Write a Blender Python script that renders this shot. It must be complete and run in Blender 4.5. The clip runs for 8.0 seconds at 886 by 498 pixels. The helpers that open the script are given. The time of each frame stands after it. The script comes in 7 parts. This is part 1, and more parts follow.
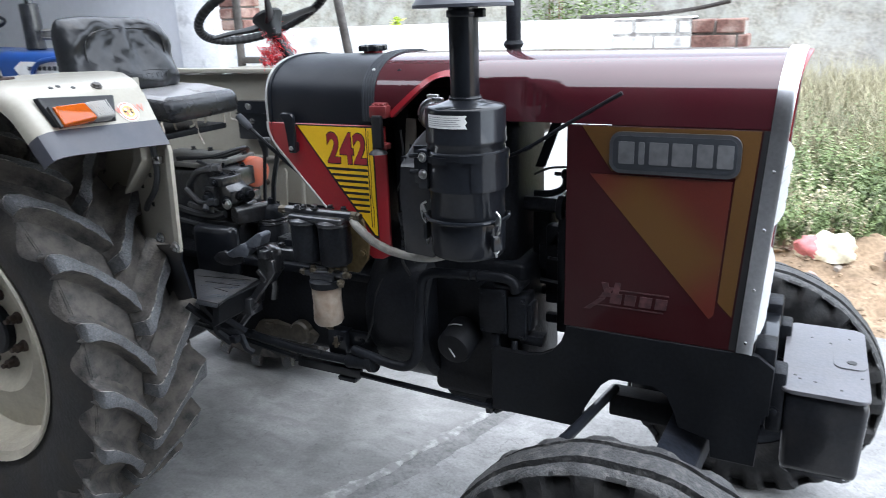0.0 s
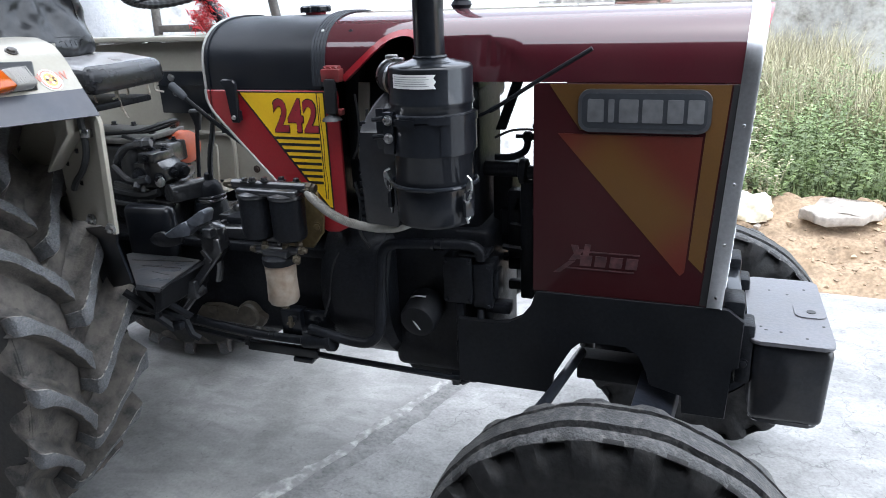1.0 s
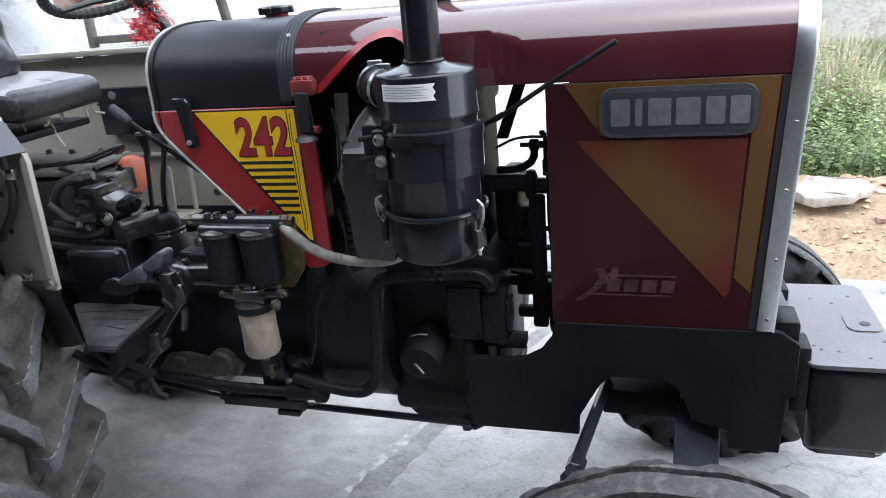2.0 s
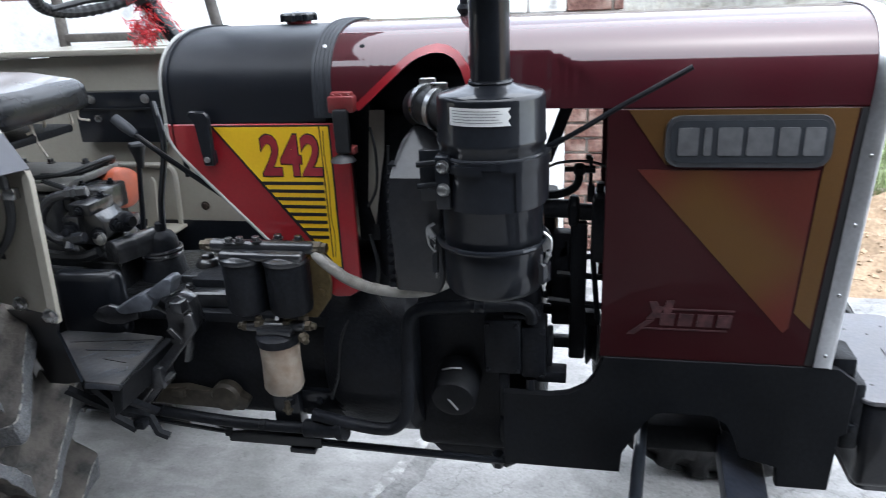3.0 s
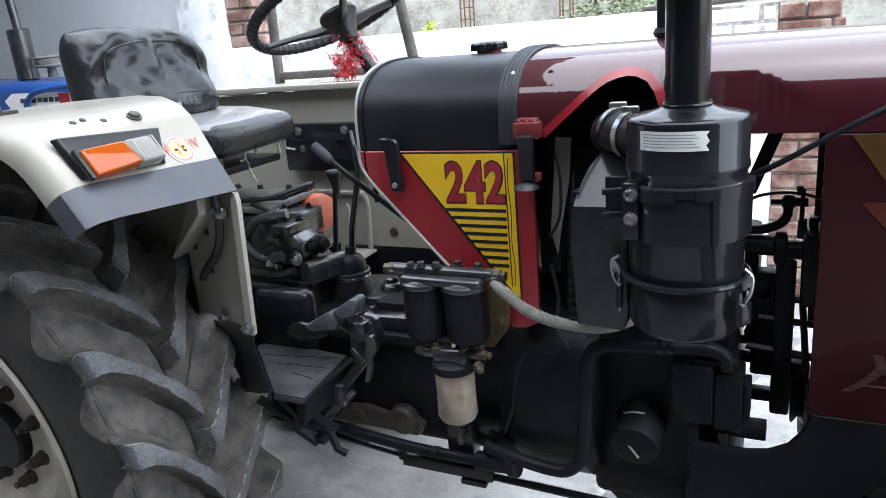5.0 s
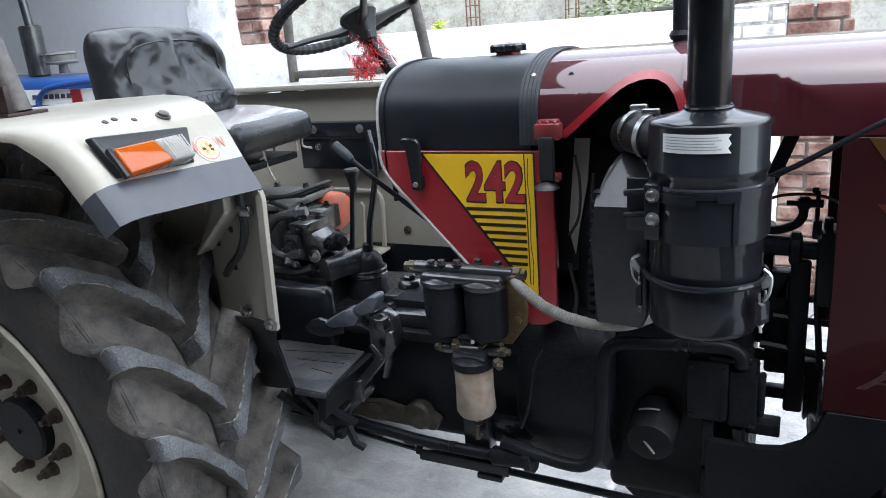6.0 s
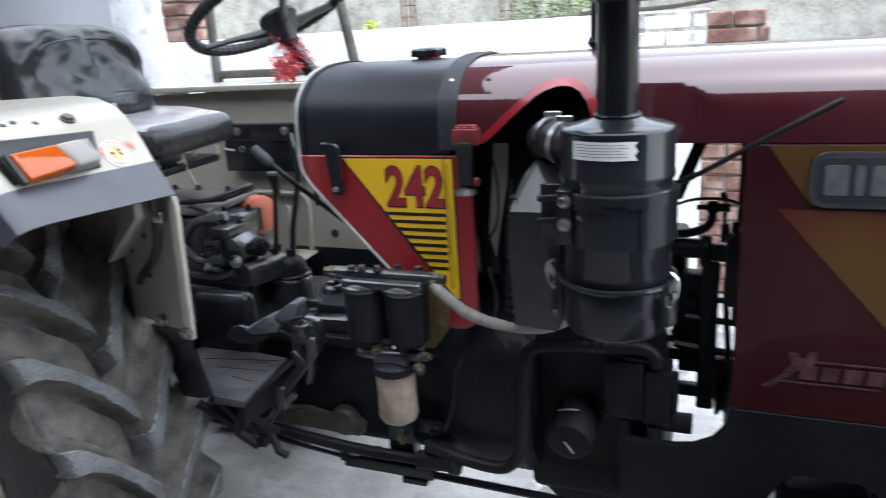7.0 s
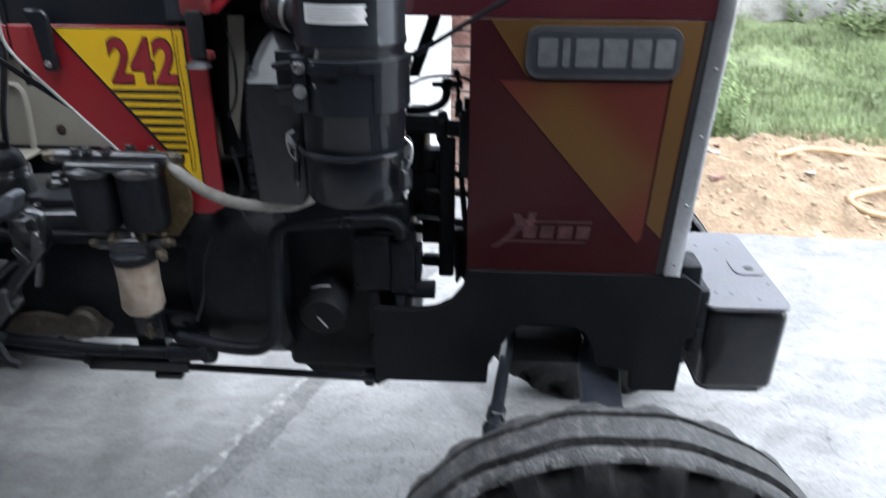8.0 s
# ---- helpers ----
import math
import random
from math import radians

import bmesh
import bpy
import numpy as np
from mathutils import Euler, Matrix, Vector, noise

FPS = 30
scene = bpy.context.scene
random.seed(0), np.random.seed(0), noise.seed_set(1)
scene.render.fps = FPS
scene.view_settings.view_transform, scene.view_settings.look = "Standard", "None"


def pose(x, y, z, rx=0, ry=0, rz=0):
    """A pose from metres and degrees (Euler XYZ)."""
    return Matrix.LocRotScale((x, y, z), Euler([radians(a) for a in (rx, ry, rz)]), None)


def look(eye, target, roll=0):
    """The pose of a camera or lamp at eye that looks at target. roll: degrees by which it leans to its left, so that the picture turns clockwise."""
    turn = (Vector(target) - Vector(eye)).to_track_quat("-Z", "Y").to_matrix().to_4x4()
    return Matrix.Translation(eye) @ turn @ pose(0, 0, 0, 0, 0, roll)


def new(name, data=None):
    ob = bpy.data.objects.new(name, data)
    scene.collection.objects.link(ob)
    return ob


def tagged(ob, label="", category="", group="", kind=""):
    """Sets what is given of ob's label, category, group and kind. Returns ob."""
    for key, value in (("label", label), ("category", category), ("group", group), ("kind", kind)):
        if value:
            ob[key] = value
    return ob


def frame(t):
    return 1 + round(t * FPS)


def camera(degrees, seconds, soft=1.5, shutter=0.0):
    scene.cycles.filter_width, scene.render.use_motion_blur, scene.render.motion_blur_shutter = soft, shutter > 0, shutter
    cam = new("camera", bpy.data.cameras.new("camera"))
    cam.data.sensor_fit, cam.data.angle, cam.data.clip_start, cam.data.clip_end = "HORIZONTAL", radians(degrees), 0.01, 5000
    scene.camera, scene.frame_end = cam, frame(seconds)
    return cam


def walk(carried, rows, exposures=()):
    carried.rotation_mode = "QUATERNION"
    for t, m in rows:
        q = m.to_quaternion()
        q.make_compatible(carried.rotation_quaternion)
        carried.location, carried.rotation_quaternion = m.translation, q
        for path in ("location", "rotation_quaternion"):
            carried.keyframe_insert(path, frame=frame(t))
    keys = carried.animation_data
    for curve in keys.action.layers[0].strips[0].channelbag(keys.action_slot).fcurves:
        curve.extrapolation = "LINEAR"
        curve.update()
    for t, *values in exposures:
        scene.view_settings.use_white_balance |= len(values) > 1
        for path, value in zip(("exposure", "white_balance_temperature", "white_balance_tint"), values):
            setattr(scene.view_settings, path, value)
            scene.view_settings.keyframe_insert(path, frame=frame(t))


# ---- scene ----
cam = camera(62.8, 8.0, soft=0.8, shutter=0.4)
PATH = [
    (0, (1.466, -1.736, 1.494), (0.592, -0.044, 0.882), -2.1),
    (0.5, (1.375, -1.779, 1.485), (0.671, -0.022, 0.838), -2.1),
    (1, (1.331, -1.733, 1.458), (0.684, 0.033, 0.779), -2.3),
    (1.5, (1.27, -1.601, 1.457), (0.638, 0.17, 0.774), -4.6),
    (1.7, (1.238, -1.563, 1.456), (0.625, 0.21, 0.761), -5.2),
    (2.8, (0.978, -1.471, 1.486), (0.631, 0.361, 0.761), -2.4),
    (3, (0.952, -1.465, 1.488), (0.573, 0.366, 0.778), -2.7),
    (3.5, (0.951, -1.433, 1.481), (0.303, 0.342, 0.826), -4.8),
    (4, (0.937, -1.426, 1.472), (0.128, 0.292, 0.843), -5.8),
    (4.2, (0.948, -1.426, 1.463), (0.096, 0.28, 0.861), -5.8),
    (5.3, (0.949, -1.436, 1.466), (0.087, 0.271, 0.881), -5.1),
    (5.5, (0.941, -1.444, 1.478), (0.092, 0.265, 0.879), -5.3),
    (6, (0.928, -1.466, 1.476), (0.06, 0.236, 0.885), -4.9),
    (6.5, (0.931, -1.476, 1.481), (0.041, 0.218, 0.9), -4.5),
    (7, (0.961, -1.446, 1.483), (0.244, 0.32, 0.878), -3.9),
    (7.5, (0.997, -1.448, 1.468), (0.638, 0.405, 0.805), -1.8),
    (8, (1.012, -1.481, 1.415), (0.914, 0.334, 0.583), 0.3),
]
walk(cam, [(t, look(eye, target, roll)) for t, eye, target, roll in PATH], exposures=[(0.0, 2.3, 6050, 8), (8.0, 2.3, 6050, 8)])

# ---- world, sun, exposure ----
world = bpy.data.worlds.new("sky")
scene.world = world
world.use_nodes = True
wn, wl = world.node_tree.nodes, world.node_tree.links
sky = wn.new("ShaderNodeTexSky")
sky.sky_type = "NISHITA"
sky.sun_disc = False
sky.sun_elevation, sky.sun_rotation = radians(76), radians(105)
sky.dust_density, sky.air_density = 1.0, 1.0
pale = wn.new("ShaderNodeHueSaturation")
pale.inputs["Saturation"].default_value = 0.3
wl.new(sky.outputs[0], pale.inputs["Color"])
wl.new(pale.outputs[0], wn["Background"].inputs["Color"])
wn["Background"].inputs["Strength"].default_value = 0.15
sun = new("sun", bpy.data.lights.new("sun", "SUN"))
sun.data.energy, sun.data.angle, sun.data.color = 0.9, radians(120), (1.0, 0.98, 0.95)
sun.matrix_world = look((2.2, -0.6, 9), (0, 0, 0))


# ---- materials ----
def mat(name, base, rough=0.5, metal=0.0, grain=(60.0, 0.15), stain=(4.0, 0.2), bump=(80.0, 0.1), coat=0.0, dust=None, spec=0.5):
    """A surface: base colour varied by fine grain and broad stains, relief, and dust (colour, amount, scale)."""
    m = bpy.data.materials.new(name)
    m.use_nodes = True
    n, l = m.node_tree.nodes, m.node_tree.links
    b = n["Principled BSDF"]
    b.inputs["Metallic"].default_value = metal
    b.inputs["Coat Weight"].default_value = coat
    b.inputs["Coat Roughness"].default_value = 0.05
    b.inputs["Specular IOR Level"].default_value = spec
    tc = n.new("ShaderNodeTexCoord")

    def noise_of(scale, detail=4.0):
        t = n.new("ShaderNodeTexNoise")
        t.inputs["Scale"].default_value, t.inputs["Detail"].default_value = scale, detail
        l.new(tc.outputs["Object"], t.inputs["Vector"])
        return t.outputs["Fac"]

    def ramp_of(fac, a, c, lo=0.3, hi=0.7):
        r = n.new("ShaderNodeMapRange")
        r.inputs[1].default_value, r.inputs[2].default_value = lo, hi
        r.inputs[3].default_value, r.inputs[4].default_value = a, c
        l.new(fac, r.inputs[0])
        return r.outputs[0]

    fine, broad = noise_of(grain[0]), noise_of(stain[0], 6.0)
    mul = n.new("ShaderNodeMath")
    mul.operation = "MULTIPLY"
    l.new(ramp_of(fine, 1 - grain[1], 1 + grain[1]), mul.inputs[0])
    l.new(ramp_of(broad, 1 - stain[1], 1 + stain[1]), mul.inputs[1])
    col = n.new("ShaderNodeVectorMath")
    col.operation = "SCALE"
    col.inputs[0].default_value = base
    l.new(mul.outputs[0], col.inputs["Scale"])
    out = col.outputs[0]
    rr = ramp_of(broad, max(rough - 0.08, 0.02), min(rough + 0.08, 1.0))
    if dust:
        mix = n.new("ShaderNodeMix")
        mix.data_type = "RGBA"
        d = ramp_of(noise_of(dust[2], 8.0), 0.0, dust[1], *dust[3:])
        l.new(d, mix.inputs["Factor"])
        l.new(out, mix.inputs["A"])
        mix.inputs["B"].default_value = (*dust[0], 1)
        out = mix.outputs["Result"]
        add = n.new("ShaderNodeMath")
        add.operation, add.use_clamp = "MULTIPLY_ADD", True
        l.new(d, add.inputs[0])
        add.inputs[1].default_value = 0.5
        l.new(rr, add.inputs[2])
        rr = add.outputs[0]
    l.new(out, b.inputs["Base Color"])
    l.new(rr, b.inputs["Roughness"])
    if bump[1]:
        bp = n.new("ShaderNodeBump")
        bp.inputs["Strength"].default_value, bp.inputs["Distance"].default_value = bump[1], 0.004
        l.new(noise_of(bump[0], 6.0), bp.inputs["Height"])
        l.new(bp.outputs[0], b.inputs["Normal"])
    return m


DUST = (0.23, 0.20, 0.17)


def lacquered(m, ior, rough):
    b = m.node_tree.nodes["Principled BSDF"]
    b.inputs["Coat IOR"].default_value, b.inputs["Coat Roughness"].default_value = ior, rough


def printed_fade(name, one, two, x0, z0, reach):
    """A printed sticker that fades from one colour to the other across its slanting edge."""
    m = mat(name, one, 0.38, 0.0, (200, 0.05), (4, 0.15), (20, 0.0), 0.2)
    n, l = m.node_tree.nodes, m.node_tree.links
    tc, sep = n.new("ShaderNodeTexCoord"), n.new("ShaderNodeSeparateXYZ")
    l.new(tc.outputs["Object"], sep.inputs[0])
    add_ = n.new("ShaderNodeMath")
    l.new(sep.outputs["X"], add_.inputs[0])
    l.new(sep.outputs["Z"], add_.inputs[1])
    r = n.new("ShaderNodeMapRange")
    r.interpolation_type = "SMOOTHSTEP"
    r.inputs[1].default_value, r.inputs[2].default_value = x0 + z0 + reach * 0.3, x0 + z0 + reach
    l.new(add_.outputs[0], r.inputs[0])
    mix = n.new("ShaderNodeMix")
    mix.data_type = "RGBA"
    mix.inputs["A"].default_value = (*two, 1)
    b = n["Principled BSDF"]
    l.new(b.inputs["Base Color"].links[0].from_socket, mix.inputs["B"])
    sub, mid, r2, top = n.new("ShaderNodeMath"), n.new("ShaderNodeMath"), n.new("ShaderNodeMapRange"), n.new("ShaderNodeMath")
    sub.operation, top.operation = "SUBTRACT", "MAXIMUM"
    l.new(sep.outputs["X"], sub.inputs[0])
    l.new(sep.outputs["Z"], sub.inputs[1])
    mid.operation = "SUBTRACT"
    l.new(sub.outputs[0], mid.inputs[0])
    mid.inputs[1].default_value = x0 - z0 + 0.28
    away = n.new("ShaderNodeMath")
    away.operation = "ABSOLUTE"
    l.new(mid.outputs[0], away.inputs[0])
    r2.interpolation_type = "SMOOTHSTEP"
    r2.inputs[1].default_value, r2.inputs[2].default_value = 0.10, 0.27
    l.new(away.outputs[0], r2.inputs[0])
    l.new(r.outputs[0], top.inputs[0])
    l.new(r2.outputs[0], top.inputs[1])
    l.new(top.outputs[0], mix.inputs["Factor"])
    l.new(mix.outputs["Result"], b.inputs["Base Color"])
    return m


M_FIELD = printed_fade("fading_sticker", (0.092, 0.015, 0.009), (0.098, 0.045, 0.009), 1.04, 1.155, 0.19)
M_WORN = mat("worn_pale_print", (0.052, 0.020, 0.022), 0.6, 0.0, (60, 0.5), (25, 0.6), (20, 0.0))
M_MAROON = mat("maroon_paint", (0.052, 0.0048, 0.0105), 0.5, 0.0, (200, 0.05), (3, 0.12), (30, 0.0), 1.0, (DUST, 0.03, 5), 0.1)
M_MAROON.node_tree.nodes["Principled BSDF"].inputs["Coat IOR"].default_value = 1.7
M_MAROON.node_tree.nodes["Principled BSDF"].inputs["Coat Roughness"].default_value = 0.03
M_PANEL = mat("maroon_panel_paint", (0.031, 0.0040, 0.0062), 0.45, 0.0, (200, 0.06), (3, 0.15), (30, 0.0), 0.35, (DUST, 0.03, 5), 0.12)
M_LATCH = mat("dull_red_paint", (0.17, 0.010, 0.014), 0.45, 0.0, (120, 0.15), (10, 0.25), (80, 0.1), 0.2, (DUST, 0.15, 14))
M_RED = mat("red_paint", (0.28, 0.009, 0.017), 0.35, 0.0, (150, 0.06), (4, 0.12), (30, 0.02), 0.5, (DUST, 0.05, 8))
M_BLACK = mat("black_gloss_paint", (0.0088, 0.0105, 0.0142), 0.4, 0.0, (100, 0.15), (5, 0.25), (60, 0.02), 0.65, (DUST, 0.010, 10), 0.1)
M_CAST = mat("black_cast_iron", (0.0098, 0.0112, 0.0145), 0.42, 0.0, (120, 0.3), (9, 0.4), (140, 0.3), 0.06, (DUST, 0.014, 12), 0.12)
M_GREYBLACK = mat("worn_dark_grey_paint", (0.013, 0.015, 0.0195), 0.34, 0.0, (120, 0.25), (9, 0.35), (110, 0.45), 0.9, (DUST, 0.06, 14), 0.3)
M_FRAME = mat("satin_black_frame_paint", (0.0078, 0.0088, 0.011), 0.5, 0.0, (110, 0.2), (6, 0.3), (120, 0.1), 0.0, (DUST, 0.015, 9), 0.14)
M_STEP = mat("scuffed_steel_plate", (0.034, 0.038, 0.046), 0.4, 0.2, (90, 0.25), (14, 0.35), (90, 0.2), 0.2, (DUST, 0.25, 18))
# worn steel with the sky's bluish sheen put into its base colour
M_PEDAL = mat("worn_steel_sky_sheen", (0.11, 0.12, 0.142), 0.38, 0.2, (90, 0.2), (14, 0.3), (90, 0.2), 0.2)
M_DUSTYCAST = mat("grimy_black_casting", (0.0115, 0.0125, 0.015), 0.34, 0.0, (110, 0.35), (14, 0.45), (90, 0.7), 1.0, ((0.095, 0.10, 0.11), 0.2, 24, 0.45, 0.7), 0.35)
M_BOX = mat("dented_black_box_paint", (0.011, 0.0125, 0.0165), 0.32, 0.0, (120, 0.2), (9, 0.35), (60, 0.25), 0.5, (DUST, 0.06, 14), 0.25)
M_TOPPLATE = mat("dusty_grey_plate", (0.085, 0.084, 0.08), 0.5, 0.0, (110, 0.25), (18, 0.4), (120, 0.3), 0.1, ((0.2, 0.19, 0.175), 0.5, 30))
lacquered(M_GREYBLACK, 1.7, 0.14)
lacquered(M_DUSTYCAST, 1.6, 0.16)
M_LID = mat("scuffed_grey_lid", (0.10, 0.10, 0.112), 0.42, 0.1, (120, 0.12), (10, 0.25), (120, 0.1), 0.3, (DUST, 0.15, 18))
M_TANK = mat("black_tank_vinyl", (0.004, 0.006, 0.0105), 0.38, 0.0, (300, 0.15), (4, 0.25), (500, 0.1), 0.0, (DUST, 0.025, 5), 0.4)
M_BAND = mat("grey_rubber_strip", (0.028, 0.032, 0.039), 0.5)
M_CREAM = mat("cream_paint", (0.37, 0.352, 0.298), 0.36, 0.0, (120, 0.04), (3, 0.08), (40, 0.02), 0.35, ((0.27, 0.23, 0.18), 0.3, 7))
M_NAVY = mat("slate_blue_paint", (0.032, 0.038, 0.056), 0.42, 0.0, (120, 0.05), (4, 0.1), (40, 0.03), 0.1, (DUST, 0.2, 8))
M_AXLE = mat("worn_dark_blue_paint", (0.009, 0.0118, 0.019), 0.5, 0.0, (90, 0.25), (10, 0.35), (90, 0.2), 0.0, (DUST, 0.05, 14), 0.12)
M_ALU = mat("brushed_aluminium", (0.62, 0.63, 0.65), 0.32, 1.0, (140, 0.08), (6, 0.1), (200, 0.03))
M_CHROME = mat("galvanised_steel", (0.5, 0.5, 0.5), 0.3, 1.0, (140, 0.15), (20, 0.2), (150, 0.05))
M_RUBBER = mat("dusty_tyre_rubber", (0.045, 0.045, 0.047), 0.7, 0.0, (70, 0.25), (7, 0.35), (120, 0.5), 0.0, ((0.21, 0.195, 0.18), 0.7, 13))
M_SIDEWALL = mat("black_tyre_sidewall", (0.017, 0.0168, 0.0172), 0.6, 0.0, (90, 0.3), (9, 0.4), (90, 0.5), 0.0, ((0.085, 0.074, 0.062), 0.55, 11, 0.42, 0.7))
M_TYREBLACK = mat("black_tyre_rubber", (0.009, 0.009, 0.0098), 0.55, 0.0, (90, 0.3), (12, 0.3), (90, 0.4), 0.0, ((0.06, 0.056, 0.052), 0.3, 20, 0.45, 0.7), 0.3)
M_RIB = mat("worn_rib_rubber", (0.032, 0.0325, 0.034), 0.6, 0.0, (300, 0.35), (30, 0.4), (170, 0.7), 0.0, ((0.19, 0.183, 0.172), 0.45, 70, 0.48, 0.7))
M_PALERED = mat("faded_red_print", (0.62, 0.22, 0.17), 0.5)
M_PALEORANGE = mat("faded_orange_print", (0.72, 0.42, 0.14), 0.5)
M_LUG = mat("scuffed_tread_rubber", (0.10, 0.104, 0.11), 0.6, 0.0, (300, 0.35), (18, 0.45), (120, 1.0), 0.0, ((0.24, 0.23, 0.215), 0.4, 90, 0.5, 0.72))
M_CHAFED = mat("chafed_rubber_edge", (0.10, 0.104, 0.11), 0.6, 0.0, (420, 0.4), (30, 0.5), (170, 0.9), 0.0, ((0.34, 0.325, 0.30), 0.85, 70, 0.45, 0.6))
M_TREAD = mat("grimy_tread_rubber", (0.044, 0.043, 0.042), 0.65, 0.0, (160, 0.4), (8, 0.35), (130, 0.6), 0.0, ((0.165, 0.148, 0.132), 0.8, 22, 0.35, 0.62))
M_HOSE = mat("black_rubber", (0.0105, 0.0115, 0.0135), 0.45)
M_YELLOW = mat("yellow_sticker", (0.78, 0.49, 0.015), 0.4, 0.0, (200, 0.03), (6, 0.06), (20, 0.0))
M_OCHRE = mat("faded_ochre_sticker", (0.098, 0.046, 0.010), 0.38, 0.0, (200, 0.05), (4, 0.15), (20, 0.0), 0.2)
M_INK = mat("black_ink", (0.012, 0.012, 0.013), 0.5)
M_FIGURE = mat("maroon_ink", (0.26, 0.02, 0.03), 0.45)
M_SILVER = mat("silver_plastic", (0.16, 0.163, 0.17), 0.35, 0.3)
M_BADGE = mat("tarnished_silver_plastic", (0.06, 0.062, 0.067), 0.4, 0.2, (90, 0.1), (12, 0.2))
M_WHITE = mat("white_paper", (0.75, 0.75, 0.74), 0.6, 0.0, (60, 0.04), (8, 0.06))
M_GREYINK = mat("grey_print", (0.3, 0.3, 0.3), 0.6)
M_PIPING = mat("grey_white_piping", (0.36, 0.36, 0.345), 0.5)
M_LOUVRE = mat("white_louvre_paint", (0.36, 0.367, 0.375), 0.4, 0.0, (90, 0.05), (6, 0.08))
M_ORANGE = mat("orange_filter_paint", (0.47, 0.085, 0.03), 0.4, 0.0, (70, 0.1), (8, 0.2), (80, 0.05), 0.1, (DUST, 0.3, 12))
M_OLIVE = mat("olive_steel_bracket", (0.16, 0.12, 0.06), 0.45, 0.5, (90, 0.2), (12, 0.3))
M_BELLY = mat("oily_tan_casting", (0.07, 0.06, 0.046), 0.5, 0.0, (60, 0.3), (12, 0.4), (90, 0.3))
M_BRASS = mat("dull_brass", (0.095, 0.08, 0.058), 0.45, 0.6, (90, 0.2), (20, 0.3), (120, 0.1))
M_BOWL = mat("stained_filter_bowl", (0.36, 0.30, 0.24), 0.4, 0.0, (60, 0.12), (18, 0.25), (60, 0.1), 0.2, ((0.17, 0.10, 0.06), 0.6, 22, 0.42, 0.62))
M_TANHOSE = mat("tan_plastic_hose", (0.48, 0.34, 0.19), 0.5, 0.0, (90, 0.15), (8, 0.25), (60, 0.2))
M_GREYHOSE = mat("grey_fuel_hose", (0.27, 0.258, 0.235), 0.5, 0.0, (80, 0.15), (10, 0.12))
M_LEATHER = mat("black_seat_vinyl", (0.009, 0.0105, 0.014), 0.24, 0.0, (90, 0.15), (7, 0.25), (240, 0.25), 0.12, (DUST, 0.05, 6), 0.45)
M_COVER = mat("creased_black_vinyl", (0.014, 0.0155, 0.0185), 0.42, 0.0, (90, 0.15), (7, 0.25), (30, 0.5), 0.55, (DUST, 0.02, 9), 0.15)
lacquered(M_COVER, 1.5, 0.2)
M_SEATSHEEN = mat("pale_sky_sheen_vinyl", (0.24, 0.235, 0.24), 0.35, 0.0, (120, 0.12), (9, 0.2), (160, 0.2), 0.4)
M_RIM = mat("cream_wheel_paint", (0.52, 0.49, 0.40), 0.45, 0.0, (90, 0.08), (6, 0.15), (60, 0.05), 0.0, ((0.3, 0.25, 0.19), 0.45, 9))
M_RUSTY = mat("rusty_steel", (0.16, 0.085, 0.05), 0.75, 0.2, (80, 0.3), (10, 0.35), (140, 0.3))
M_NUT = mat("oily_brown_steel", (0.05, 0.034, 0.026), 0.6, 0.2, (80, 0.3), (20, 0.3), (140, 0.3))
M_FOOT = mat("dark_red_brown_steel", (0.03, 0.015, 0.014), 0.5, 0.1, (80, 0.3), (10, 0.35), (140, 0.3))
M_GALV = mat("weathered_pipe_paint", (0.115, 0.105, 0.098), 0.6, 0.2, (80, 0.2), (12, 0.3), (120, 0.2))
M_CANOPY = mat("unseen_canopy_canvas", (0.20, 0.19, 0.17), 0.8, 0.0, (200, 0.2), (4, 0.2), (200, 0.2))
M_TINSEL = mat("red_tinsel", (0.75, 0.06, 0.07), 0.35, 0.3, (200, 0.4), (60, 0.4))
M_TINSELW = mat("silver_tinsel", (0.6, 0.45, 0.45), 0.3, 0.6, (200, 0.3), (60, 0.3))
M_STRING = mat("frayed_cotton", (0.5, 0.46, 0.39), 0.9, 0.0, (90, 0.3), (30, 0.4))
M_BLUE = mat("blue_tractor_paint", (0.02, 0.065, 0.24), 0.35, 0.0, (100, 0.06), (4, 0.12), (30, 0.02), 0.3)
M_CONC1 = mat("smooth_concrete", (0.29, 0.287, 0.283), 0.55, 0.0, (90, 0.10), (2.2, 0.10), (60, 0.3))
M_CONC2 = mat("rough_concrete", (0.28, 0.278, 0.276), 0.68, 0.0, (110, 0.14), (1.6, 0.10), (70, 0.6))


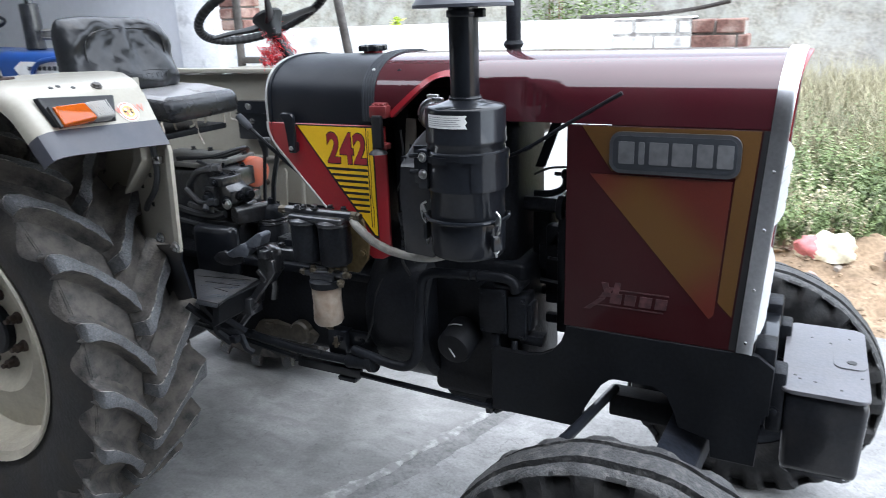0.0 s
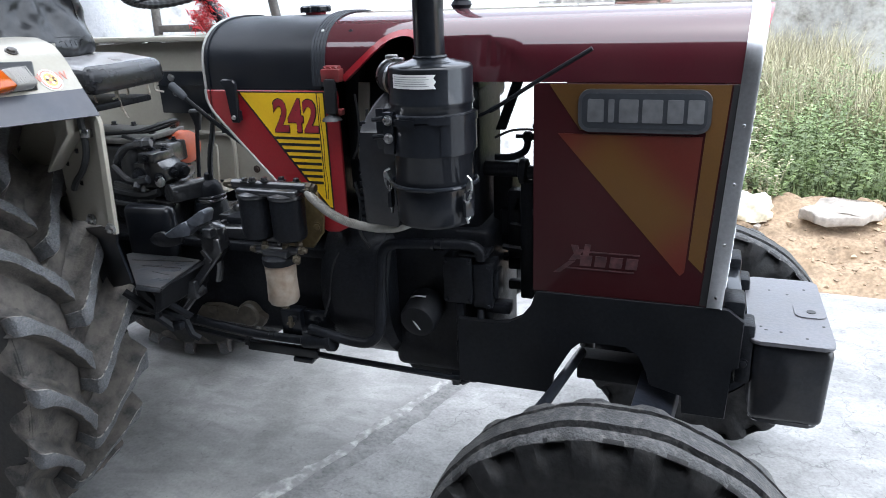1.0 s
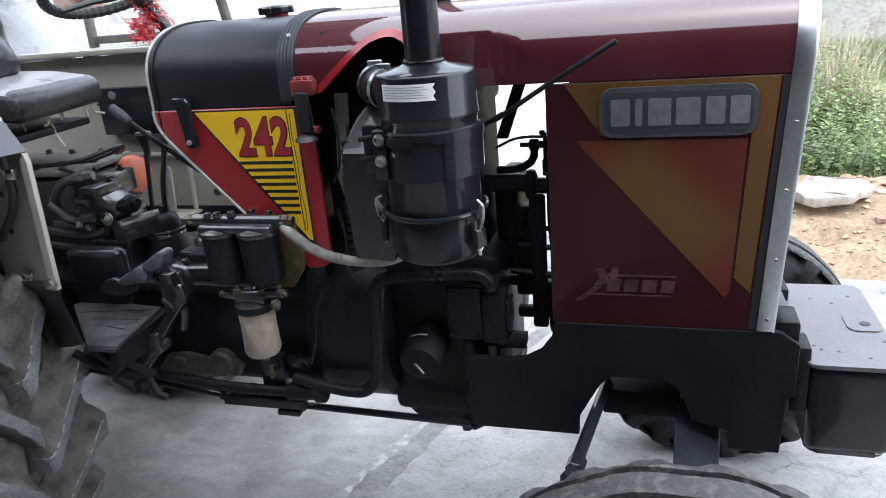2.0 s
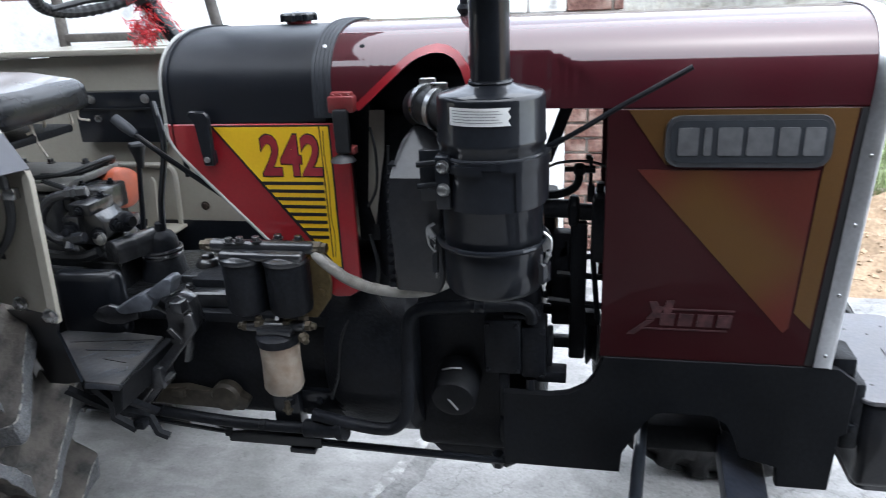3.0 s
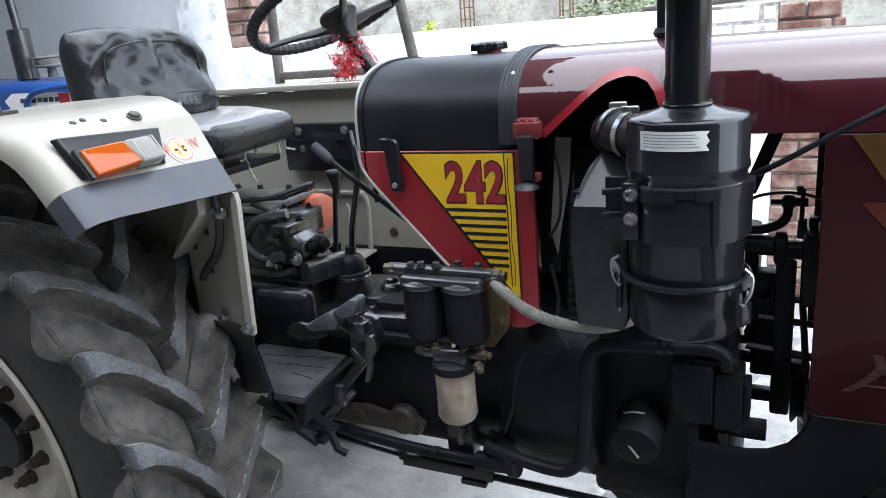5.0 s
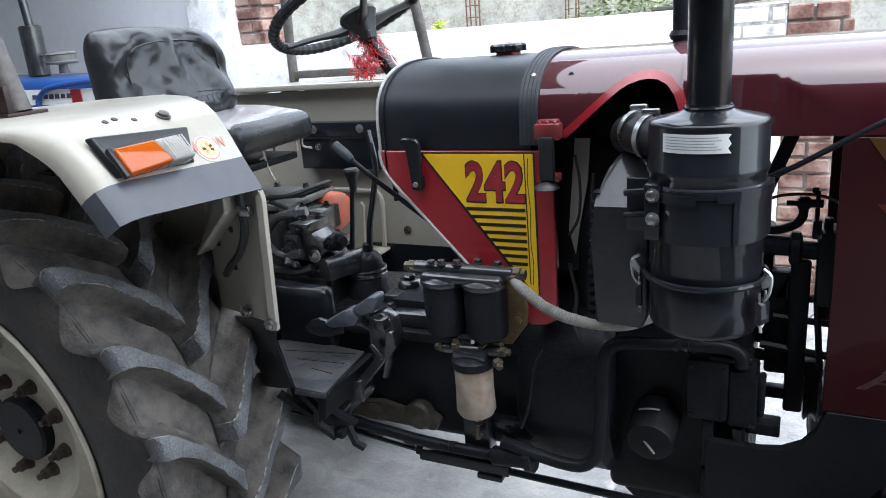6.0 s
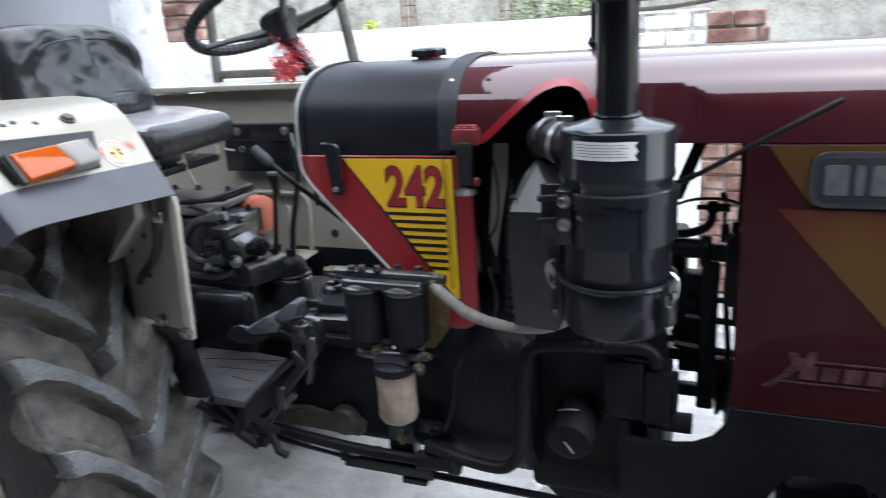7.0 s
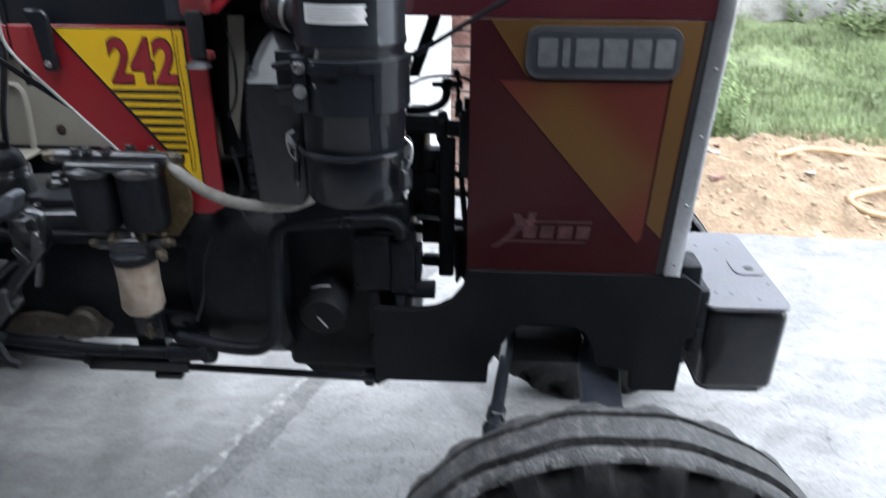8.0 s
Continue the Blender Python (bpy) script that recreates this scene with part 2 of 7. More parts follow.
def troweled(m, dark, turn, fleck):
    """Cloudy trowel marks, drawn-out streaks and dark flecks over a cement slab."""
    n, l = m.node_tree.nodes, m.node_tree.links
    b = n["Principled BSDF"]
    out = b.inputs["Base Color"].links[0].from_socket
    tc = n.new("ShaderNodeTexCoord")
    for scale, size, lo, hi, low, top in (((1.0, 1.0, 1.0), 2.3, 0.40, 0.62, dark, 1.06), ((1.0, 1.7, 1.0), 6.5, 0.40, 0.60, 0.87, 1.08), ((1.0, 1.0, 1.0), 38.0, 0.30, 0.40, fleck, 1.0)):
        mp, t, r, sc = n.new("ShaderNodeMapping"), n.new("ShaderNodeTexNoise"), n.new("ShaderNodeMapRange"), n.new("ShaderNodeVectorMath")
        mp.inputs["Rotation"].default_value[2] = turn
        mp.inputs["Scale"].default_value = scale
        t.inputs["Scale"].default_value, t.inputs["Detail"].default_value = size, 9.0
        t.inputs["Distortion"].default_value = 1.1
        r.inputs[1].default_value, r.inputs[2].default_value = lo, hi
        r.inputs[3].default_value, r.inputs[4].default_value = low, top
        sc.operation = "SCALE"
        l.new(tc.outputs["Object"], mp.inputs["Vector"])
        l.new(mp.outputs["Vector"], t.inputs["Vector"])
        l.new(t.outputs["Fac"], r.inputs[0])
        l.new(out, sc.inputs[0])
        l.new(r.outputs[0], sc.inputs["Scale"])
        out = sc.outputs[0]
    l.new(out, b.inputs["Base Color"])


troweled(M_CONC1, 0.74, 0.5, 0.8)
troweled(M_CONC2, 0.80, 1.1, 0.72)


def cracked(m, scale, width, dark):
    """Fine crooked cracks over a slab, only in patches."""
    n, l = m.node_tree.nodes, m.node_tree.links
    tc, wob, vor, gap = n.new("ShaderNodeTexCoord"), n.new("ShaderNodeTexNoise"), n.new("ShaderNodeTexVoronoi"), n.new("ShaderNodeTexNoise")
    wob.inputs["Scale"].default_value, wob.inputs["Detail"].default_value = 5.0, 6.0
    gap.inputs["Scale"].default_value = 1.7
    vor.feature = "DISTANCE_TO_EDGE"
    vor.inputs["Scale"].default_value = scale
    mixv = n.new("ShaderNodeMix")
    mixv.data_type = "VECTOR"
    mixv.inputs["Factor"].default_value = 0.25
    l.new(tc.outputs["Object"], wob.inputs["Vector"])
    l.new(tc.outputs["Object"], gap.inputs["Vector"])
    l.new(tc.outputs["Object"], mixv.inputs["A"])
    l.new(wob.outputs["Color"], mixv.inputs["B"])
    l.new(mixv.outputs["Result"], vor.inputs["Vector"])
    r, g, mx = n.new("ShaderNodeMapRange"), n.new("ShaderNodeMapRange"), n.new("ShaderNodeMath")
    r.inputs[2].default_value, r.inputs[3].default_value = width, dark
    r.inputs[4].default_value = 1.0
    l.new(vor.outputs["Distance"], r.inputs[0])
    g.inputs[1].default_value, g.inputs[2].default_value = 0.62, 0.48
    l.new(gap.outputs["Fac"], g.inputs[0])
    mx.operation = "MAXIMUM"
    l.new(r.outputs[0], mx.inputs[0])
    l.new(g.outputs[0], mx.inputs[1])
    sc = n.new("ShaderNodeVectorMath")
    sc.operation = "SCALE"
    b = n["Principled BSDF"]
    l.new(b.inputs["Base Color"].links[0].from_socket, sc.inputs[0])
    l.new(mx.outputs[0], sc.inputs["Scale"])
    l.new(sc.outputs[0], b.inputs["Base Color"])


cracked(M_CONC2, 4.5, 0.010, 0.62)
M_SMEAR = mat("cement_smear", (0.36, 0.357, 0.35), 0.8, 0.0, (60, 0.2), (14, 0.2), (60, 0.9), 0.0, ((0.235, 0.233, 0.23), 0.95, 24, 0.38, 0.54))
M_JOINT = mat("dark_joint_band", (0.165, 0.164, 0.163), 0.75, 0.0, (60, 0.25), (9, 0.3), (60, 0.9), 0.0, ((0.25, 0.248, 0.245), 0.9, 17, 0.48, 0.66))
M_LIME = mat("whitewashed_plaster", (0.90, 0.895, 0.88), 0.85, 0.0, (60, 0.06), (5, 0.1), (45, 0.7), 0.0, ((0.27, 0.26, 0.24), 0.7, 7, 0.56, 0.74))
M_GREYWALL = mat("grey_white_wall_paint", (0.60, 0.605, 0.62), 0.8, 0.0, (20, 0.03), (1.0, 0.06), (60, 0.1))
M_BRICK = mat("red_brick", (0.20, 0.10, 0.078), 0.85, 0.0, (60, 0.35), (9, 0.4), (60, 0.8), 0.0, ((0.50, 0.42, 0.36), 0.6, 9, 0.45, 0.68))
M_WBRICK = mat("limewashed_brick", (0.78, 0.77, 0.75), 0.85, 0.0, (40, 0.1), (7, 0.15), (60, 0.6), 0.0, ((0.26, 0.235, 0.22), 0.75, 13, 0.54, 0.72))
M_LIMEJOINT = mat("limewashed_mortar", (0.50, 0.48, 0.45), 0.9, 0.0, (40, 0.3), (9, 0.4), (60, 0.6), 0.0, ((0.2, 0.18, 0.165), 0.8, 15, 0.5, 0.62))
M_TWIG = mat("weathered_dark_wood", (0.05, 0.043, 0.038), 0.85, 0.0, (80, 0.3), (12, 0.3), (90, 0.6))
M_MORTAR = mat("grey_mortar", (0.36, 0.34, 0.31), 0.9, 0.0, (40, 0.2), (7, 0.2), (60, 0.6))
M_FARWALL = mat("weathered_boundary_wall", (0.27, 0.25, 0.215), 0.9, 0.0, (26, 0.4), (0.6, 0.5), (20, 1.0), 0.0, ((0.47, 0.46, 0.44), 0.85, 5, 0.3, 0.7))
M_SAND = mat("sandy_earth", (0.31, 0.225, 0.15), 0.95, 0.0, (50, 0.35), (8, 0.3), (16, 1.0), 0.0, ((0.22, 0.15, 0.09), 0.5, 6))
M_GRASSGROUND = mat("grassy_earth", (0.15, 0.18, 0.085), 0.95, 0.0, (20, 0.35), (2, 0.35), (20, 0.8))
M_STONE = mat("grey_rubble", (0.33, 0.29, 0.25), 0.9, 0.0, (30, 0.25), (6, 0.3), (40, 0.7))
M_EARTHLUMP = mat("dry_earth_lump", (0.36, 0.27, 0.18), 0.95, 0.0, (30, 0.25), (6, 0.3), (40, 0.8))
M_CLOTH = mat("cream_plastic_sack", (0.72, 0.66, 0.5), 0.6)
M_PINK = mat("faded_pink_sack", (0.6, 0.2, 0.2), 0.6)
# dark grey for the unseen shed, set low to keep reflections dark
M_DARKROOF = mat("dark_unseen_shed", (0.12, 0.118, 0.115), 0.9)


def leaf_mat(name, base, spread):
    m = mat(name, base, 0.6, 0.0, (8, 0.3), (1.5, 0.35), (20, 0.0))
    n, l = m.node_tree.nodes, m.node_tree.links
    g = n.new("ShaderNodeNewGeometry")
    h = n.new("ShaderNodeHueSaturation")
    r = n.new("ShaderNodeMapRange")
    r.inputs[3].default_value, r.inputs[4].default_value = 1 - spread, 1 + spread
    l.new(g.outputs["Random Per Island"], r.inputs[0])
    b = n["Principled BSDF"]
    src = b.inputs["Base Color"].links[0].from_socket
    l.new(src, h.inputs["Color"])
    l.new(r.outputs[0], h.inputs["Value"])
    l.new(h.outputs[0], b.inputs["Base Color"])
    b.inputs["Transmission Weight"].default_value = 0.0
    b.inputs["Subsurface Weight"].default_value = 0.0
    return m


M_LEAF = leaf_mat("weed_leaf", (0.165, 0.22, 0.085), 0.35)
M_BLADE = leaf_mat("grass_blade", (0.205, 0.248, 0.12), 0.35)
M_DRY = leaf_mat("dry_grass", (0.38, 0.345, 0.225), 0.3)
M_SEEDLING = leaf_mat("yellow_green_seedling", (0.42, 0.50, 0.06), 0.2)


def glassy(name, base, rough):
    m = bpy.data.materials.new(name)
    m.use_nodes = True
    b = m.node_tree.nodes["Principled BSDF"]
    b.inputs["Base Color"].default_value = (*base, 1)
    b.inputs["Roughness"].default_value = rough
    b.inputs["Transmission Weight"].default_value = 0.45
    return m


M_AMBER = glassy("amber_lens", (0.62, 0.115, 0.006), 0.12)
M_CLEAR = glassy("clear_ribbed_lens", (0.5, 0.48, 0.45), 0.2)


# ---- mesh helpers ----
def link(name, bm, material, parent=None, label="", sharp=35):
    bmesh.ops.recalc_face_normals(bm, faces=bm.faces)
    me = bpy.data.meshes.new(name)
    bm.to_mesh(me)
    bm.free()
    me.materials.append(material)
    me.polygons.foreach_set("use_smooth", [True] * len(me.polygons))
    me.set_sharp_from_angle(angle=radians(sharp))
    ob = new(name, me)
    ob.parent = parent
    if label:
        ob["label"] = label
    return ob


def part(name, bm, material, parent, label="", sharp=35):
    return link(name, bm, material, parent, label, sharp)


def thing(name, label, category, group="", at=(0, 0, 0)):
    ob = new(name)
    ob.location = at
    ob.empty_display_size = 0.1
    return tagged(ob, label, category, group)


def BM():
    return bmesh.new()


def bevel(bm, width, edges=None, seg=2):
    bmesh.ops.bevel(bm, geom=edges or bm.edges[:], offset=width, segments=seg, affect="EDGES", profile=0.5, clamp_overlap=True)
    return bm


def add(bm, other, m=None):
    """Joins another bmesh into bm."""
    if m is not None:
        other.transform(m)
    me = bpy.data.meshes.new("join")
    other.to_mesh(me)
    other.free()
    bm.from_mesh(me)
    bpy.data.meshes.remove(me)
    return bm


def box(x0, x1, y0, y1, z0, z1, b=0.0, seg=2):
    bm = BM()
    bmesh.ops.create_cube(bm, size=1)
    for v in bm.verts:
        v.co = ((x0 + x1) / 2 + v.co.x * (x1 - x0), (y0 + y1) / 2 + v.co.y * (y1 - y0), (z0 + z1) / 2 + v.co.z * (z1 - z0))
    return bevel(bm, b, seg=seg) if b else bm


def prism(pts, y0, y1, b=0.0, seg=1):
    """A polygon in x and z, drawn out along y."""
    bm = BM()
    lo = [bm.verts.new((x, y0, z)) for x, z in pts]
    hi = [bm.verts.new((x, y1, z)) for x, z in pts]
    bm.faces.new(lo)
    bm.faces.new(hi[::-1])
    for i in range(len(pts)):
        j = (i + 1) % len(pts)
        bm.faces.new((lo[j], lo[i], hi[i], hi[j]))
    return bevel(bm, b, seg=seg) if b else bm


def rrect(x0, x1, z0, z1, r, n=5):
    out = []
    for cx, cz, a in ((x1 - r, z1 - r, 0), (x0 + r, z1 - r, 90), (x0 + r, z0 + r, 180), (x1 - r, z0 + r, 270)):
        out += [(cx + r * math.cos(radians(a + 90 * k / n)), cz + r * math.sin(radians(a + 90 * k / n))) for k in range(n + 1)]
    return out


def lathe(profile, origin=(0, 0, 0), axis=(0, 0, 1), seg=28, caps=True):
    """A turned body: (radius, height along the axis) from one end to the other; ends are closed."""
    bm = BM()
    rings = []
    for r, h in profile:
        if r < 1e-6:
            rings.append([bm.verts.new((0, 0, h))])
        else:
            rings.append([bm.verts.new((r * math.cos(2 * math.pi * k / seg), r * math.sin(2 * math.pi * k / seg), h)) for k in range(seg)])
    for a, c in zip(rings, rings[1:]):
        for k in range(seg):
            j = (k + 1) % seg
            if len(a) == 1 and len(c) > 1:
                bm.faces.new((a[0], c[k], c[j]))
            elif len(c) == 1 and len(a) > 1:
                bm.faces.new((a[k], a[j], c[0]))
            elif len(a) > 1:
                bm.faces.new((a[k], a[j], c[j], c[k]))
    for ring in (rings[0], rings[-1]):
        if len(ring) > 1 and caps:
            bm.faces.new(ring)
    turn = Vector((0, 0, 1)).rotation_difference(Vector(axis).normalized()).to_matrix().to_4x4()
    bm.transform(Matrix.Translation(origin) @ turn)
    return bm


def rod(p, q, r, seg=12, b=0.0):
    """A round bar from p to q, with its ends eased by b."""
    p, q = Vector(p), Vector(q)
    n = (q - p).length
    prof = [(r, 0), (r, n)] if not b else [(r - b, 0), (r, b), (r, n - b), (r - b, n)]
    return lathe(prof, p, q - p, seg)


def hexbolt(p, axis, r=0.009, h=0.008):
    bm = lathe([(r * 1.35, 0), (r * 1.35, h * 0.25), (r * 0.6, h * 0.25)], p, axis, 12)
    return add(bm, lathe([(r, h * 0.2), (r, h * 0.9), (r * 0.8, h)], p, axis, 6))


def curve_points(pts, n=8):
    """A smooth line through the points."""
    p = [Vector(v) for v in pts]
    p = [2 * p[0] - p[1]] + p + [2 * p[-1] - p[-2]]
    out = []
    for i in range(1, len(p) - 2):
        for k in range(n):
            t = k / n
            a, b, c, d = p[i - 1 : i + 3]
            out.append(0.5 * (2 * b + (c - a) * t + (2 * a - 5 * b + 4 * c - d) * t * t + (3 * b - a - 3 * c + d) * t**3))
    return out + [p[-2]]


def tube(pts, r, seg=10, smooth=6, flat=1.0, radii=None):
    """A bent pipe through the points; flat squeezes its section along the second axis."""
    line = curve_points(pts, smooth) if smooth else [Vector(v) for v in pts]
    bm, rings, up = BM(), [], None
    for i, c in enumerate(line):
        d = (line[min(i + 1, len(line) - 1)] - line[max(i - 1, 0)]).normalized()
        if up is None:
            up = d.orthogonal().normalized()
        up = (up - d * up.dot(d)).normalized()
        side = d.cross(up)
        rad = radii(i / (len(line) - 1)) if radii else r
        rings.append([bm.verts.new(c + rad * (math.cos(2 * math.pi * k / seg) * up + flat * math.sin(2 * math.pi * k / seg) * side)) for k in range(seg)])
    for a, c in zip(rings, rings[1:]):
        for k in range(seg):
            bm.faces.new((a[k], a[(k + 1) % seg], c[(k + 1) % seg], c[k]))
    bm.faces.new(rings[0])
    bm.faces.new(rings[-1][::-1])
    return bm


def sheet(grid):
    """A skin over a grid of points (rows of equal length)."""
    bm = BM()
    rows = [[bm.verts.new(p) for p in row] for row in grid]
    for a, c in zip(rows, rows[1:]):
        for k in range(len(a) - 1):
            bm.faces.new((a[k], a[k + 1], c[k + 1], c[k]))
    return bm


def thick(bm, t):
    """Gives an open skin a thickness."""
    bmesh.ops.recalc_face_normals(bm, faces=bm.faces)
    bmesh.ops.solidify(bm, geom=bm.faces[:], thickness=t)
    return bm


def joined(*bms):
    bm = bms[0]
    for o in bms[1:]:
        add(bm, o)
    return bm


def lettering(text, height, width, depth=0.0015, bold=0.0):
    """A word as a mesh of its own, standing in x and z, its lower left corner at 0."""
    cu = bpy.data.curves.new("word", "FONT")
    cu.body, cu.size, cu.extrude, cu.offset, cu.resolution_u = text, 1.0, 0.0, bold, 3
    ob = bpy.data.objects.new("word", cu)
    scene.collection.objects.link(ob)
    bpy.context.view_layer.update()
    me = bpy.data.meshes.new_from_object(ob.evaluated_get(bpy.context.evaluated_depsgraph_get()))
    bm = BM()
    bm.from_mesh(me)
    bpy.data.objects.remove(ob)
    bpy.data.meshes.remove(me)
    xs, ys = [v.co.x for v in bm.verts], [v.co.y for v in bm.verts]
    sx, sy = width / (max(xs) - min(xs)), height / (max(ys) - min(ys))
    for v in bm.verts:
        v.co = ((v.co.x - min(xs)) * sx, 0, (v.co.y - min(ys)) * sy)
    ret = bmesh.ops.extrude_face_region(bm, geom=bm.faces[:])
    for g in ret["geom"]:
        if isinstance(g, bmesh.types.BMVert):
            g.co.y -= depth
    return bm


# ---- the tractor ----
tractor = thing("tractor", "maroon and black farm tractor with cream mudguards parked on concrete", "tractor")
Y = -0.20          # the near side of the bonnet
TOP, SHOULDER = 1.407, 1.28


def half_profile(z_low, n, grow=0.0):
    """The near half of the bonnet's section, from z_low up to the ridge: n points (y, z)."""
    line = [(-0.2 - grow, z_low)] if z_low < SHOULDER else []
    for k in range(25):
        a = radians(90 * k / 24)
        y, z = 0.2 * math.cos(a) ** 0.77, SHOULDER + (TOP - SHOULDER) * math.sin(a) ** 0.77
        if z >= z_low:
            line.append((-(y + grow * math.cos(a)), z + grow * math.sin(a)))
    dist = [0.0]
    for p, q in zip(line, line[1:]):
        dist.append(dist[-1] + math.hypot(q[0] - p[0], q[1] - p[1]))
    s = np.linspace(0, dist[-1], n)
    return list(zip(np.interp(s, dist, [p[0] for p in line]), np.interp(s, dist, [p[1] for p in line])))


def bonnet_skin(xs, low, grow=0.0, far=None, n=18):
    """Stations along x; low(x) is the height of the near edge, far that of the other edge."""
    grid = []
    for x in xs:
        near = half_profile(low(x), n, grow)
        other = half_profile(far if far else low(x), n, grow)[::-1]
        grid.append([(x, y, z) for y, z in near] + [(x, -y, z) for y, z in other[1:]])
    return sheet(grid)


ARCH = [(0.549, 1.262), (0.584, 1.2915), (0.62, 1.3235), (0.642, 1.342), (0.658, 1.3515), (0.677, 1.3575), (0.69, 1.359), (0.705, 1.357), (0.722, 1.3485), (0.736, 1.331), (0.744, 1.308), (0.7465, 1.285), (0.747, 1.262)]


def bonnet_low(x):
    return float(np.interp(x, [0.5, 0.5485] + [p[0] for p in ARCH] + [0.7475, 1.4], [1.262, 1.262] + [p[1] for p in ARCH] + [1.262, 1.262]))


def pressed(x):
    """The height up to which the hood's side is pressed flat beside the arch."""
    return float(np.interp(x, [0.76, 0.80, 0.84, 0.88, 0.91, 0.94, 0.97, 1.0], [1.346, 1.352, 1.354, 1.350, 1.341, 1.325, 1.298, 1.264]))


hood_bm = bonnet_skin([0.487, 0.535, 0.548] + list(np.linspace(0.549, 0.747, 45)) + list(np.linspace(0.748, 1.01, 60)) + [1.1, 1.2, 1.25, 1.3, 1.325, 1.35, 1.374], bonnet_low, far=1.262, n=40)
for v in hood_bm.verts:
    cap = pressed(v.co.x)
    if v.co.y < 0 and 0.748 < v.co.x < 1.0 and v.co.z < cap:
        v.co.y = -0.2 + (0.2 + half_profile(cap, 3)[0][0]) * ((v.co.z - 1.262) / (cap - 1.262)) ** 1.6
def slanted(bm, x0=1.30, x1=1.374, cuts=(), bow=0.006):
    """Leans the bonnet's front forward towards the top and bows it out in the middle."""
    for y in cuts:
        bmesh.ops.bisect_plane(bm, geom=bm.verts[:] + bm.edges[:] + bm.faces[:], plane_co=(0, y, 0), plane_no=(0, 1, 0))
    for v in bm.verts:
        v.co.x += (0.055 * (v.co.z - 0.785) + bow * max(0.0, 1 - (v.co.y / 0.2) ** 2)) * min(max((v.co.x - x0) / (x1 - x0), 0.0), 1.0)
    return bm


BOW = [-0.15, -0.1, -0.05, 0.0, 0.05, 0.1, 0.15]
slanted(hood_bm)
hood = part("hood", thick(hood_bm, 0.003), M_MAROON, tractor, "glossy maroon bonnet", 60)
# bright red lip round the arch in the hood's side
rim = []
for i, (x, z) in enumerate(ARCH):
    p, q = ARCH[max(i - 1, 0)], ARCH[min(i + 1, len(ARCH) - 1)]
    d = Vector((q[0] - p[0], q[1] - p[1])).normalized()
    rim.append((x, z, -d.y, d.x))
rows = []
for x, z, nx, nz in rim:
    xo, zo = x + 0.0135 * nx, z + 0.0135 * nz
    yi, yo = half_profile(min(z, 1.40), 3)[0][0], half_profile(min(zo, 1.40), 3)[0][0]
    rows.append([(x, yi + 0.012, z), (x, yi - 0.008, z), (xo, yo - 0.008, zo), (xo, yo + 0.004, zo)])
part("arch_lip", sheet(rows), M_RED, hood, "bright red lip")
for xb, zb in ((0.551, 1.369),):
    part("rivet", lathe([(0.006, 0), (0.005, 0.003), (0, 0.004)], (xb, half_profile(zb, 3)[0][0], zb), (0, -1, 0.5), 10), M_CAST, hood)

for side in (1, -1):
    panel = part("side_panel", prism([(0.988, 0.785), (1.374, 0.785), (1.400, 1.2600), (0.988, 1.2600)], side * Y, side * (Y + 0.006), 0.0015), M_PANEL, tractor, "maroon side panel with faded ochre stickers")
    if side < 0:
        continue
    D = Y - 0.0012
    part("sticker", prism([(1.022, 1.258), (1.380, 1.258), (1.355, 0.862), (1.325, 0.892), (1.339, 1.163), (1.088, 1.163)], D, Y + 0.001), M_OCHRE, panel, "faded ochre angular sticker")
    part("sticker", prism([(1.041, 1.155), (1.334, 1.155), (1.319, 0.862), (1.310, 0.852)], D, Y + 0.001), M_FIELD, panel, "rust red sticker fading into ochre")
    part("line", prism([(1.355, 0.788), (1.371, 0.788), (1.396, 1.259), (1.3835, 1.259)], D, Y + 0.001), M_INK, panel)
    badge = part("badge", joined(prism(rrect(1.084, 1.347, 1.161, 1.249, 0.024), Y - 0.007, Y, 0.001)), M_BADGE, panel, "badge with a silver rim")
    part("badge_face", prism(rrect(1.092, 1.339, 1.169, 1.241, 0.017), Y - 0.0085, Y - 0.004), M_BAND, badge, "black badge field")
    # the maker's name is kept as six plain blocks
    for x0, x1 in ((1.104, 1.137), (1.146, 1.158), (1.168, 1.206), (1.214, 1.254), (1.263, 1.294), (1.302, 1.333)):
        part("block", prism(rrect(x0, x1, 1.182, 1.229, 0.003, 2), Y - 0.0105, Y - 0.007), M_SILVER, badge)
    part("worn_mark", joined(*[prism([(x0, z0), (x1, z0), (x1 + d, z1), (x0 + d, z1)], D - 0.0001 * k, Y + 0.001) for k, (x0, x1, z0, z1, d) in enumerate(((1.036, 1.050, 0.836, 0.866, 0.035), (1.07, 1.085, 0.868, 0.895, 0.02), (1.085, 1.1, 0.872, 0.905, -0.01), (1.098, 1.112, 0.868, 0.908, 0.008), (1.08, 1.225, 0.889, 0.892, 0.0), (1.06, 1.215, 0.848, 0.851, 0.0), (1.095, 1.12, 0.857, 0.882, 0.003), (1.127, 1.152, 0.857, 0.882, 0.003), (1.16, 1.187, 0.857, 0.882, 0.003), (1.195, 1.22, 0.857, 0.882, 0.003)))]), M_WORN, panel, "worn pale mark")

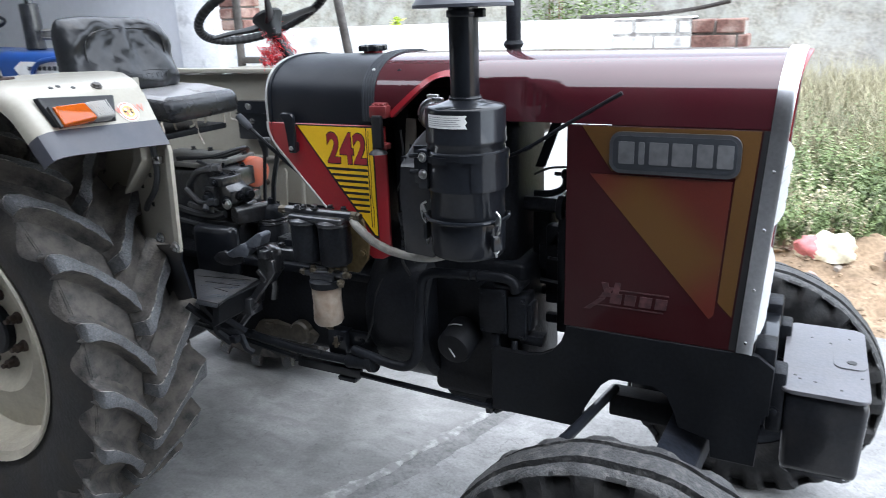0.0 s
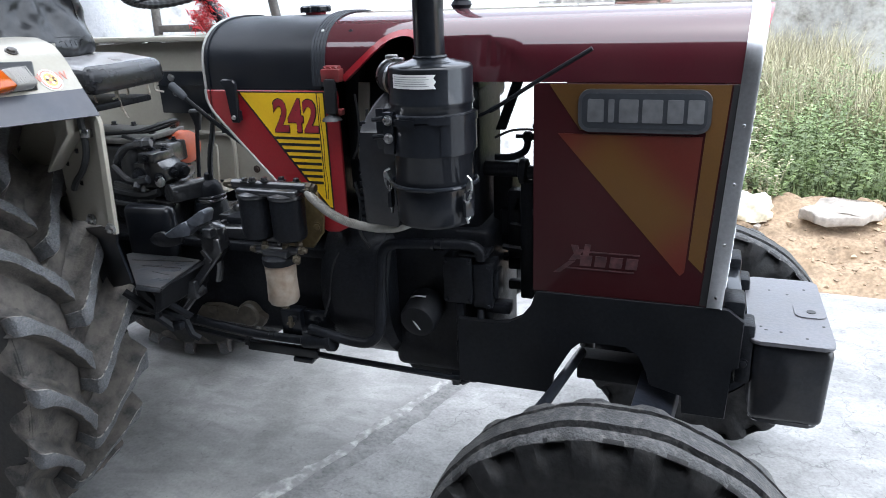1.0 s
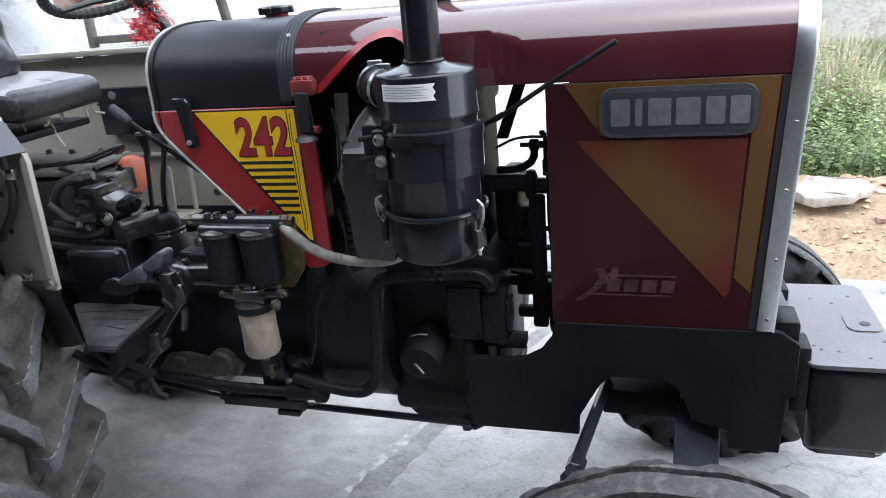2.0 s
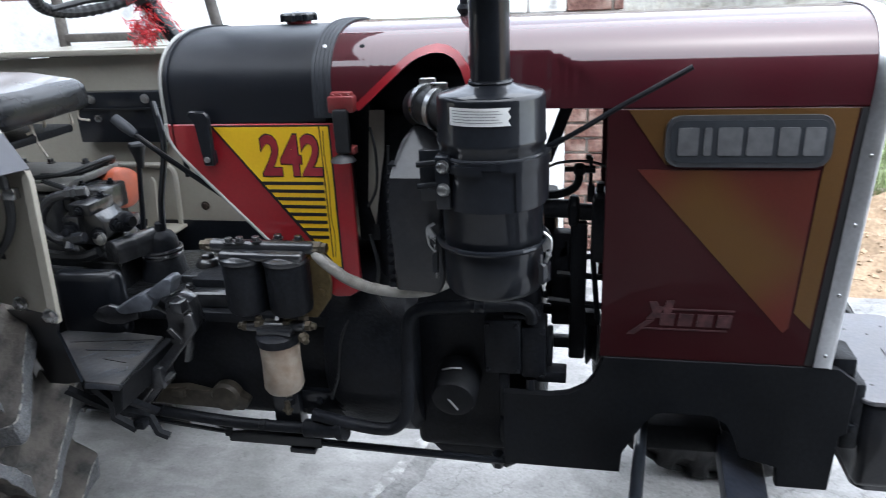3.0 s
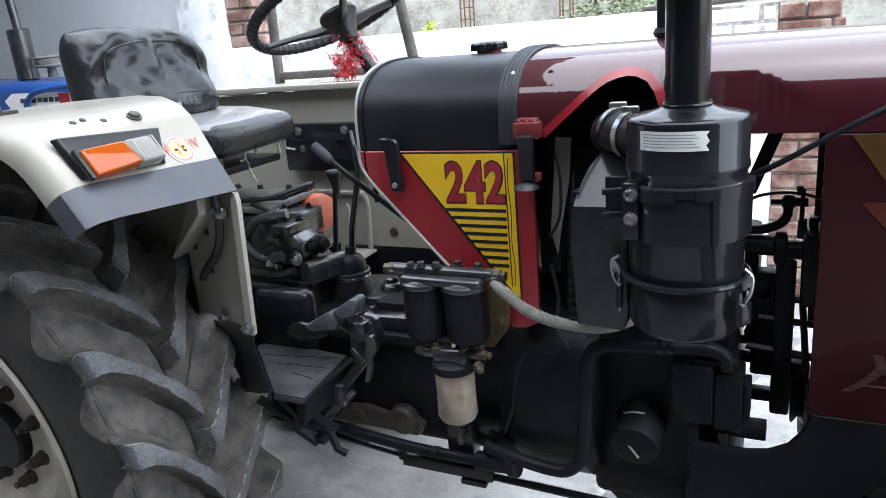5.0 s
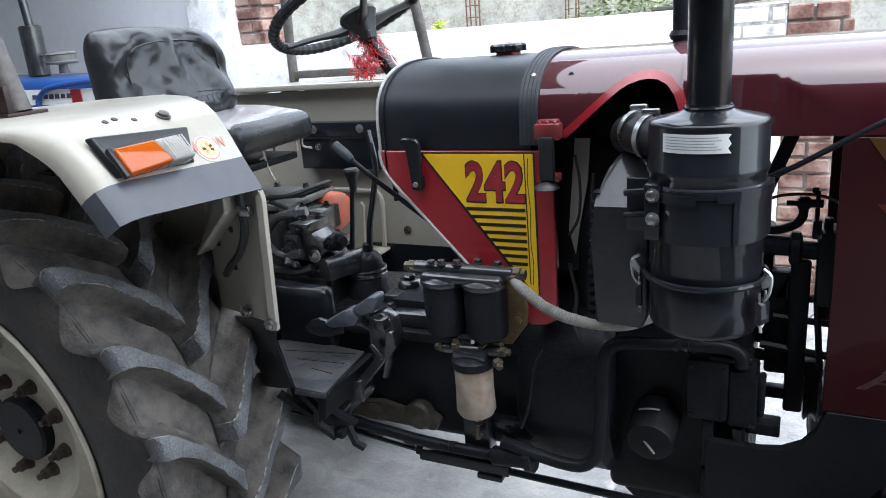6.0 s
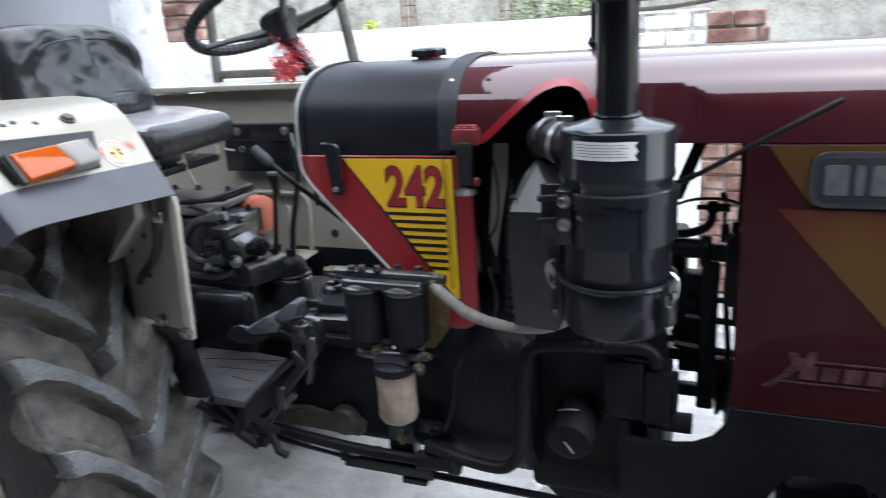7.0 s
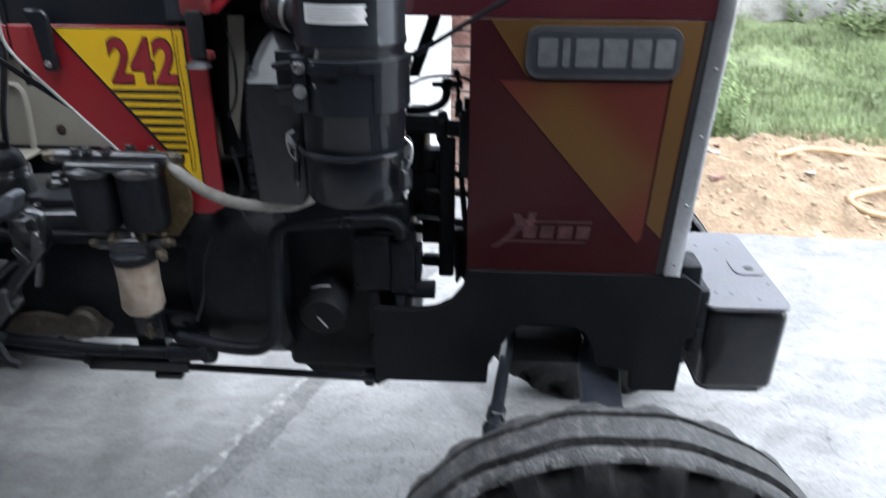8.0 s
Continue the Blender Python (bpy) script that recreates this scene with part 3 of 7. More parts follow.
# aluminium edge round the front of the bonnet
ends = list(half_profile(0.785, 40, 0.003))
loop = ends + [(-y, z) for y, z in ends[::-1][1:]]
trim = part("front_trim", thick(slanted(sheet([[(x, y * k, z if k == 1 else z - 0.004) for y, z in loop] for x, k in ((1.370, 1.0), (1.396, 1.0), (1.402, 0.985), (1.402, 0.95))])), 0.002), M_ALU, tractor, "brushed aluminium edge trim")
for z in (0.81, 0.93, 1.06, 1.18):
    part("screw", lathe([(0.004, 0), (0.003, 0.002), (0, 0.0025)], (1.386 + 0.055 * (z - 0.785), Y - 0.003, z), (0, -1, 0), 8), M_CHROME, trim)
inner = [(y * 0.94, z - 0.008) for y, z in loop]
grille = part("grille_frame", thick(slanted(sheet([[(x, y, z) for y, z in inner] for x in (1.35, 1.398)]), 1.2, 1.3, (), 0.02), 0.004), M_RED, tractor, "red front grille frame")
part("grille_back", slanted(box(1.352, 1.356, -0.185, 0.185, 0.79, 1.30), 1.2, 1.3, BOW, 0.022), M_RED, grille)
part("headlamp_panel", slanted(box(1.365, 1.378, -0.165, 0.165, 0.945, 1.04, 0.004), 1.2, 1.3, BOW, 0.022), M_LOUVRE, grille)
for z0 in (0.79, 1.055):
    for k in range(5):
        z = z0 + 0.03 * k
        part("louvre", slanted(prism([(1.36, z + 0.012), (1.392, z), (1.394, z + 0.004), (1.362, z + 0.03), (1.36, z + 0.03)], -0.184, 0.184), 1.2, 1.3, BOW, 0.022), M_LOUVRE, grille, "white painted louvre")

# fuel tank
tank = part("fuel_tank", bonnet_skin(list(np.linspace(0.160, 0.48, 9)), lambda x: 1.241, -0.004), M_TANK, tractor, "satin black fuel tank cover")
bm = BM()
back = half_profile(1.19, 24)
bm.faces.new([bm.verts.new((0.172, y, z)) for y, z in back + [(-y, z) for y, z in back[::-1][1:]]])
part("dashboard", thick(bm, 0.004), M_TANK, tank)
band = bonnet_skin([0.462, 0.463, 0.497, 0.498], lambda x: 1.25, 0.004)
part("rubber_band", thick(band, 0.003), M_BAND, tank, "grey ribbed rubber strip")
for k in range(4):
    x = 0.4655 + 0.0078 * k
    part("band_rib", thick(bonnet_skin([x, x + 0.003], lambda x: 1.252, 0.0055), 0.002), M_BAND, tank)
part("screw", lathe([(0.005, 0), (0.004, 0.003), (0, 0.004)], (0.482, half_profile(1.37, 3)[0][0] - 0.006, 1.372), (0, -0.7, 0.7), 8), M_CHROME, tank)
neck = part("filler_neck", lathe([(0.026, -0.02), (0.026, 0.016), (0.029, 0.018)], (0.36, 0.03, 1.391), (0, 0, 1), 20), M_RED, tank, "red filler neck")
bm = lathe([(0.029, 0.018), (0.036, 0.02), (0.036, 0.03), (0.03, 0.034), (0.012, 0.035), (0.0, 0.037)], (0.36, 0.03, 1.391), (0, 0, 1), 24)
for k in range(8):
    a = 2 * math.pi * k / 8
    add(bm, lathe([(0.007, 0.018), (0.007, 0.03), (0.004, 0.033)], (0.36 + 0.034 * math.cos(a), 0.03 + 0.034 * math.sin(a), 1.391), (0, 0, 1), 8))
part("filler_cap", bm, M_BLACK, tank, "black knurled filler cap")

# panel below the tank
low = part("lower_panel", prism([(0.157, 1.239), (0.522, 1.239), (0.522, 0.905), (0.495, 0.89), (0.465, 0.888), (0.44, 0.905), (0.317, 1.031), (0.2, 1.155), (0.17, 1.19), (0.158, 1.215)], Y, Y + 0.008, 0.002), M_RED, tractor, "red side panel with yellow sticker")
D = Y - 0.0012
part("sticker_edge", prism([(0.2485, 1.2365), (0.488, 1.2365), (0.488, 0.946), (0.474, 0.948)], D + 0.0004, Y + 0.001), M_INK, low)
part("sticker", prism([(0.256, 1.2335), (0.4845, 1.2335), (0.4845, 0.954), (0.477, 0.955)], D - 0.0002, Y + 0.001), M_YELLOW, low, "yellow triangular sticker")
part("sticker_crack", tube([(0.4745, D, 1.225), (0.4725, D, 1.18), (0.4755, D, 1.12), (0.4735, D, 1.06), (0.477, D, 1.02), (0.4745, D, 0.975)], 0.0009, 5, 5), M_INK, low)
part("sticker_line", prism([(0.4665, 1.2335), (0.4685, 1.2335), (0.4705, 0.975), (0.4685, 0.975)], D - 0.0008, Y), M_INK, low)
for k in range(8):
    z = 1.128 - 0.0155 * k
    part("sticker_stripe", prism([(0.3405 + 0.0155 * k * 0.79, z), (0.4655, z), (0.4655, z - 0.0065), (0.3455 + 0.0155 * k * 0.79, z - 0.0065)], D - 0.0008, Y), M_INK, low)
num = lettering("242", 0.084, 0.124, 0.0008, 0.045)
num.transform(Matrix.Translation((0.3445, D - 0.0004, 1.1375)))
part("number_edge", num, M_INK, low)
num = lettering("242", 0.079, 0.119, 0.0016, 0.028)
num.transform(Matrix.Translation((0.347, D - 0.0004, 1.14)))
part("number", num, M_FIGURE, low, "maroon model number")
part("lower_panel", prism([(0.157, 1.239), (0.522, 1.239), (0.522, 0.905), (0.465, 0.888), (0.317, 1.031), (0.17, 1.19)], -Y - 0.008, -Y, 0.002), M_RED, tractor, "red side panel")
part("bulkhead", joined(box(0.44, 0.452, -0.19, 0.19, 0.90, 1.24), box(0.17, 0.45, -0.185, 0.185, 1.225, 1.238)), M_CAST, tractor)
piping = [(0.157, y, z) for y, z in half_profile(1.24, 30, -0.003)]
piping = [(0.157, -p[1], p[2]) for p in piping[:-1]] + piping[::-1]
part("piping", joined(tube(piping, 0.0032, 6, 0), tube([(0.157, Y, 1.24), (0.159, Y, 1.213), (0.172, Y, 1.186), (0.205, Y, 1.148), (0.317, Y, 1.028), (0.445, Y, 0.894)], 0.0036, 6, 5)), M_PIPING, tank, "white edge piping")
hinge = part("hinge", prism([(0.214, 1.262), (0.222, 1.268), (0.252, 1.266), (0.259, 1.256), (0.257, 1.162), (0.234, 1.162), (0.232, 1.240), (0.228, 1.252), (0.215, 1.256)], Y - 0.02, Y - 0.009, 0.003), M_BLACK, low, "black strap hinge")
part("hinge_foot", box(0.232, 0.256, Y - 0.01, Y, 1.165, 1.19, 0.002), M_BLACK, hinge)
part("hinge_bolt", lathe([(0.006, 0), (0.005, 0.004), (0, 0.005)], (0.244, Y - 0.02, 1.175), (0, -1, 0), 10), M_CHROME, hinge)
latch = part("latch", joined(box(0.497, 0.545, Y - 0.028, Y, 1.262, 1.292, 0.004), box(0.5, 0.54, Y - 0.02, Y, 1.286, 1.298, 0.004)), M_LATCH, tractor, "red bonnet latch with black toggle")
part("latch_hook", box(0.512, 0.54, Y - 0.024, Y, 1.185, 1.2, 0.003), M_LATCH, latch)
part("toggle", joined(box(0.507, 0.535, Y - 0.038, Y - 0.022, 1.19, 1.27, 0.005), lathe([(0.006, 0), (0.02, 0.008), (0.024, 0.014), (0, 0.018)], (0.519, Y - 0.03, 1.19), (0, 0, -1), 14)), M_HOSE, latch)
for k in range(3):
    part("rivet", lathe([(0.004, 0), (0.003, 0.003), (0, 0.004)], (0.507 + 0.014 * k, Y - 0.02, 1.292), (0, -1, 0), 8), M_LATCH, latch)

# black front frame plates below the bonnet
PLATE = [(0.80, 0.517), (1.037, 0.517), (1.037, 0.565), (1.06, 0.605), (1.08, 0.645), (1.10, 0.664), (1.115, 0.668), (1.205, 0.668), (1.235, 0.65), (1.25, 0.615), (1.262, 0.575), (1.335, 0.56), (1.335, 0.513), (1.43, 0.513), (1.432, 0.64), (1.448, 0.645), (1.45, 0.757), (1.415, 0.784), (0.994, 0.784), (0.994, 0.77), (0.984, 0.74), (0.962, 0.71), (0.93, 0.692), (0.895, 0.686), (0.80, 0.69)]
for side in (1, -1):
    part("frame_plate", prism(PLATE if side > 0 else [p for p in PLATE if p[0] > 1.03] + [(1.037, 0.784)], side * Y, side * (Y + 0.02), 0.002), M_FRAME, tractor, "black steel front frame plate")
part("frame_cross", joined(box(1.40, 1.448, -0.19, 0.19, 0.68, 0.775, 0.006), box(1.262, 1.33, -0.18, 0.18, 0.60, 0.70, 0.006)), M_BLACK, tractor)
for y in (-0.15, 0.12):
    br = part("box_bracket", joined(box(1.44, 1.475, y - 0.035, y + 0.035, 0.60, 0.745, 0.008), box(1.405, 1.45, y - 0.04, y + 0.04, 0.735, 0.80, 0.008)), M_CAST, tractor, "black box bracket")
    part("bolt", hexbolt((1.455, y - 0.04, 0.655), (0, -1, 0)), M_CAST, br)

# box in front
bm = box(1.474, 1.634, -0.190, 0.188, 0.517, 0.708, 0.018, 3)
for v in bm.verts:
    f = (0.708 - v.co.z) / 0.19
    v.co.x = 1.545 + (v.co.x - 1.545) * (1 - 0.05 * f)
    v.co += 0.006 * noise.noise_vector(v.co * 9)
bx = part("front_box", bm, M_BOX, tractor, "dark grey steel box with a scratched lid")
bm = prism(rrect(1.464, 1.634, -0.198, 0.182, 0.022), 0, 0.009, 0.002)
for v in bm.verts:
    v.co = (v.co.x, v.co.z, 0.717 - v.co.y)
part("lid", bm, M_LID, bx, "scuffed grey steel lid")
bm = prism(rrect(1.480, 1.622, -0.186, 0.176, 0.02), 0, 0.01, 0.003)
for v in bm.verts:
    v.co = (v.co.x, v.co.z, 0.522 - v.co.y)
part("base_rim", bm, M_GREYBLACK, bx)
part("lid_hole", lathe([(0.010, 0), (0.010, 0.0022), (0.007, 0.0024), (0.0, 0.0018)], (1.602, -0.02, 0.7185), (0, 0, 1), 16), M_INK, bx)
bm = prism(rrect(1.566, 1.632, -0.052, 0.03, 0.018), 0, 0.003, 0.0015)
for v in bm.verts:
    v.co = (v.co.x, v.co.z, 0.7195 - v.co.y)
part("lid_emboss", bm, M_LID, bx)
part("lid_boss", lathe([(0.03, 0), (0.026, 0.001)], (1.602, -0.02, 0.7168), (0, 0, 1), 20), M_LID, bx)
for x, y in ((1.49, -0.12), (1.50, -0.135), (1.53, -0.14), (1.56, 0.08), (1.60, 0.12), (1.52, 0.1), (1.58, -0.16), (1.62, -0.09)):
    part("chip", lathe([(0.004, 0), (0.003, 0.0008)], (x, y, 0.7168), (0, 0, 1), 7), M_INK, bx)

# air cleaner
AX, AY = 0.804, -0.327
R = 0.0865
ac = part("air_cleaner", lathe([(0.0, 0.972), (0.07, 0.972), (0.079, 0.976), (0.083, 0.985), (0.0838, 1.054), (0.0825, 1.058), (0.0825, 1.065), (0.0838, 1.068), (0.0838, 1.128), (R, 1.132), (R, 1.195), (R + 0.003, 1.197), (R + 0.003, 1.207), (R - 0.002, 1.21), (R - 0.002, 1.222), (R + 0.0012, 1.226), (R + 0.0012, 1.232), (R - 0.0005, 1.235), (R - 0.0005, 1.295), (R - 0.002, 1.2995), (R - 0.006, 1.302), (0.06, 1.3065), (0.042, 1.3105), (0.0345, 1.314), (0.0335, 1.32)], (AX, AY, 0), (0, 0, 1), 64), M_BLACK, tractor, "glossy black oil bath air cleaner", 50)
part("pipe_weld", lathe([(0.031, 1.312), (0.0350, 1.3135), (0.0357, 1.316), (0.0345, 1.3185), (0.031, 1.32)], (AX, AY, 0), (0, 0, 1), 32), M_BLACK, ac)
part("intake_pipe", lathe([(0.031, 1.315), (0.031, 1.52)], (AX, AY, 0), (0, 0, 1), 28), M_BLACK, ac)
part("intake_collar", joined(lathe([(0.034, 1.478), (0.035, 1.48), (0.035, 1.49), (0.034, 1.492)], (AX, AY, 0), (0, 0, 1), 28), box(AX + 0.03, AX + 0.05, AY - 0.012, AY + 0.004, 1.476, 1.494, 0.003)), M_BLACK, ac)
part("intake_cap", lathe([(0.03, 1.512), (0.1, 1.497), (0.104, 1.497), (0.104, 1.503), (0.07, 1.545), (0.068, 1.60), (0.0, 1.605)], (AX, AY, 0), (0, 0, 1), 36), M_NAVY, ac, "grey conical rain cap")


def ring(z, r0, r1, h, a0, a1, n=30):
    """A curved strap round the cleaner, between two angles in degrees."""
    grid = []
    for k in range(n + 1):
        a = radians(a0 + (a1 - a0) * k / n)
        c, s = math.cos(a), math.sin(a)
        grid.append([(AX + r * c, AY + r * s, zz) for r, zz in ((r0, z), (r1, z), (r1, z + h), (r0, z + h))])
    return sheet(grid)


part("strap", ring(1.188, R, R + 0.008, 0.014, 182, 268), M_BLACK, ac)
part("strap", ring(1.192, R, R + 0.008, 0.016, 285, 372), M_BLACK, ac)
part("strap_end", ring(1.131, R, R + 0.0052, 0.062, 300, 372), M_BLACK, ac)
part("band", ring(1.127, R - 0.003, R + 0.0028, 0.068, 150, 400, 60), M_BLACK, ac, "glossy black clamp band")
part("band_rim", ring(1.196, R, R + 0.005, 0.01, 0, 360, 48), M_BLACK, ac)
part("clamp_ring", tube([(AX + (R + 0.004) * math.cos(radians(a)), AY + (R + 0.004) * math.sin(radians(a)), 1.061) for a in range(150, 391, 10)], 0.005, 8, 2), M_BLACK, ac)
for a, lab in ((332, "steel wire clip"), (187, "steel wire clip")):
    c, s = math.cos(radians(a)), math.sin(radians(a))
    px, py = AX + (R + 0.012) * c, AY + (R + 0.012) * s
    clip = part("clip", joined(tube([(px, py, 1.085), (px + 0.012 * c, py + 0.012 * s, 1.075), (px + 0.01 * c, py + 0.01 * s, 1.05), (px, py, 1.03), (px + 0.004 * s, py - 0.004 * c, 1.005), (px, py, 0.985)], 0.0028, 7), tube([(px - 0.008 * s, py + 0.008 * c, 1.05), (px - 0.008 * s, py + 0.008 * c, 1.005), (px, py, 0.993), (px + 0.008 * s, py - 0.008 * c, 1.005), (px + 0.008 * s, py - 0.008 * c, 1.05)], 0.002, 6)), M_CHROME, ac, lab)
    part("clip_lever", prism([(0, 0), (0.012, 0.010), (0.014, 0.026), (0.008, 0.028), (-0.002, 0.012)], -0.003, 0.003, 0.001), M_CHROME, clip).matrix_basis = Matrix.Translation((px, py, 1.052)) @ Matrix.Rotation(radians(a), 4, "Z")
    part("clip_foot", prism([(-0.004, -0.02), (0.006, -0.02), (0.006, 0.012), (-0.004, 0.02)], -0.012, 0.012, 0.001), M_BLACK, ac).matrix_basis = Matrix.Translation((px, py, 1.02)) @ Matrix.Rotation(radians(a), 4, "Z")


def wrap_label(z0, z1, a0, a1, r, n=14, ragged=0.0):
    grid = []
    for k in range(n + 1):
        a = radians(a0 + (a1 - a0) * k / n)
        grid.append([(AX + r * math.cos(a), AY + r * math.sin(a), z0 + (z1 - z0) * j / 4 + (ragged * ((j % 2) - 0.5) if k == n else 0)) for j in range(5)])
    for j in range(5):
        if ragged and j % 2:
            a = radians(a1 - 3)
            grid[-1][j] = (AX + r * math.cos(a), AY + r * math.sin(a), grid[-1][j][2])
    return sheet(grid)


label = part("label", wrap_label(1.262, 1.289, 232, 297, R + 0.0006, ragged=0.001), M_WHITE, ac, "torn white paper label")
for k in range(5):
    part("print_line", wrap_label(1.267 + 0.0042 * k, 1.2682 + 0.0042 * k, 236, 288 - 3 * (k % 3), R + 0.0012), M_GREYINK, label)
bracket = part("mounting_bracket", joined(box(0.725, 0.748, -0.405, -0.35, 1.13, 1.215, 0.003), box(0.69, 0.73, -0.36, -0.35, 1.13, 1.215, 0.003)), M_BLACK, tractor, "black mounting bracket")
for z in (1.199, 1.163):
    part("bolt", hexbolt((0.738, -0.405, z), (-0.2, -1, 0.1), 0.008, 0.009), M_CHROME, bracket, "zinc plated bolt")
    part("stud", rod((0.69, -0.375, z - 0.004), (0.73, -0.375, z), 0.005, 8), M_CAST, bracket)
# elbow hose into the bonnet
elbow = part("intake_elbow", tube([(0.745, -0.30, 1.262), (0.70, -0.265, 1.267), (0.672, -0.225, 1.262), (0.655, -0.16, 1.245), (0.65, -0.08, 1.23)], 0.034, 20, 6), M_HOSE, tractor, "black rubber intake elbow")
for c, d in (((0.712, -0.276, 1.265), (-1, 0.7, 0.1)), ((0.688, -0.25, 1.269), (-1, 1.2, 0.2))):
    clampb = part("hose_clamp", lathe([(0.034, -0.005), (0.0375, -0.005), (0.0375, 0.005), (0.034, 0.005)], c, d, 28), M_CHROME, elbow, "steel hose clamp")
    part("clamp_screw", box(c[0] - 0.014, c[0] + 0.014, c[1] - 0.008, c[1] + 0.006, c[2] + 0.034, c[2] + 0.044, 0.003), M_CHROME, elbow)

for ob in (ac, bracket, elbow):
    ob.location.z = 0.012

# rod that leans across the gap
part("choke_rod", joined(tube([(0.80, -0.16, 1.16), (0.90, -0.215, 1.205), (1.0, -0.232, 1.266), (1.115, -0.243, 1.333)], 0.0045, 8, 4), lathe([(0.006, 0), (0.006, 0.02)], (0.895, -0.213, 1.202), (1, -0.1, 0.55), 8)), M_CAST, tractor, "thin dark steel rod")
exhaust = part("exhaust_pipe", joined(rod((0.68, 0.27, 1.15), (0.68, 0.27, 1.75), 0.021, 20), lathe([(0.024, 0), (0.029, 0.01), (0.024, 0.02)], (0.68, 0.27, 1.40), (0, 0, 1), 20)), M_CAST, tractor, "black upright exhaust pipe")

# cowling, engine and what hangs on it
bm = prism([(0.622, 0.955), (0.703, 0.95), (0.712, 0.98), (0.714, 1.19), (0.706, 1.222), (0.684, 1.243), (0.656, 1.243), (0.636, 1.218), (0.626, 1.18), (0.618, 1.10)], -0.305, -0.08, 0.006, 2)
bmesh.ops.bisect_plane(bm, geom=bm.verts[:] + bm.edges[:] + bm.faces[:], plane_co=(0, 0, 1.165), plane_no=(0, 0, 1))
for v in bm.verts:
    if v.co.y < -0.2:
        v.co.y += 0.9 * max(0.0, v.co.z - 1.165)
duct = part("engine_cowling", bm, M_BOX, tractor, "black engine cooling duct")
for k in range(14):
    a = k / 13
    part("lacing", box(0.606 + 0.012 * a * a, 0.62 + 0.012 * a * a, -0.29, -0.26, 0.955 + 0.017 * k, 0.964 + 0.017 * k), M_CAST, duct)
part("head_cover", joined(box(0.54, 0.832, -0.10, 0.17, 1.18, 1.325, 0.02, 3), box(0.50, 0.545, -0.12, 0.195, 0.98, 1.325, 0.006)), M_CAST, tractor, "black cylinder head cover")
part("timing_cover", joined(box(0.845, 0.895, -0.03, 0.13, 0.82, 1.035, 0.012, 2), box(0.868, 0.908, -0.045, 0.06, 0.86, 0.93, 0.008)), M_CAST, tractor, "black timing cover")
part("engine_block", joined(box(0.60, 0.87, -0.14, 0.14, 0.50, 0.90, 0.02, 3), box(0.53, 0.835, -0.12, 0.12, 0.86, 1.25, 0.03, 3)), M_CAST, tractor, "black cast iron engine block")
part("flywheel_housing", lathe([(0.0, 0.42), (0.19, 0.42), (0.215, 0.45), (0.222, 0.50), (0.222, 0.60), (0.205, 0.62), (0.0, 0.62)], (0, 0, 0.715), (1, 0, 0), 40), M_CAST, tractor, "black flywheel housing")
part("sump", joined(prism([(0.66, 0.465), (0.82, 0.465), (0.87, 0.50), (0.88, 0.56), (0.61, 0.56), (0.625, 0.50)], -0.13, 0.13, 0.015, 2)), M_CAST, tractor)
pump = part("injection_pump", box(0.762, 0.835, -0.19, -0.10, 0.725, 0.846, 0.006), M_CAST, tractor, "black injection pump")
part("governor_housing", box(0.835, 0.885, -0.182, -0.11, 0.715, 0.83, 0.006), M_CAST, pump)
part("pump_cover", box(0.80, 0.875, -0.185, -0.12, 0.846, 0.858, 0.005), M_CAST, pump)
part("pump_flange", box(0.885, 0.897, -0.175, -0.125, 0.74, 0.81, 0.004), M_CAST, pump)
for x, z in ((0.77, 0.735), (0.77, 0.835), (0.827, 0.835), (0.827, 0.735), (0.878, 0.725), (0.878, 0.82)):
    part("bolt", hexbolt((x, -0.188, z), (0, -1, 0), 0.005, 0.006), M_CAST, pump)
part("pump_foot", joined(box(0.79, 0.875, -0.19, -0.15, 0.56, 0.62, 0.006), box(0.79, 0.81, -0.18, -0.16, 0.60, 0.72, 0.004), box(0.865, 0.925, -0.17, -0.13, 0.70, 0.725, 0.003)), M_CAST, tractor)
part("pump_pipe", tube([(0.853, -0.175, 0.71), (0.853, -0.18, 0.66), (0.85, -0.185, 0.58), (0.835, -0.185, 0.53), (0.80, -0.18, 0.50)], 0.009, 10), M_BLACK, tractor)
ofilt = part("oil_filter", lathe([(0.0, -0.004), (0.03, -0.003), (0.043, 0.002), (0.047, 0.01), (0.047, 0.085), (0.04, 0.09), (0.0, 0.09)], (0.70, -0.222, 0.676), (0.02, 0.97, 0.22), 32), M_FRAME, tractor, "black spin on oil filter")
part("filter_mark", prism([(-0.014, 0.012), (-0.011, 0.014), (0.014, -0.014), (0.011, -0.016)], -0.001, 0.001), M_GREYINK, ofilt).matrix_basis = Matrix.Translation((0.699, -0.2275, 0.676)) @ Matrix.Rotation(radians(-13), 4, "X")
part("filter_print", tube([(0.675, -0.19, 0.728), (0.695, -0.195, 0.736), (0.715, -0.19, 0.734)], 0.002, 5), M_GREYINK, ofilt)
part("big_pipe", tube([(0.856, -0.175, 0.84), (0.855, -0.178, 0.86), (0.838, -0.182, 0.874), (0.80, -0.187, 0.878), (0.70, -0.205, 0.878), (0.645, -0.215, 0.876), (0.622, -0.22, 0.858), (0.616, -0.225, 0.82), (0.612, -0.235, 0.72), (0.605, -0.24, 0.65), (0.58, -0.245, 0.618), (0.54, -0.245, 0.612), (0.47, -0.24, 0.618), (0.40, -0.23, 0.625)], 0.0135, 14), M_CAST, tractor, "bent black oil pipe")
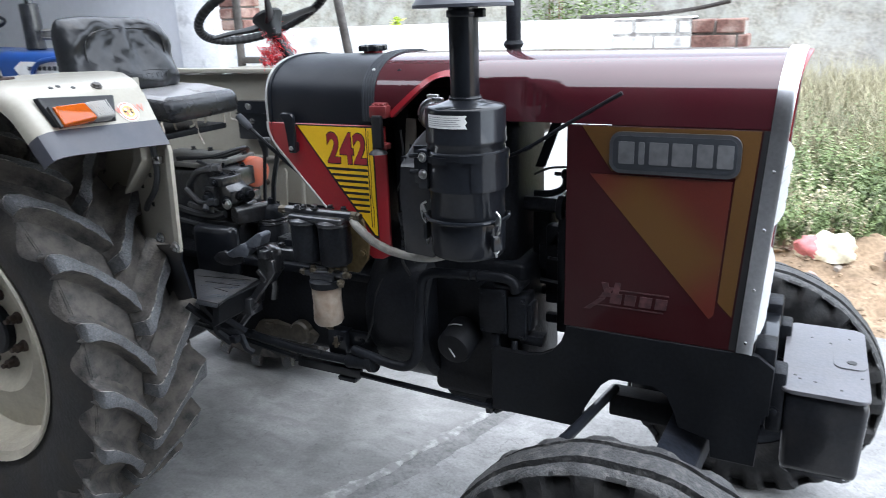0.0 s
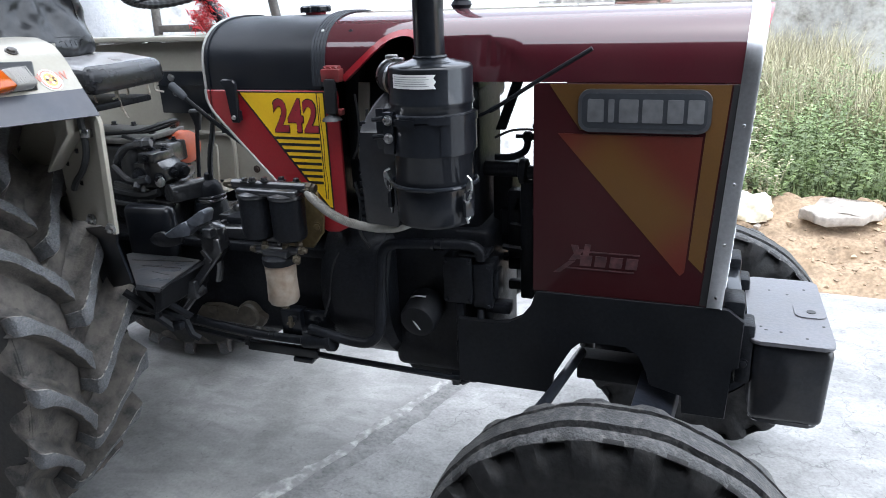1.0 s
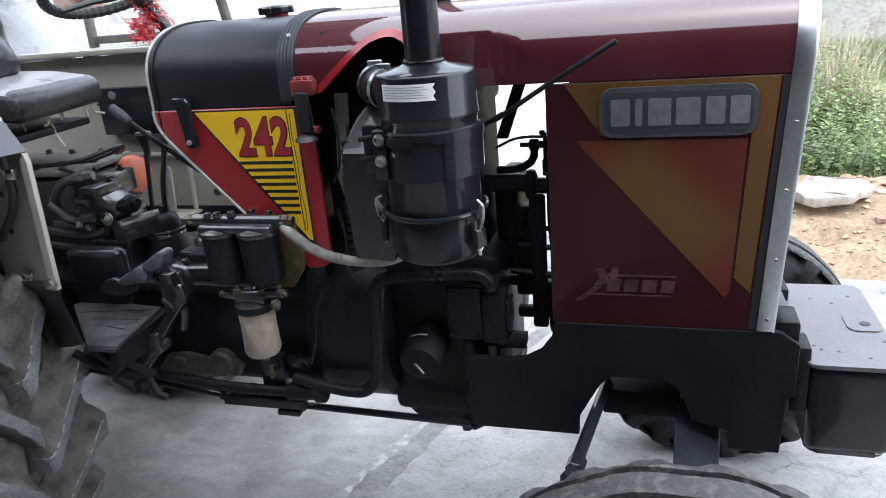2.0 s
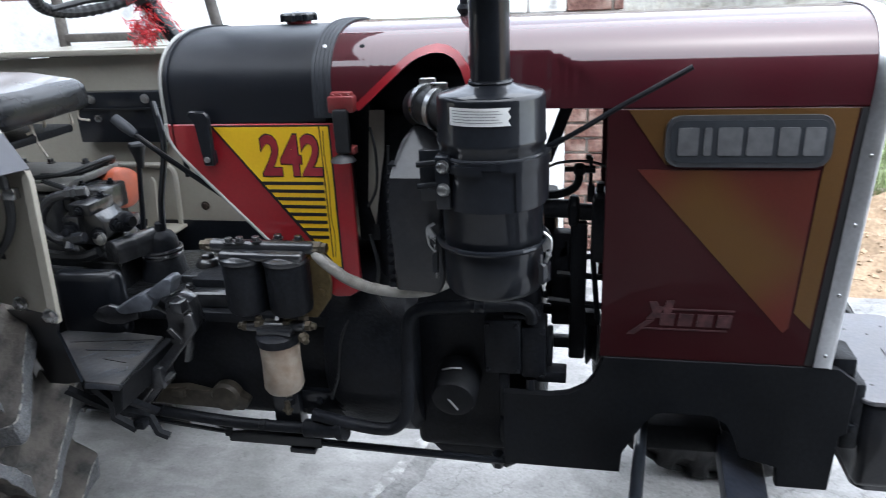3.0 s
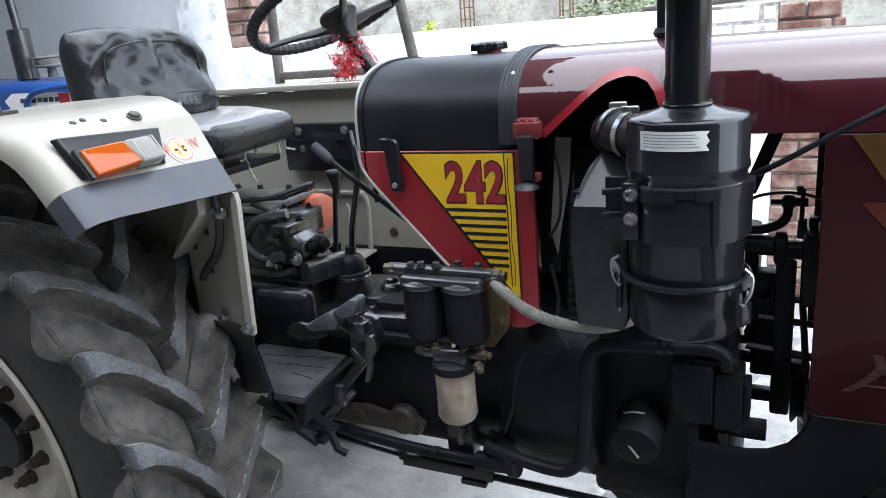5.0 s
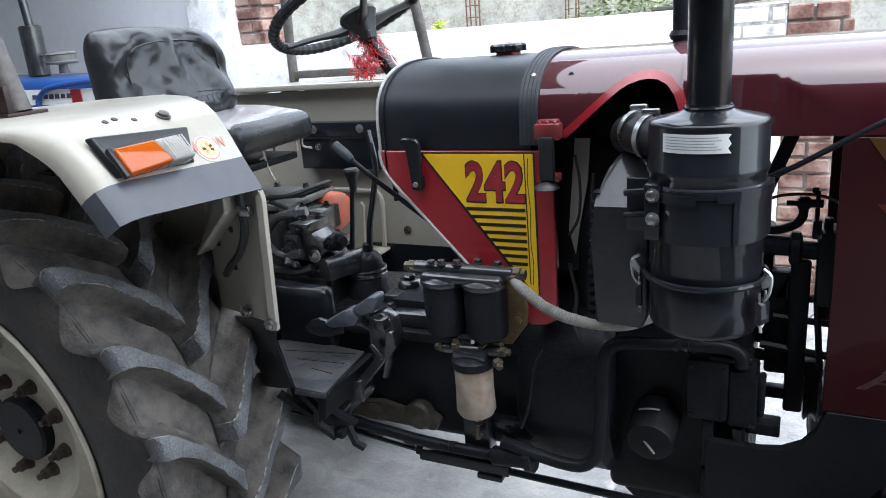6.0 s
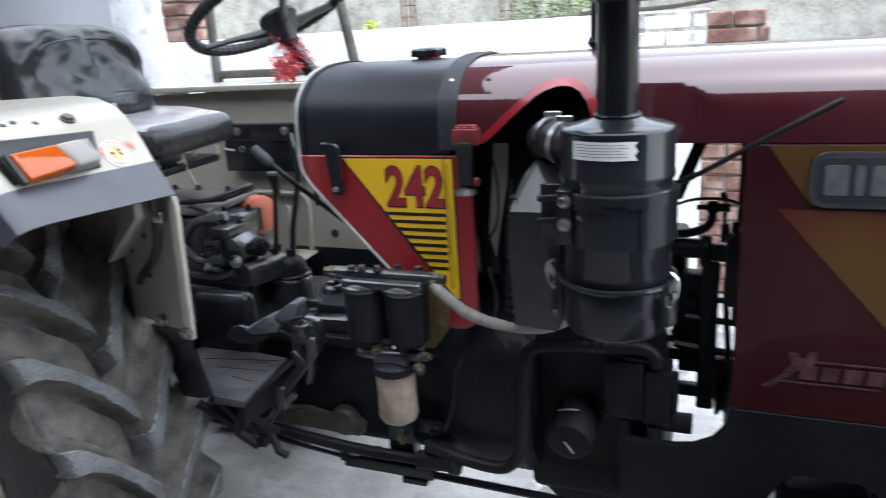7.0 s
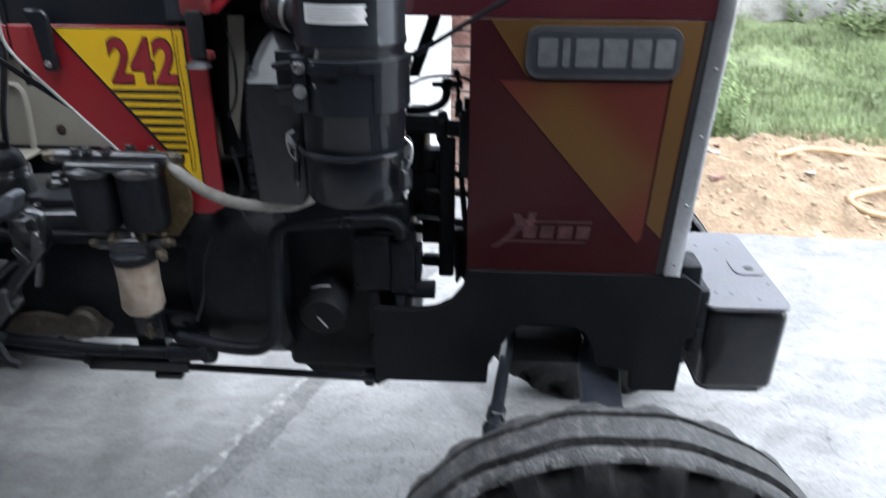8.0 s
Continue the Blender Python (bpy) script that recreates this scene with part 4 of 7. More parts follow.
part("pipe_clamp", joined(lathe([(0.0155, 0), (0.0155, 0.008)], (0.76, -0.194, 0.878), (1, -0.1, 0), 14), lathe([(0.0155, 0), (0.0155, 0.008)], (0.742, -0.197, 0.878), (1, -0.1, 0), 14)), M_BLACK, tractor)

part("engine_wire", joined(tube([(0.60, -0.21, 1.20), (0.595, -0.215, 1.10), (0.603, -0.22, 1.02), (0.61, -0.225, 0.96), (0.60, -0.22, 0.90)], 0.003, 6), tube([(0.545, -0.19, 1.02), (0.56, -0.2, 0.96), (0.555, -0.205, 0.90), (0.58, -0.21, 0.86)], 0.004, 6), tube([(0.50, -0.16, 0.86), (0.47, -0.2, 0.80), (0.46, -0.215, 0.72), (0.44, -0.22, 0.66)], 0.0035, 6)), M_HOSE, tractor)
part("drain_tap", joined(rod((0.345, -0.235, 0.655), (0.345, -0.235, 0.625), 0.006, 8), box(0.335, 0.355, -0.24, -0.23, 0.632, 0.638, 0.001)), M_BRASS, tractor)
for c, d in (((0.18, -0.2, 0.545), (1, 0, 0)), ((0.05, -0.245, 0.618), (1, 0, -0.2)), ((0.28, -0.228, 0.588), (1, 0, 0)), ((0.34, -0.205, 0.64), (0, 0, 1))):
    part("pipe_union", lathe([(0.011, -0.008), (0.014, -0.006), (0.014, 0.006), (0.011, 0.008)], c, d, 6), M_CAST, tractor)
# things seen in the gap between cleaner and side panel
part("manifold", joined(rod((0.82, -0.05, 1.034), (0.925, -0.05, 1.034), 0.019, 18, 0.003), lathe([(0.024, 0), (0.031, 0.003), (0.033, 0.010), (0.031, 0.018), (0.022, 0.022)], (0.921, -0.05, 1.03), (1, 0, 0), 22), rod((0.94, -0.05, 1.028), (0.99, -0.05, 1.026), 0.017, 16, 0.003), box(0.926, 0.960, -0.068, -0.045, 0.70, 1.01, 0.006), box(0.888, 0.93, -0.05, -0.01, 0.80, 0.982, 0.010), box(0.888, 0.992, -0.045, -0.02, 0.768, 0.802, 0.006), box(0.888, 0.945, -0.045, -0.02, 0.712, 0.738, 0.006)), M_CAST, tractor, "dark engine manifold")
part("strut", joined(prism([(0.862, 1.13), (0.887, 1.13), (0.930, 1.245), (0.905, 1.245)], -0.055, -0.045, 0.002), tube([(0.86, -0.05, 1.062), (0.90, -0.05, 1.064), (0.928, -0.05, 1.075), (0.939, -0.05, 1.09), (0.941, -0.05, 1.108)], 0.0085, 10)), M_CAST, tractor)
part("fuel_fitting", joined(rod((0.912, -0.05, 1.115), (0.934, -0.05, 1.115), 0.005, 8), lathe([(0.008, 0.0), (0.013, 0.004), (0.013, 0.018), (0.008, 0.022)], (0.93, -0.05, 1.115), (1, 0, 0), 10), rod((0.95, -0.05, 1.115), (0.972, -0.05, 1.115), 0.008, 6, 0.001), rod((0.963, -0.05, 1.05), (0.963, -0.05, 1.14), 0.004, 8), lathe([(0.003, 0), (0.006, 0.003), (0.006, 0.010), (0, 0.012)], (0.958, -0.05, 1.134), (0, 0, 1), 10), box(0.957, 0.972, -0.058, -0.04, 1.05, 1.085, 0.003)), M_CAST, tractor)
part("cable", tube([(0.86, -0.05, 1.11), (0.90, -0.05, 1.128), (0.945, -0.05, 1.132), (0.98, -0.05, 1.126), (1.01, -0.05, 1.11)], 0.0032, 6), M_HOSE, tractor)
part("water_pump", joined(box(0.967, 1.03, -0.09, 0.0, 0.93, 1.07, 0.012, 2), rod((0.972, -0.07, 0.94), (0.985, -0.07, 0.80), 0.006, 8), box(0.975, 0.99, -0.06, -0.04, 1.07, 1.09, 0.002)), M_CAST, tractor, "black water pump")
part("crank_pulley", lathe([(0.0, 0.0), (0.03, 0.0), (0.032, 0.008), (0.062, 0.010), (0.066, 0.014), (0.052, 0.024), (0.066, 0.034), (0.062, 0.038), (0.03, 0.040), (0.0, 0.044)], (0.952, 0.0, 0.725), (1, 0, 0), 30), M_CAST, tractor, "black crankshaft pulley")
starter = part("starter_motor", lathe([(0.0, 0.0), (0.035, 0.0), (0.04, 0.006), (0.066, 0.012), (0.068, 0.02), (0.068, 0.20), (0.058, 0.212), (0.03, 0.216), (0.0, 0.216)], (0.645, 0.24, 0.645), (1, 0, 0), 28), M_CAST, tractor, "black starter motor")
part("solenoid", lathe([(0.0, 0.0), (0.045, 0.004), (0.05, 0.012), (0.05, 0.15), (0.042, 0.158), (0.0, 0.16)], (0.70, 0.235, 0.755), (1, 0, 0), 24), M_CAST, starter)
part("pump_bolt", joined(rod((0.952, -0.06, 0.934), (0.978, -0.06, 0.936), 0.006, 8), hexbolt((0.958, -0.06, 0.934), (-1, 0, 0), 0.009, 0.006)), M_CAST, tractor)
part("cross_bar", joined(tube([(0.90, -0.06, 0.896), (1.02, -0.06, 0.888)], 0.007, 6, 0), tube([(0.88, -0.06, 0.836), (1.02, -0.06, 0.822)], 0.008, 6, 0), prism([(0.90, 0.93), (0.925, 0.93), (0.925, 0.965), (0.918, 0.965)], -0.05, -0.04, 0.001), box(0.86, 0.99, -0.02, 0.0, 0.78, 0.80, 0.004)), M_CAST, tractor)
part("vent_wire", tube([(0.562, Y + 0.01, 1.23), (0.572, Y, 1.18), (0.57, Y - 0.005, 1.12), (0.55, Y, 1.08)], 0.003, 6), M_HOSE, tractor)
part("inner_flap", prism([(0.545, 1.25), (0.574, 1.25), (0.568, 1.17), (0.552, 1.09), (0.54, 1.02), (0.528, 1.07)], -0.13, -0.125), M_CREAM, tractor)

# fuel filters
ffil = part("fuel_filter", joined(box(0.285, 0.452, -0.318, -0.252, 1.006, 1.024, 0.008, 3), rod((0.262, -0.285, 1.026), (0.468, -0.285, 1.026), 0.013, 14, 0.002), lathe([(0.042, 0), (0.044, 0.006), (0.03, 0.018)], (0.322, -0.285, 1.0), (0, 0, 1), 24), lathe([(0.042, 0), (0.044, 0.006), (0.03, 0.018)], (0.408, -0.285, 1.0), (0, 0, 1), 24)), M_GREYBLACK, tractor, "pair of black fuel filters on a bracket")
for x in (0.322, 0.408):
    part("canister", lathe([(0.0, 0.893), (0.032, 0.894), (0.039, 0.899), (0.0415, 0.908), (0.0425, 1.0), (0.0425, 1.003)], (x, -0.285, 0), (0, 0, 1), 28), M_CAST, ffil)
    part("canister_rim", lathe([(0.0455, 1.0), (0.0465, 1.003), (0.0455, 1.009), (0.030, 1.016), (0.0, 1.017)], (x, -0.285, 0), (0, 0, 1), 28), M_GREYBLACK, ffil)
for x, z in ((0.322, 1.036), (0.355, 1.038), (0.39, 1.036), (0.43, 1.034), (0.30, 1.034)):
    part("bolt", hexbolt((x, -0.29 + 0.02 * (x > 0.36), z), (0, 0, 1), 0.008, 0.01), M_GREYBLACK, ffil)
for x, d in ((0.262, -1), (0.468, 1)):
    part("union", joined(lathe([(0.013, 0), (0.013, 0.012), (0.010, 0.014), (0.010, 0.022)], (x, -0.285, 1.026), (d, 0, 0), 6), lathe([(0.0105, 0), (0.0105, 0.01)], (x, -0.285, 1.026), (0, -0.8, 0.6), 8)), M_BRASS, ffil, "dull brass union")
plate = part("filter_bracket", prism([(0.30, 1.0), (0.455, 1.0), (0.468, 0.93), (0.463, 0.895), (0.43, 0.85), (0.34, 0.85), (0.31, 0.90)], -0.222, -0.214, 0.002), M_OLIVE, ffil, "olive steel bracket plate")
part("bolt", hexbolt((0.447, -0.222, 0.908), (0, -1, 0), 0.009, 0.008), M_OLIVE, ffil)
sed = part("sediment_bowl", lathe([(0.0, 0.722), (0.008, 0.722), (0.012, 0.728), (0.034, 0.732), (0.0395, 0.742), (0.0375, 0.79), (0.0385, 0.835), (0.0385, 0.838)], (0.378, -0.30, 0), (0, 0, 1), 28), M_BOWL, tractor, "stained plastic fuel sediment bowl")
part("bowl_cap", lathe([(0.041, 0.836), (0.042, 0.84), (0.042, 0.852), (0.034, 0.858), (0.02, 0.862)], (0.378, -0.30, 0), (0, 0, 1), 28), M_CAST, sed)
part("bowl_head", joined(rod((0.318, -0.30, 0.866), (0.438, -0.30, 0.872), 0.011, 12, 0.002), box(0.345, 0.415, -0.325, -0.275, 0.856, 0.874, 0.005), rod((0.378, -0.30, 0.86), (0.378, -0.26, 0.90), 0.012, 10)), M_GREYBLACK, sed)
for p, d in (((0.318, -0.30, 0.866), (-1, 0, 0)), ((0.438, -0.30, 0.872), (1, 0, 0)), ((0.40, -0.30, 0.874), (0, 0, 1)), ((0.43, -0.29, 0.88), (0, 0, 1)), ((0.435, -0.315, 0.858), (0.6, -0.7, -0.3)), ((0.345, -0.305, 0.872), (0, 0, 1))):
    part("union", joined(lathe([(0.0105, 0), (0.0105, 0.009), (0.008, 0.011)], p, d, 6), lathe([(0.007, 0.01), (0.007, 0.018), (0.004, 0.02)], p, d, 10)), M_BRASS, sed, "dull brass union")
part("drain_screw", joined(lathe([(0.009, 0), (0.009, 0.008), (0.005, 0.012)], (0.378, -0.30, 0.724), (0, 0, -1), 8), box(0.366, 0.39, -0.303, -0.297, 0.712, 0.717, 0.002)), M_BRASS, sed)
part("fuel_hose", tube([(0.468, -0.288, 1.018), (0.482, -0.292, 1.004), (0.52, -0.285, 0.968), (0.56, -0.27, 0.943), (0.61, -0.25, 0.927), (0.66, -0.235, 0.924), (0.70, -0.215, 0.935), (0.74, -0.19, 0.955)], 0.0105, 14), M_GREYHOSE, tractor, "pale grey fuel hose")
bm = BM()
for k in range(26):
    f = k / 25
    x = 0.484 + 0.09 * f
    z = float(np.interp(x, [0.482, 0.52, 0.56, 0.61], [1.004, 0.968, 0.943, 0.927]))
    y = float(np.interp(x, [0.482, 0.52, 0.56, 0.61], [-0.292, -0.285, -0.27, -0.25]))
    add(bm, lathe([(0.0105, -0.0012), (0.0117, 0), (0.0105, 0.0012)], (x, y, z), (0.7, 0.15, -0.65 + 0.35 * f), 12))
part("hose_ribs", bm, M_GREYHOSE, tractor)

# gearbox, hydraulics, levers
part("gearbox", joined(box(-0.45, 0.46, -0.14, 0.16, 0.55, 0.815, 0.025, 3), box(-0.30, 0.44, -0.17, 0.19, 0.80, 0.825, 0.006), box(0.10, 0.44, -0.12, 0.14, 0.855, 0.88, 0.006)), M_CAST, tractor, "black cast iron gearbox")
cover = part("gearbox_cover", joined(prism([(-0.15, 0.824), (0.36, 0.824), (0.34, 0.868), (0.06, 0.858), (0.03, 0.838), (-0.13, 0.834)], -0.15, 0.16, 0.004), box(0.06, 0.22, -0.10, 0.02, 0.856, 0.878, 0.005)), M_DUSTYCAST, tractor, "worn black gearbox cover")
for x, y in ((-0.1, -0.13), (0.0, -0.135), (0.1, -0.13), (0.2, -0.13), (0.26, -0.06), (0.15, 0.05), (0.05, 0.1)):
    part("bolt", hexbolt((x, y, 0.834 if x < 0.05 else 0.861), (0, 0, 1), 0.009, 0.012), M_GREYBLACK, cover)
part("plug", joined(lathe([(0.031, -0.004), (0.029, 0.008), (0.024, 0.014), (0.017, 0.016)], (0.098, -0.03, 0.88), (0, 0, 1), 14), lathe([(0.016, 0.014), (0.016, 0.024), (0.012, 0.027)], (0.098, -0.03, 0.88), (0, 0, 1), 6)), M_GREYBLACK, cover)
boot = part("lever_boot", joined(lathe([(0.058, -0.012), (0.056, -0.008), (0.047, 0.045), (0.041, 0.052), (0.037, 0.058), (0.0375, 0.078), (0.034, 0.094), (0.026, 0.106), (0.014, 0.112), (0.0125, 0.13), (0.009, 0.132)], (-0.038, 0.0, 0.838), (0.06, 0, 1), 30)), M_CAST, tractor, "black rubber gear lever boot")
for z, tilt in ((0.888, 0.10), (0.896, -0.06), (0.903, 0.05)):
    part("boot_cord", tube([(-0.036 + 0.045 * math.cos(k * math.pi / 8), 0.045 * math.sin(k * math.pi / 8), z + 0.045 * tilt * math.cos(k * math.pi / 8)) for k in range(17)], 0.0034, 6, 2), M_GREYBLACK, boot)
part("gear_lever", tube([(-0.024, 0.0, 0.955), (-0.018, 0.005, 1.02), (-0.005, 0.015, 1.09), (0.0, 0.03, 1.16), (-0.03, 0.06, 1.24)], 0.008, 10), M_BLACK, tractor, "bent black gear lever")
lever = part("range_lever", rod((-0.142, 0.085, 0.86), (-0.111, 0.085, 1.10), 0.0062, 10), M_BLACK, tractor, "thin lever with a flared black knob")
part("knob", lathe([(0.0075, 1.078), (0.0095, 1.09), (0.013, 1.108), (0.0195, 1.128), (0.0215, 1.134), (0.019, 1.140), (0, 1.143)], (-0.108, 0.085, 0), (0, 0, 1), 18), M_HOSE, lever)
lever = part("throttle_lever", tube([(0.06, -0.165, 1.215), (0.13, -0.17, 1.165), (0.25, -0.17, 1.08)], 0.0055, 8, 0), M_CAST, tractor, "hand throttle with a grey grip")
part("grip", lathe([(0.006, -0.002), (0.0105, 0.0), (0.0115, 0.03), (0.009, 0.05), (0.006, 0.055)], (0.022, -0.161, 1.245), (0.08, -0.01, -0.06), 14), M_BAND, lever)
part("side_lever", joined(rod((0.15, -0.14, 1.30), (0.15, -0.14, 1.12), 0.006, 8), rod((0.147, -0.14, 1.275), (0.14, -0.16, 1.275), 0.008, 8)), M_CAST, tractor)
hyd = part("hydraulic_unit", joined(box(-0.62, -0.25, -0.06, 0.22, 0.80, 1.06, 0.03, 3), box(-0.27, -0.20, 0.0, 0.14, 0.88, 1.045, 0.012), prism([(-0.33, 0.83), (-0.12, 0.83), (-0.15, 0.90), (-0.20, 0.93), (-0.33, 0.95)], -0.07, 0.12, 0.012, 2)), M_DUSTYCAST, tractor, "grimy dark hydraulic unit")
part("top_plate", box(-0.56, -0.215, -0.06, 0.155, 1.058, 1.075, 0.005), M_TOPPLATE, hyd, "dusty grey top plate")
for x, y in ((-0.52, -0.04), (-0.44, -0.045), (-0.36, -0.04), (-0.28, -0.035), (-0.235, 0.03), (-0.23, 0.12), (-0.30, 0.14), (-0.40, 0.14), (-0.48, 0.14)):
    part("bolt", hexbolt((x, y, 1.075), (0, 0, 1), 0.008, 0.012), M_GREYBLACK, hyd)
pump = part("pump", joined(box(-0.36, -0.225, 0.02, 0.15, 0.965, 1.05, 0.008), prism([(-0.27, 1.0), (-0.215, 1.005), (-0.215, 1.04), (-0.27, 1.045)], -0.03, 0.03, 0.004), box(-0.125, -0.098, -0.045, 0.03, 0.955, 0.985, 0.005), box(-0.20, -0.178, -0.13, -0.1, 0.93, 0.985, 0.003), prism([(-0.205, 0.955), (-0.125, 0.945), (-0.10, 0.962), (-0.098, 1.0), (-0.125, 1.03), (-0.17, 1.035), (-0.205, 1.01)], -0.105, -0.02, 0.006, 2), box(-0.17, -0.115, -0.12, -0.03, 1.02, 1.048, 0.005), box(-0.235, -0.14, -0.03, 0.06, 0.995, 1.055, 0.006), box(-0.22, -0.09, -0.06, 0.0, 0.93, 0.96, 0.006), prism([(-0.19, 0.96), (-0.15, 0.96), (-0.145, 1.02), (-0.185, 1.02)], -0.125, -0.10, 0.004, 2)), M_GREYBLACK, tractor, "black hydraulic pump with ports")
for p, ax, r in (((-0.165, -0.125, 0.99), (0, -1, 0), 0.016), ((-0.115, -0.105, 0.975), (0.3, -1, 0), 0.013), ((-0.14, -0.12, 1.034), (0, -1, 0), 0.009), ((-0.16, -0.07, 1.048), (0, 0, 1), 0.009), ((-0.125, -0.06, 1.048), (0, 0, 1), 0.008), ((-0.2, -0.1, 0.975), (0, -1, 0), 0.008), ((-0.097, -0.07, 0.985), (1, -0.2, 0), 0.012), ((-0.215, 0.0, 1.055), (0, 0, 1), 0.009), ((-0.16, 0.03, 1.055), (0, 0, 1), 0.008)):
    part("port", joined(hexbolt(p, ax, r, r * 0.9), lathe([(r * 0.6, r * 0.8), (r * 0.6, r * 1.5), (r * 0.4, r * 1.6)], p, ax, 10)), M_CAST, pump)
part("small_pulley", joined(lathe([(0.020, 0.0), (0.024, 0.004), (0.020, 0.008), (0.020, 0.012), (0.024, 0.016), (0.020, 0.02), (0.012, 0.022), (0.012, 0.035)], (-0.095, -0.045, 0.985), (1, -0.25, 0.1), 18)), M_CAST, pump)
part("port_nut", hexbolt((-0.108, -0.115, 0.968), (0.1, -1, 0.1), 0.012, 0.01), M_CHROME, pump, "bright steel nut")
part("oil_pipe", joined(tube([(-0.235, -0.13, 1.0), (-0.215, -0.15, 1.03), (-0.195, -0.15, 1.055), (-0.17, -0.15, 1.073), (-0.14, -0.145, 1.08)], 0.011, 10), rod((-0.145, -0.145, 1.08), (-0.098, -0.135, 1.084), 0.013, 6, 0.002), rod((-0.128, -0.14, 1.081), (-0.118, -0.138, 1.082), 0.017, 6, 0.002)), M_GREYBLACK, pump)
part("oil_hose", joined(tube([(-0.225, -0.16, 1.02), (-0.205, -0.155, 0.995), (-0.19, -0.15, 0.978), (-0.165, -0.145, 0.972)], 0.010, 10), rod((-0.17, -0.145, 0.972), (-0.125, -0.14, 0.98), 0.014, 6, 0.002), rod((-0.16, -0.145, 0.972), (-0.155, -0.16, 0.955), 0.011, 8, 0.002)), M_GREYBLACK, pump)
part("cable_loom", joined(tube([(-0.36, -0.05, 1.085), (-0.28, -0.05, 1.09), (-0.215, -0.04, 1.097), (-0.165, 0.0, 1.112), (-0.15, 0.04, 1.115), (-0.17, 0.07, 1.10)], 0.0058, 8), tube([(-0.30, -0.02, 1.086), (-0.22, -0.01, 1.088), (-0.17, 0.02, 1.10), (-0.16, 0.06, 1.108), (-0.19, 0.09, 1.09)], 0.0052, 8), tube([(-0.25, -0.07, 1.085), (-0.18, -0.09, 1.075), (-0.15, -0.08, 1.06)], 0.006, 8)), M_HOSE, hyd)
part("oil_filter", lathe([(0.034, -0.064), (0.046, -0.060), (0.051, -0.05), (0.052, 0.028), (0.050, 0.036), (0.040, 0.041), (0.0, 0.043)], (-0.220, 0.128, 1.016), (1, -0.25, 0), 30), M_ORANGE, tractor, "dusty orange oil filter")
part("filter_collar", lathe([(0.044, -0.02), (0.055, -0.012), (0.055, 0.026), (0.046, 0.034)], (-0.262, 0.14, 1.016), (1, -0.25, 0), 24), M_CAST, tractor)
arch = [(-0.026, 0.0)] + [(-0.026 * math.cos(k * math.pi / 10), 0.026 + 0.026 * math.sin(k * math.pi / 10)) for k in range(11)] + [(0.026, 0.0)]
bm = prism(arch, 0.0, 0.115, 0.002)
bm.transform(Matrix.Translation((-0.094, -0.105, 0.906)) @ Matrix.Rotation(radians(-24), 4, "Z"))
part("cover_dome", joined(bm, box(-0.22, -0.085, -0.10, 0.0, 0.82, 0.906, 0.008)), M_DUSTYCAST, tractor, "black arched cover")
part("brake_cover", joined(box(-0.19, -0.03, -0.20, -0.15, 0.76, 0.918, 0.022, 3)), M_BLACK, tractor)
part("flat_hose", joined(tube([(-0.30, -0.14, 0.95), (-0.22, -0.14, 0.935), (-0.15, -0.135, 0.93), (-0.11, -0.125, 0.94)], 0.012, 8, 5), tube([(-0.30, -0.15, 0.915), (-0.22, -0.15, 0.905), (-0.14, -0.145, 0.90)], 0.010, 8, 5)), M_HOSE, tractor)
for s in (-1, 1):
    part("axle_housing", lathe([(0.13, 0.1), (0.12, 0.2), (0.085, 0.28), (0.08, 0.5)], (-0.70, 0, 0.60), (0, s, 0), 24), M_CAST, tractor)
part("rear_housing", box(-0.9, -0.42, -0.16, 0.16, 0.42, 0.85, 0.04, 3), M_CAST, tractor)

# footplate and pedals
bm = prism([(0.061, -0.202), (0.085, -0.397), (0.01, -0.396), (-0.185, -0.213), (-0.165, -0.178)], 0, 0.006, 0.001)
for v in bm.verts:
    v.co = (v.co.x, v.co.z, 0.778 - v.co.y)
fp = part("footplate", bm, M_STEP, tractor, "scuffed steel footplate")
part("footplate_lip", joined(tube([(0.063, -0.202, 0.772), (0.087, -0.397, 0.772)], 0.008, 4, 0, 0.3), tube([(0.086, -0.397, 0.772), (0.01, -0.397, 0.772)], 0.008, 4, 0, 0.3)), M_GREYBLACK, fp)
for k in range(3):
    part("groove", tube([(-0.13 + 0.06 * k, -0.25 - 0.03 * k, 0.7785), (0.05, -0.22 - 0.05 * k, 0.7785)], 0.0012, 4, 0), M_INK, fp)
rnd = random.Random(8)
for k in range(22):
    x, y = rnd.uniform(-0.10, 0.05), rnd.uniform(-0.37, -0.23)
    if y < -0.24 - 0.9 * (x + 0.15):
        continue
    ln, a = rnd.uniform(0.015, 0.06), radians(rnd.gauss(35, 14))
    part("scratch", tube([(x, y, 0.7783), (x + ln * math.cos(a) * 0.5, y + ln * math.sin(a) * 0.5, 0.7787), (min(x + ln * math.cos(a), 0.06), min(y + ln * math.sin(a), -0.21), 0.7783)], 0.0007, 4, 2), M_PEDAL, fp)
part("footplate_side", prism([(0.062, 0.775), (0.088, 0.775), (0.075, 0.715), (0.055, 0.70)], -0.395, -0.20, 0.002), M_FRAME, fp)
